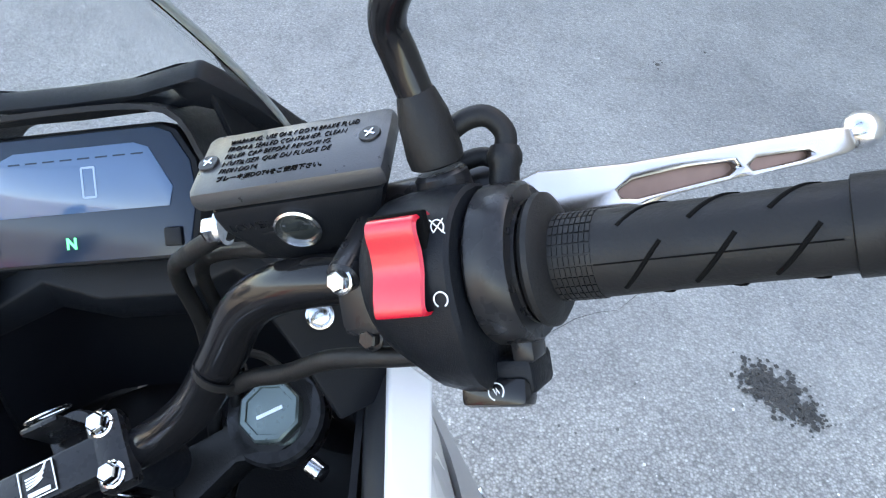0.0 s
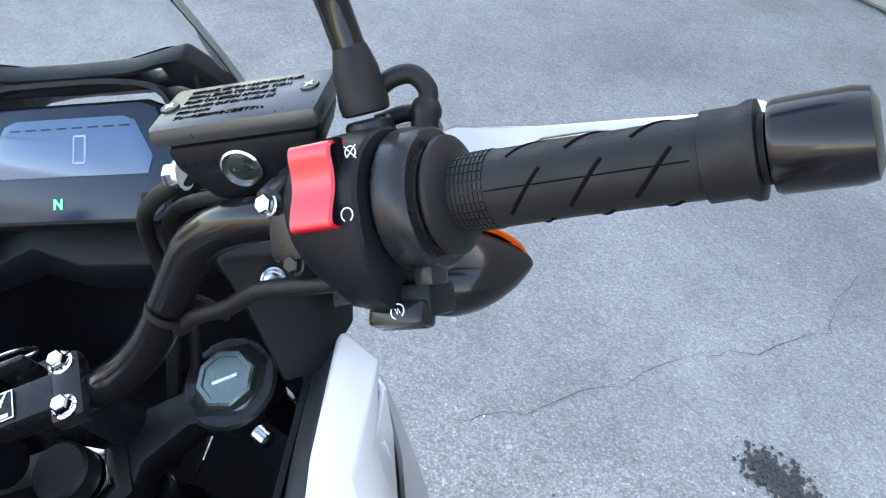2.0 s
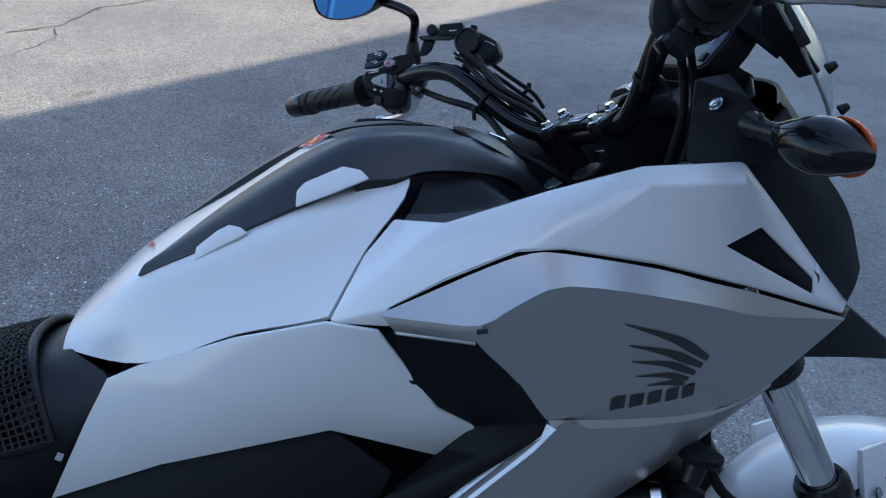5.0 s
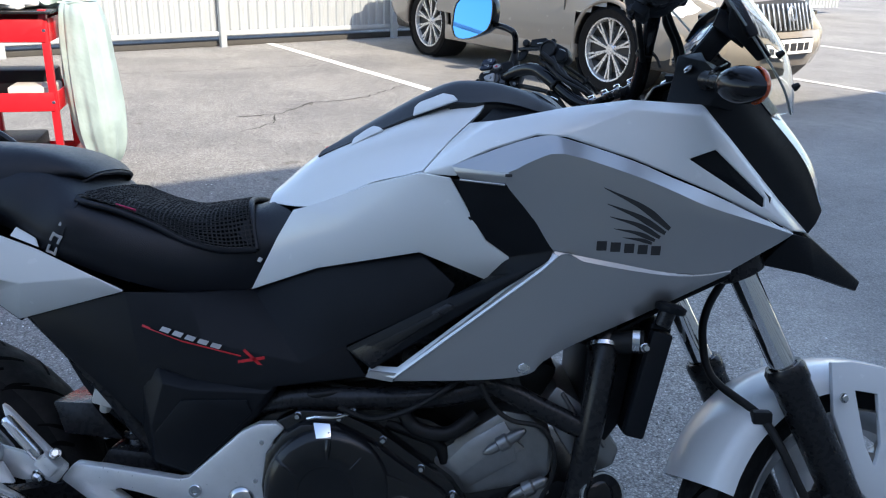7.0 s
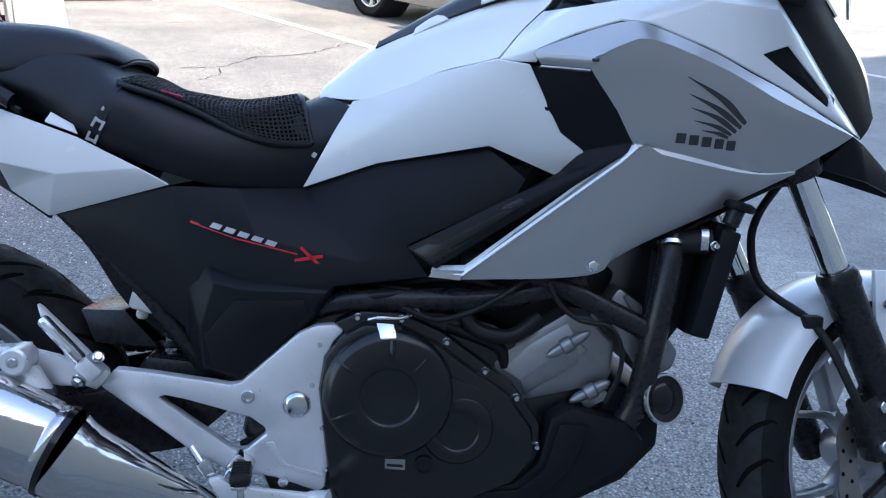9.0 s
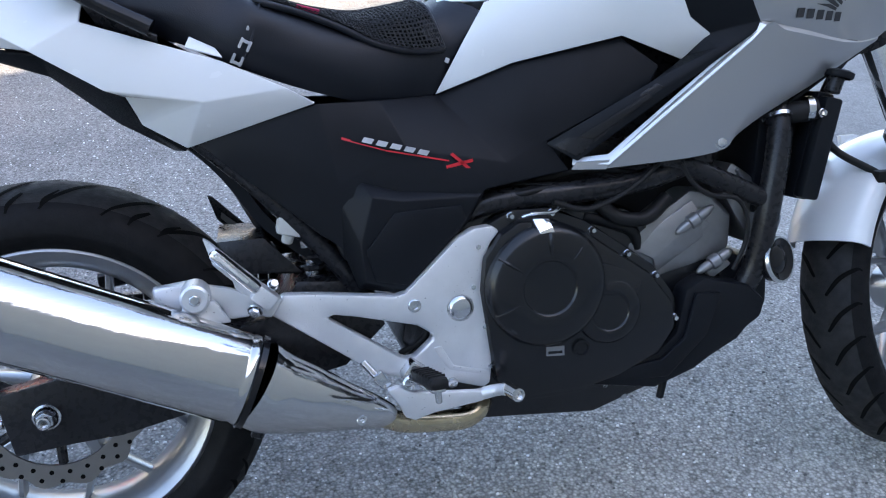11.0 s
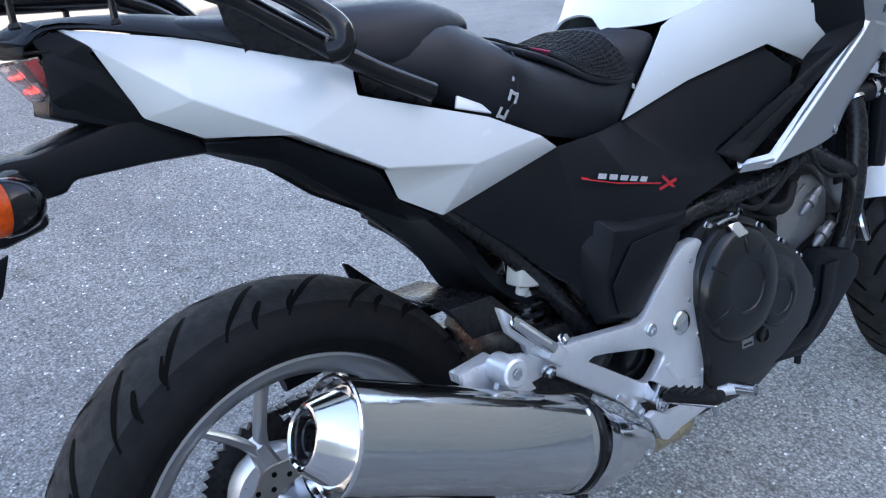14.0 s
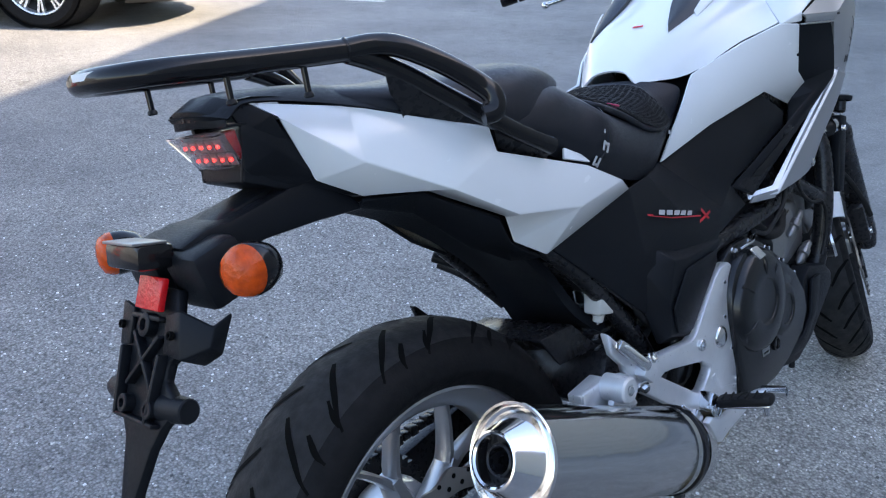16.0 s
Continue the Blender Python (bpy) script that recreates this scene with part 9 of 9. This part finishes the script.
# warning sticker on the lid
SK = plane_of((0.8165, 0.004, 1.0113), (0.42, -0.88, 0.10), (0.80, 0.42, 0.38))
WHITEBACK = material("sticker_white", (0.72, 0.71, 0.71), 0.3)
sk = part("sticker", box((0.026, 0.026, 0.0006), SK, 0.0002), WHITEBACK, bike, "small red and yellow square sticker")
part("sticker_edge", prism([(-0.0126, -0.0126), (0.0126, -0.0126), (0.0126, 0.0126), (-0.0126, 0.0126)], 0.0, 0.0004, holes=([(-0.0121, -0.0121), (0.0121, -0.0121), (0.0121, 0.0121), (-0.0121, 0.0121)],), m=SK @ Matrix.Translation((0, 0, 0.0008)) @ RX), REDPRINT, sk)
part("sticker_field", box((0.0175, 0.0165, 0.0006), SK @ Matrix.Translation((0, 0, 0.0004))), REDPRINT, sk)
for a, b, w, h, r in ((-0.002, 0.002, 0.014, 0.0045, -0.75), (0.003, -0.004, 0.010, 0.0035, -0.75), (0.000, -0.002, 0.012, 0.0028, 0.55)):
    part("sticker_stroke", box((w, h, 0.0005), SK @ Matrix.Translation((a, b, 0.0008)) @ Matrix.Rotation(r, 4, "Z")), STICKER, sk)
for a, b, w, h in ((0.0, 0.0105, 0.010, 0.0014), (0.0, -0.0105, 0.012, 0.0014), (-0.0107, 0.0, 0.0014, 0.012), (0.0107, 0.0, 0.0014, 0.012)):
    part("bar", box((w, h, 0.0004), SK @ Matrix.Translation((a, b, 0.0005))), REDPRINT, sk)
part("lid_mark", box((0.004, 0.020, 0.0006), Matrix.Translation((0.655, -0.018, 0.9228)) @ Matrix.Rotation(radians(-32), 4, "Y")), REDPRINT, bike)
# ---- parked car ----
CARPAINT = material("beige_pearl_car_paint", (0.25, 0.22, 0.18), 0.22, coat=0.7, grain=20, vary=0.03, vary_scale=3)
CARGLASS = material("tinted_car_glass", (0.012, 0.014, 0.015), 0.04, coat=1.0)
CARBLACK = material("black_car_plastic", (0.02, 0.02, 0.02), 0.5, grain=60)
LAMP = material("headlamp_glass", (0.75, 0.77, 0.78), 0.05, coat=1.0, vary=0.2, vary_scale=20)
ALLOY = material("bright_alloy", (0.62, 0.63, 0.64), 0.3, metal=0.8, grain=60)
car = new("parked_car")
tagged(car, "beige pearl family car parked in the sun by the fence", "car")
# local x forwards, y to its left, origin under the middle of the axles
heading = V(0.585, -0.811, 0)
mid = (V(2.14, 6.15, 0) + V(0.46, 8.46, 0)) / 2 + V(-heading.y, heading.x, 0) * 0.80
car.matrix_world = Matrix.Translation(mid) @ Matrix.Rotation(math.atan2(heading.y, heading.x), 4, "Z")


# body: cross sections from tail to nose (x, half width low, half width belt, sill height, belt height)
stations = [(-2.32, 0.72, 0.74, 0.55, 0.98), (-2.22, 0.84, 0.84, 0.38, 1.06), (-1.9, 0.90, 0.88, 0.30, 1.08), (-1.37, 0.92, 0.90, 0.30, 1.06), (-0.6, 0.92, 0.905, 0.27, 1.03),
            (0.3, 0.92, 0.90, 0.27, 1.0), (1.0, 0.92, 0.88, 0.28, 0.98), (1.5, 0.91, 0.84, 0.30, 0.95), (1.95, 0.86, 0.74, 0.32, 0.86), (2.25, 0.74, 0.60, 0.34, 0.74), (2.36, 0.60, 0.48, 0.42, 0.66)]
rows = []
for x, wl, wb, zs, zb in stations:
    h = zb - zs
    half = [(wl * 0.93, zs), (wl, zs + h * 0.12), (wl * 1.005, zs + h * 0.45), (wl * 0.985, zs + h * 0.62), (wb * 0.985, zs + h * 0.9), (wb * 0.93, zb), (wb * 0.45, zb + 0.045), (0, zb + 0.06)]
    rows.append([V(x, -a, b) for a, b in half] + [V(x, a, b) for a, b in half[-2::-1]])
bm = grid(rows, 2, 3)
bm.faces.new([v for v in sorted((v for v in bm.verts if abs(v.co.x - 2.36) < 1e-4), key=lambda v: math.atan2(v.co.z - 0.55, v.co.y))])
bm.faces.new([v for v in sorted((v for v in bm.verts if abs(v.co.x + 2.32) < 1e-4), key=lambda v: math.atan2(v.co.z - 0.8, v.co.y))])
# wheel arches are cut out of the sides
for wx in (1.37, -1.37):
    gone = [f for f in bm.faces if (Vector((f.calc_center_median().x - wx, 0, f.calc_center_median().z - 0.37))).length < 0.40 and abs(f.calc_center_median().y) > 0.5]
    bmesh.ops.delete(bm, geom=gone, context="FACES")
body = part("body", bm, CARPAINT, car, angle=50)
# cabin
cab = [(-2.05, 0.66, 1.12, 0.60, 1.30), (-1.75, 0.80, 1.07, 0.62, 1.58), (-1.0, 0.86, 1.03, 0.60, 1.68), (0.0, 0.87, 1.0, 0.58, 1.68), (0.55, 0.85, 0.99, 0.56, 1.56), (1.15, 0.80, 0.97, 0.62, 1.12)]
rows = []
for x, wb, zb, wt, zt in cab:
    half = [(wb, zb - 0.03), (wb * 0.98, zb + 0.04), (wt * 1.05, zt - 0.10), (wt * 0.85, zt - 0.01), (0, zt + 0.02)]
    rows.append([V(x, -a, b) for a, b in half] + [V(x, a, b) for a, b in half[-2::-1]])
part("cabin", grid(rows, 2, 3), CARPAINT, car, angle=50)
for s in (-1, 1):
    for name, quad in (("window", [(-1.25, 0.845, 1.09), (-0.30, 0.862, 1.06), (-0.30, 0.655, 1.585), (-1.15, 0.665, 1.58)]), ("window", [(-0.24, 0.862, 1.06), (0.85, 0.84, 1.04), (0.45, 0.655, 1.50), (-0.24, 0.655, 1.585)]), ("window", [(-1.85, 0.785, 1.15), (-1.32, 0.842, 1.10), (-1.22, 0.67, 1.57), (-1.70, 0.68, 1.50)])):
        bm = bmesh.new()
        bm.faces.new([bm.verts.new(V(x, s * (y + 0.014), z)) for x, y, z in quad])
        part(name, solid(bm, 0.006), CARGLASS, car)
bm = bmesh.new()
bm.faces.new([bm.verts.new(V(*p)) for p in ((1.12, -0.70, 1.125), (1.12, 0.70, 1.125), (0.62, 0.56, 1.56), (0.62, -0.56, 1.56))])
part("windscreen", solid(bm, 0.006), CARGLASS, car)
# sills, bumper skirt and arch lips
for s in (-1, 1):
    part("sill", box((2.0, 0.08, 0.16), Matrix.Translation((0, s * 0.88, 0.30)), 0.02), CARPAINT, car)
    part("door_gap", box((0.012, 0.008, 0.70), Matrix.Translation((-0.27, s * 0.922, 0.70))), CARBLACK, car)
    part("door_gap", box((0.012, 0.008, 0.70), Matrix.Translation((0.85, s * 0.915, 0.68))), CARBLACK, car)
    part("door_handle", box((0.18, 0.03, 0.03), Matrix.Translation((-0.12, s * 0.925, 0.86)), 0.01), CARPAINT, car)
    part("door_handle", box((0.18, 0.03, 0.03), Matrix.Translation((-1.0, s * 0.93, 0.90)), 0.01), CARPAINT, car)
    part("door_mirror", box((0.16, 0.20, 0.15), Matrix.Translation((0.80, s * 1.0, 1.10)), 0.05), CARPAINT, car)
    part("headlight", grid([[V(1.72, s * 0.80, 0.84), V(1.95, s * 0.72, 0.86), V(2.18, s * 0.55, 0.80)], [V(1.75, s * 0.85, 0.74), V(2.0, s * 0.79, 0.72), V(2.22, s * 0.62, 0.69)], [V(1.9, s * 0.84, 0.66), V(2.12, s * 0.76, 0.63), V(2.27, s * 0.62, 0.62)]], 3, 3, 0.03), LAMP, car)
    part("fog_lamp", rod((2.16, s * 0.66, 0.42), (2.27, s * 0.64, 0.42), 0.06), LAMP, car)
part("grille", grid([[V(2.33, -0.34, 0.80), V(2.36, 0, 0.82), V(2.33, 0.34, 0.80)], [V(2.40, -0.36, 0.68), V(2.43, 0, 0.68), V(2.40, 0.36, 0.68)], [V(2.41, -0.28, 0.58), V(2.44, 0, 0.58), V(2.41, 0.28, 0.58)]], 4, 3, 0.02), CARBLACK, car)
for k in range(13):
    y = -0.33 + k * 0.055
    part("grille_bar", box((0.012, 0.016, 0.21), Matrix.Translation((2.435 - abs(y) * 0.09, y, 0.69)) @ Matrix.Rotation(-0.32, 4, "Y"), 0.003), ALLOY, car)
part("badge", lathe([(0.05, 0), (0.065, 0.01), (0.05, 0.02), (0.045, 0.01), (0.05, 0)], frame_of((2.455, 0, 0.715), (2.5, 0, 0.73)), 20, squash=0.75), ALLOY, car, "plain oval chrome badge")
part("bumper", grid([[V(2.05, -0.86, 0.56), V(2.40, -0.5, 0.58), V(2.46, 0, 0.58), V(2.40, 0.5, 0.58), V(2.05, 0.86, 0.56)], [V(2.06, -0.88, 0.45), V(2.43, -0.5, 0.45), V(2.49, 0, 0.45), V(2.43, 0.5, 0.45), V(2.06, 0.88, 0.45)], [V(2.03, -0.85, 0.32), V(2.36, -0.5, 0.30), V(2.41, 0, 0.30), V(2.36, 0.5, 0.30), V(2.03, 0.85, 0.32)]], 4, 3, 0.03), CARPAINT, car)
part("lower_grille", grid([[V(2.10, -0.78, 0.31), V(2.39, -0.4, 0.30), V(2.39, 0.4, 0.30), V(2.10, 0.78, 0.31)], [V(2.0, -0.76, 0.20), V(2.28, -0.4, 0.19), V(2.28, 0.4, 0.19), V(2.0, 0.76, 0.20)]], 4, 2, 0.03), CARBLACK, car)
plate = part("number_plate", box((0.02, 0.52, 0.112), Matrix.Translation((2.505, 0, 0.47)), 0.004), material("plate_white", (0.78, 0.78, 0.76), 0.4), car, "white number plate with dark bars")
for y, w in ((-0.17, 0.05), (-0.09, 0.07), (0.0, 0.07), (0.09, 0.05), (0.19, 0.08)):
    part("bar", box((0.004, w, 0.058), Matrix.Translation((2.518, -y, 0.47))), DARKPRINT, plate)
part("plate_rim", prism([(-0.27, -0.065), (0.27, -0.065), (0.27, 0.065), (-0.27, 0.065)], 0, 0.012, m=Matrix.Translation((2.494, 0, 0.47)) @ Matrix.Rotation(radians(90), 4, "Z")), CARBLACK, car)
part("underbody", box((4.3, 1.66, 0.22), Matrix.Translation((0, 0, 0.36)), 0.05), CARBLACK, car)


def car_wheel(x, s):
    w = part("wheel", lathe([(0.0, -0.02), (0.19, -0.02), (0.245, 0.045), (0.262, 0.07), (0.262, -0.12), (0.20, -0.12)], frame_of((x, s * 0.80, 0.365), (x, s * 2, 0.365)), 40), CARBLACK, car)
    m = frame_of((x, s * 0.80, 0.365), (x, s * 2, 0.365))
    part("tyre", lathe([(0.255, 0.06), (0.275, 0.085), (0.33, 0.095), (0.358, 0.075), (0.365, 0.04), (0.365, -0.10), (0.35, -0.13), (0.26, -0.13)], m, 48), TYRE, w)
    bm = lathe([(0.248, 0.04), (0.266, 0.075), (0.262, 0.082), (0.25, 0.078), (0.238, 0.03)], m, 40)
    lathe([(0, 0.055), (0.04, 0.052), (0.06, 0.03), (0.06, 0.0)], m, 20, bm)
    for k in range(10):
        for d in (-0.085, 0.085):
            a = 2 * math.pi * k / 10 + d
            c, sn = math.cos(a), math.sin(a)
            c0, s0 = math.cos(a - d * 0.75), math.sin(a - d * 0.75)
            b0 = bmesh.new()
            sec = []
            for rr, hh, cc, ss, wd in ((0.045, 0.045, c0, s0, 0.008), (0.15, 0.05, (c + c0) / 2, (sn + s0) / 2, 0.008), (0.25, 0.06, c, sn, 0.010)):
                t = V(-ss, cc, 0)
                p = V(cc * rr, ss * rr, hh)
                sec.append([b0.verts.new(m @ (p + t * wd)), b0.verts.new(m @ (p - t * wd)), b0.verts.new(m @ (p - t * wd - V(0, 0, 0.03))), b0.verts.new(m @ (p + t * wd - V(0, 0, 0.03)))])
            for q, r in zip(sec, sec[1:]):
                for j in range(4):
                    b0.faces.new((q[j], q[(j + 1) % 4], r[(j + 1) % 4], r[j]))
            merge(bm, b0)
    part("rim", bm, ALLOY, w, "bright alloy rim with twin spokes")


for x in (1.37, -1.37):
    for s in (-1, 1):
        car_wheel(x, s)
        a = [V(x + 0.40 * math.cos(t), s * 0.905, 0.37 + 0.40 * math.sin(t)) for t in [radians(-5 + 19 * i) for i in range(11)]]
        part("arch_lip", tube(a, 0.02, 8, 2), CARPAINT, car)
        part("arch_liner", lathe([(0.39, 0.0), (0.40, -0.30), (0.1, -0.30)], frame_of((x, s * 0.89, 0.38), (x, s * 2, 0.38)), 32), CARBLACK, car)
# ---- red tool trolley with a hanging bag ----
TROLLEYRED = material("red_enamel", (0.55, 0.012, 0.02), 0.35, coat=0.3, grain=40, vary=0.15, vary_scale=15)
BAG = material("pale_plastic_bag", (0.34, 0.43, 0.42), 0.35, vary=0.25, vary_scale=9, bump=(9, 0.012))
trolley = new("tool_trolley")
trolley.matrix_world = Matrix.Translation((-1.16, 2.87, 0)) @ Matrix.Rotation(radians(14), 4, "Z")
tagged(trolley, "red steel tool trolley with open shelves and clutter", "trolley")
for x in (-0.25, 0.10):
    for y in (-0.16, 0.22):
        part("leg", box((0.032, 0.032, 0.80), Matrix.Translation((x, y, 0.48)), 0.003), TROLLEYRED, trolley)
        part("castor", lathe([(0, -0.015), (0.035, -0.015), (0.04, -0.01), (0.04, 0.01), (0.035, 0.015), (0, 0.015)], frame_of((x, y, 0.04), (x, y + 1, 0.04)), 20), RUBBER, trolley)
        part("castor_fork", rod((x, y, 0.04), (x, y, 0.10), 0.010), STEEL, trolley)
        for z in (0.47, 0.79):
            part("bolt", rod((x, y - 0.016, z), (x, y - 0.022, z), 0.009, 0.008, 10), STEEL, trolley)
for z, h in ((0.13, 0.07), (0.43, 0.085), (0.74, 0.10)):
    part("tray", box((0.37, 0.40, 0.006), Matrix.Translation((-0.075, 0.03, z)), 0.002), TROLLEYRED, trolley)
    for y in (-0.178, 0.238):
        part("tray_side", box((0.36, 0.006, h), Matrix.Translation((-0.075, y, z + h / 2)), 0.002), TROLLEYRED, trolley)
    for x in (-0.268, 0.118):
        part("tray_side", box((0.006, 0.40, h), Matrix.Translation((x, 0.03, z + h / 2)), 0.002), TROLLEYRED, trolley)
part("top_sheet", box((0.44, 0.48, 0.012), Matrix.Translation((-0.075, 0.03, 0.868)), 0.004), SATIN, trolley)


def on_trolley(name, bm, mat, label, category):
    ob = part(name, bm, mat)
    ob.matrix_world = trolley.matrix_world.copy()
    return tagged(ob, label, category)


on_trolley("storage_box", box((0.20, 0.20, 0.095), Matrix.Translation((-0.01, 0.0, 0.482)), 0.012), CLOUDY, "translucent plastic box on the trolley shelf", "box")
on_trolley("tool_case", box((0.30, 0.16, 0.15), Matrix.Translation((-0.08, 0.13, 0.510)), 0.012), BLACK, "black tool case on the middle trolley shelf", "case")
on_trolley("tool_case", box((0.22, 0.26, 0.14), Matrix.Translation((-0.13, 0.05, 0.205)), 0.012), BLACK, "black tool case on the bottom trolley shelf", "case")
on_trolley("carton", box((0.10, 0.10, 0.09), Matrix.Translation((-0.02, -0.11, 0.182)) @ Matrix.Rotation(0.4, 4, "Z"), 0.004), material("cardboard", (0.55, 0.36, 0.12), 0.8, vary=0.15, vary_scale=20), "yellow cardboard carton on the bottom shelf", "carton")
on_trolley("paper_pack", box((0.09, 0.10, 0.05), Matrix.Translation((0.06, -0.08, 0.160)) @ Matrix.Rotation(-0.4, 4, "Z"), 0.006), CLOUDY, "pale paper pack on the bottom shelf", "pack")
def rumpled(size, m, seed, amp):
    b = bmesh.new()
    bmesh.ops.create_icosphere(b, subdivisions=4, radius=0.5)
    for v in b.verts:
        n = noise.noise(v.co * 4 + V(seed, 0, 0)) * amp + noise.noise(v.co * 11 + V(seed, 3, 0)) * amp * 0.4
        v.co = V(v.co.x * size[0], v.co.y * size[1], v.co.z * size[2]) * (1 + n)
    b.transform(m)
    return b
on_trolley("cleaning_rag", rumpled((0.24, 0.20, 0.08), Matrix.Translation((-0.06, -0.06, 0.905)), 2, 0.35), material("pale_rag", (0.70, 0.72, 0.72), 0.9, vary=0.12, vary_scale=12), "crumpled pale rag on the trolley top", "rag")
on_trolley("cleaning_rag", rumpled((0.20, 0.16, 0.10), Matrix.Translation((0.06, 0.06, 0.915)), 5, 0.35), BAG, "crumpled pale green plastic sheet on the trolley top", "sheet")
on_trolley("dark_bundle", rumpled((0.14, 0.14, 0.10), Matrix.Translation((-0.20, 0.0, 0.915)), 8, 0.3), material("brown_cloth", (0.10, 0.07, 0.05), 0.9, vary=0.3, vary_scale=15), "dark brown bundle on the trolley top", "bundle")
# bag hanging from the trolley's end
rows = []
for z, w_, d_ in ((0.905, 0.07, 0.05), (0.89, 0.095, 0.075), (0.80, 0.118, 0.095), (0.62, 0.132, 0.11), (0.45, 0.138, 0.115), (0.30, 0.125, 0.11), (0.19, 0.095, 0.08), (0.13, 0.04, 0.04)):
    ring = []
    for k in range(36):
        a = 2 * math.pi * k / 36
        wr = 0.88 + 0.20 * noise.noise(V(math.cos(a) * 3.1, math.sin(a) * 3.1, z * 1.3)) + 0.06 * noise.noise(V(math.cos(a) * 5, math.sin(a) * 5, z * 9))
        ring.append(V(0.235 + w_ * math.cos(a) * wr + 0.05 * (1 - z), -0.04 + d_ * math.sin(a) * wr, z))
    rows.append(ring)
bm = grid([r + [r[0]] for r in rows], 2, 3)
bmesh.ops.remove_doubles(bm, verts=bm.verts, dist=1e-5)
bag = on_trolley("plastic_bag", bm, BAG, "pale green translucent bag hanging from the red trolley", "bag")
neck = [V(0.235 + 0.075 * math.cos(a) + 0.006, -0.04 + 0.055 * math.sin(a), 0.900 + 0.006 * math.sin(3 * a)) for a in [2 * math.pi * k / 16 for k in range(17)]]
strap = tube(neck, 0.006, 8, 3)
part("tie_strap", strap, BAG, bag)
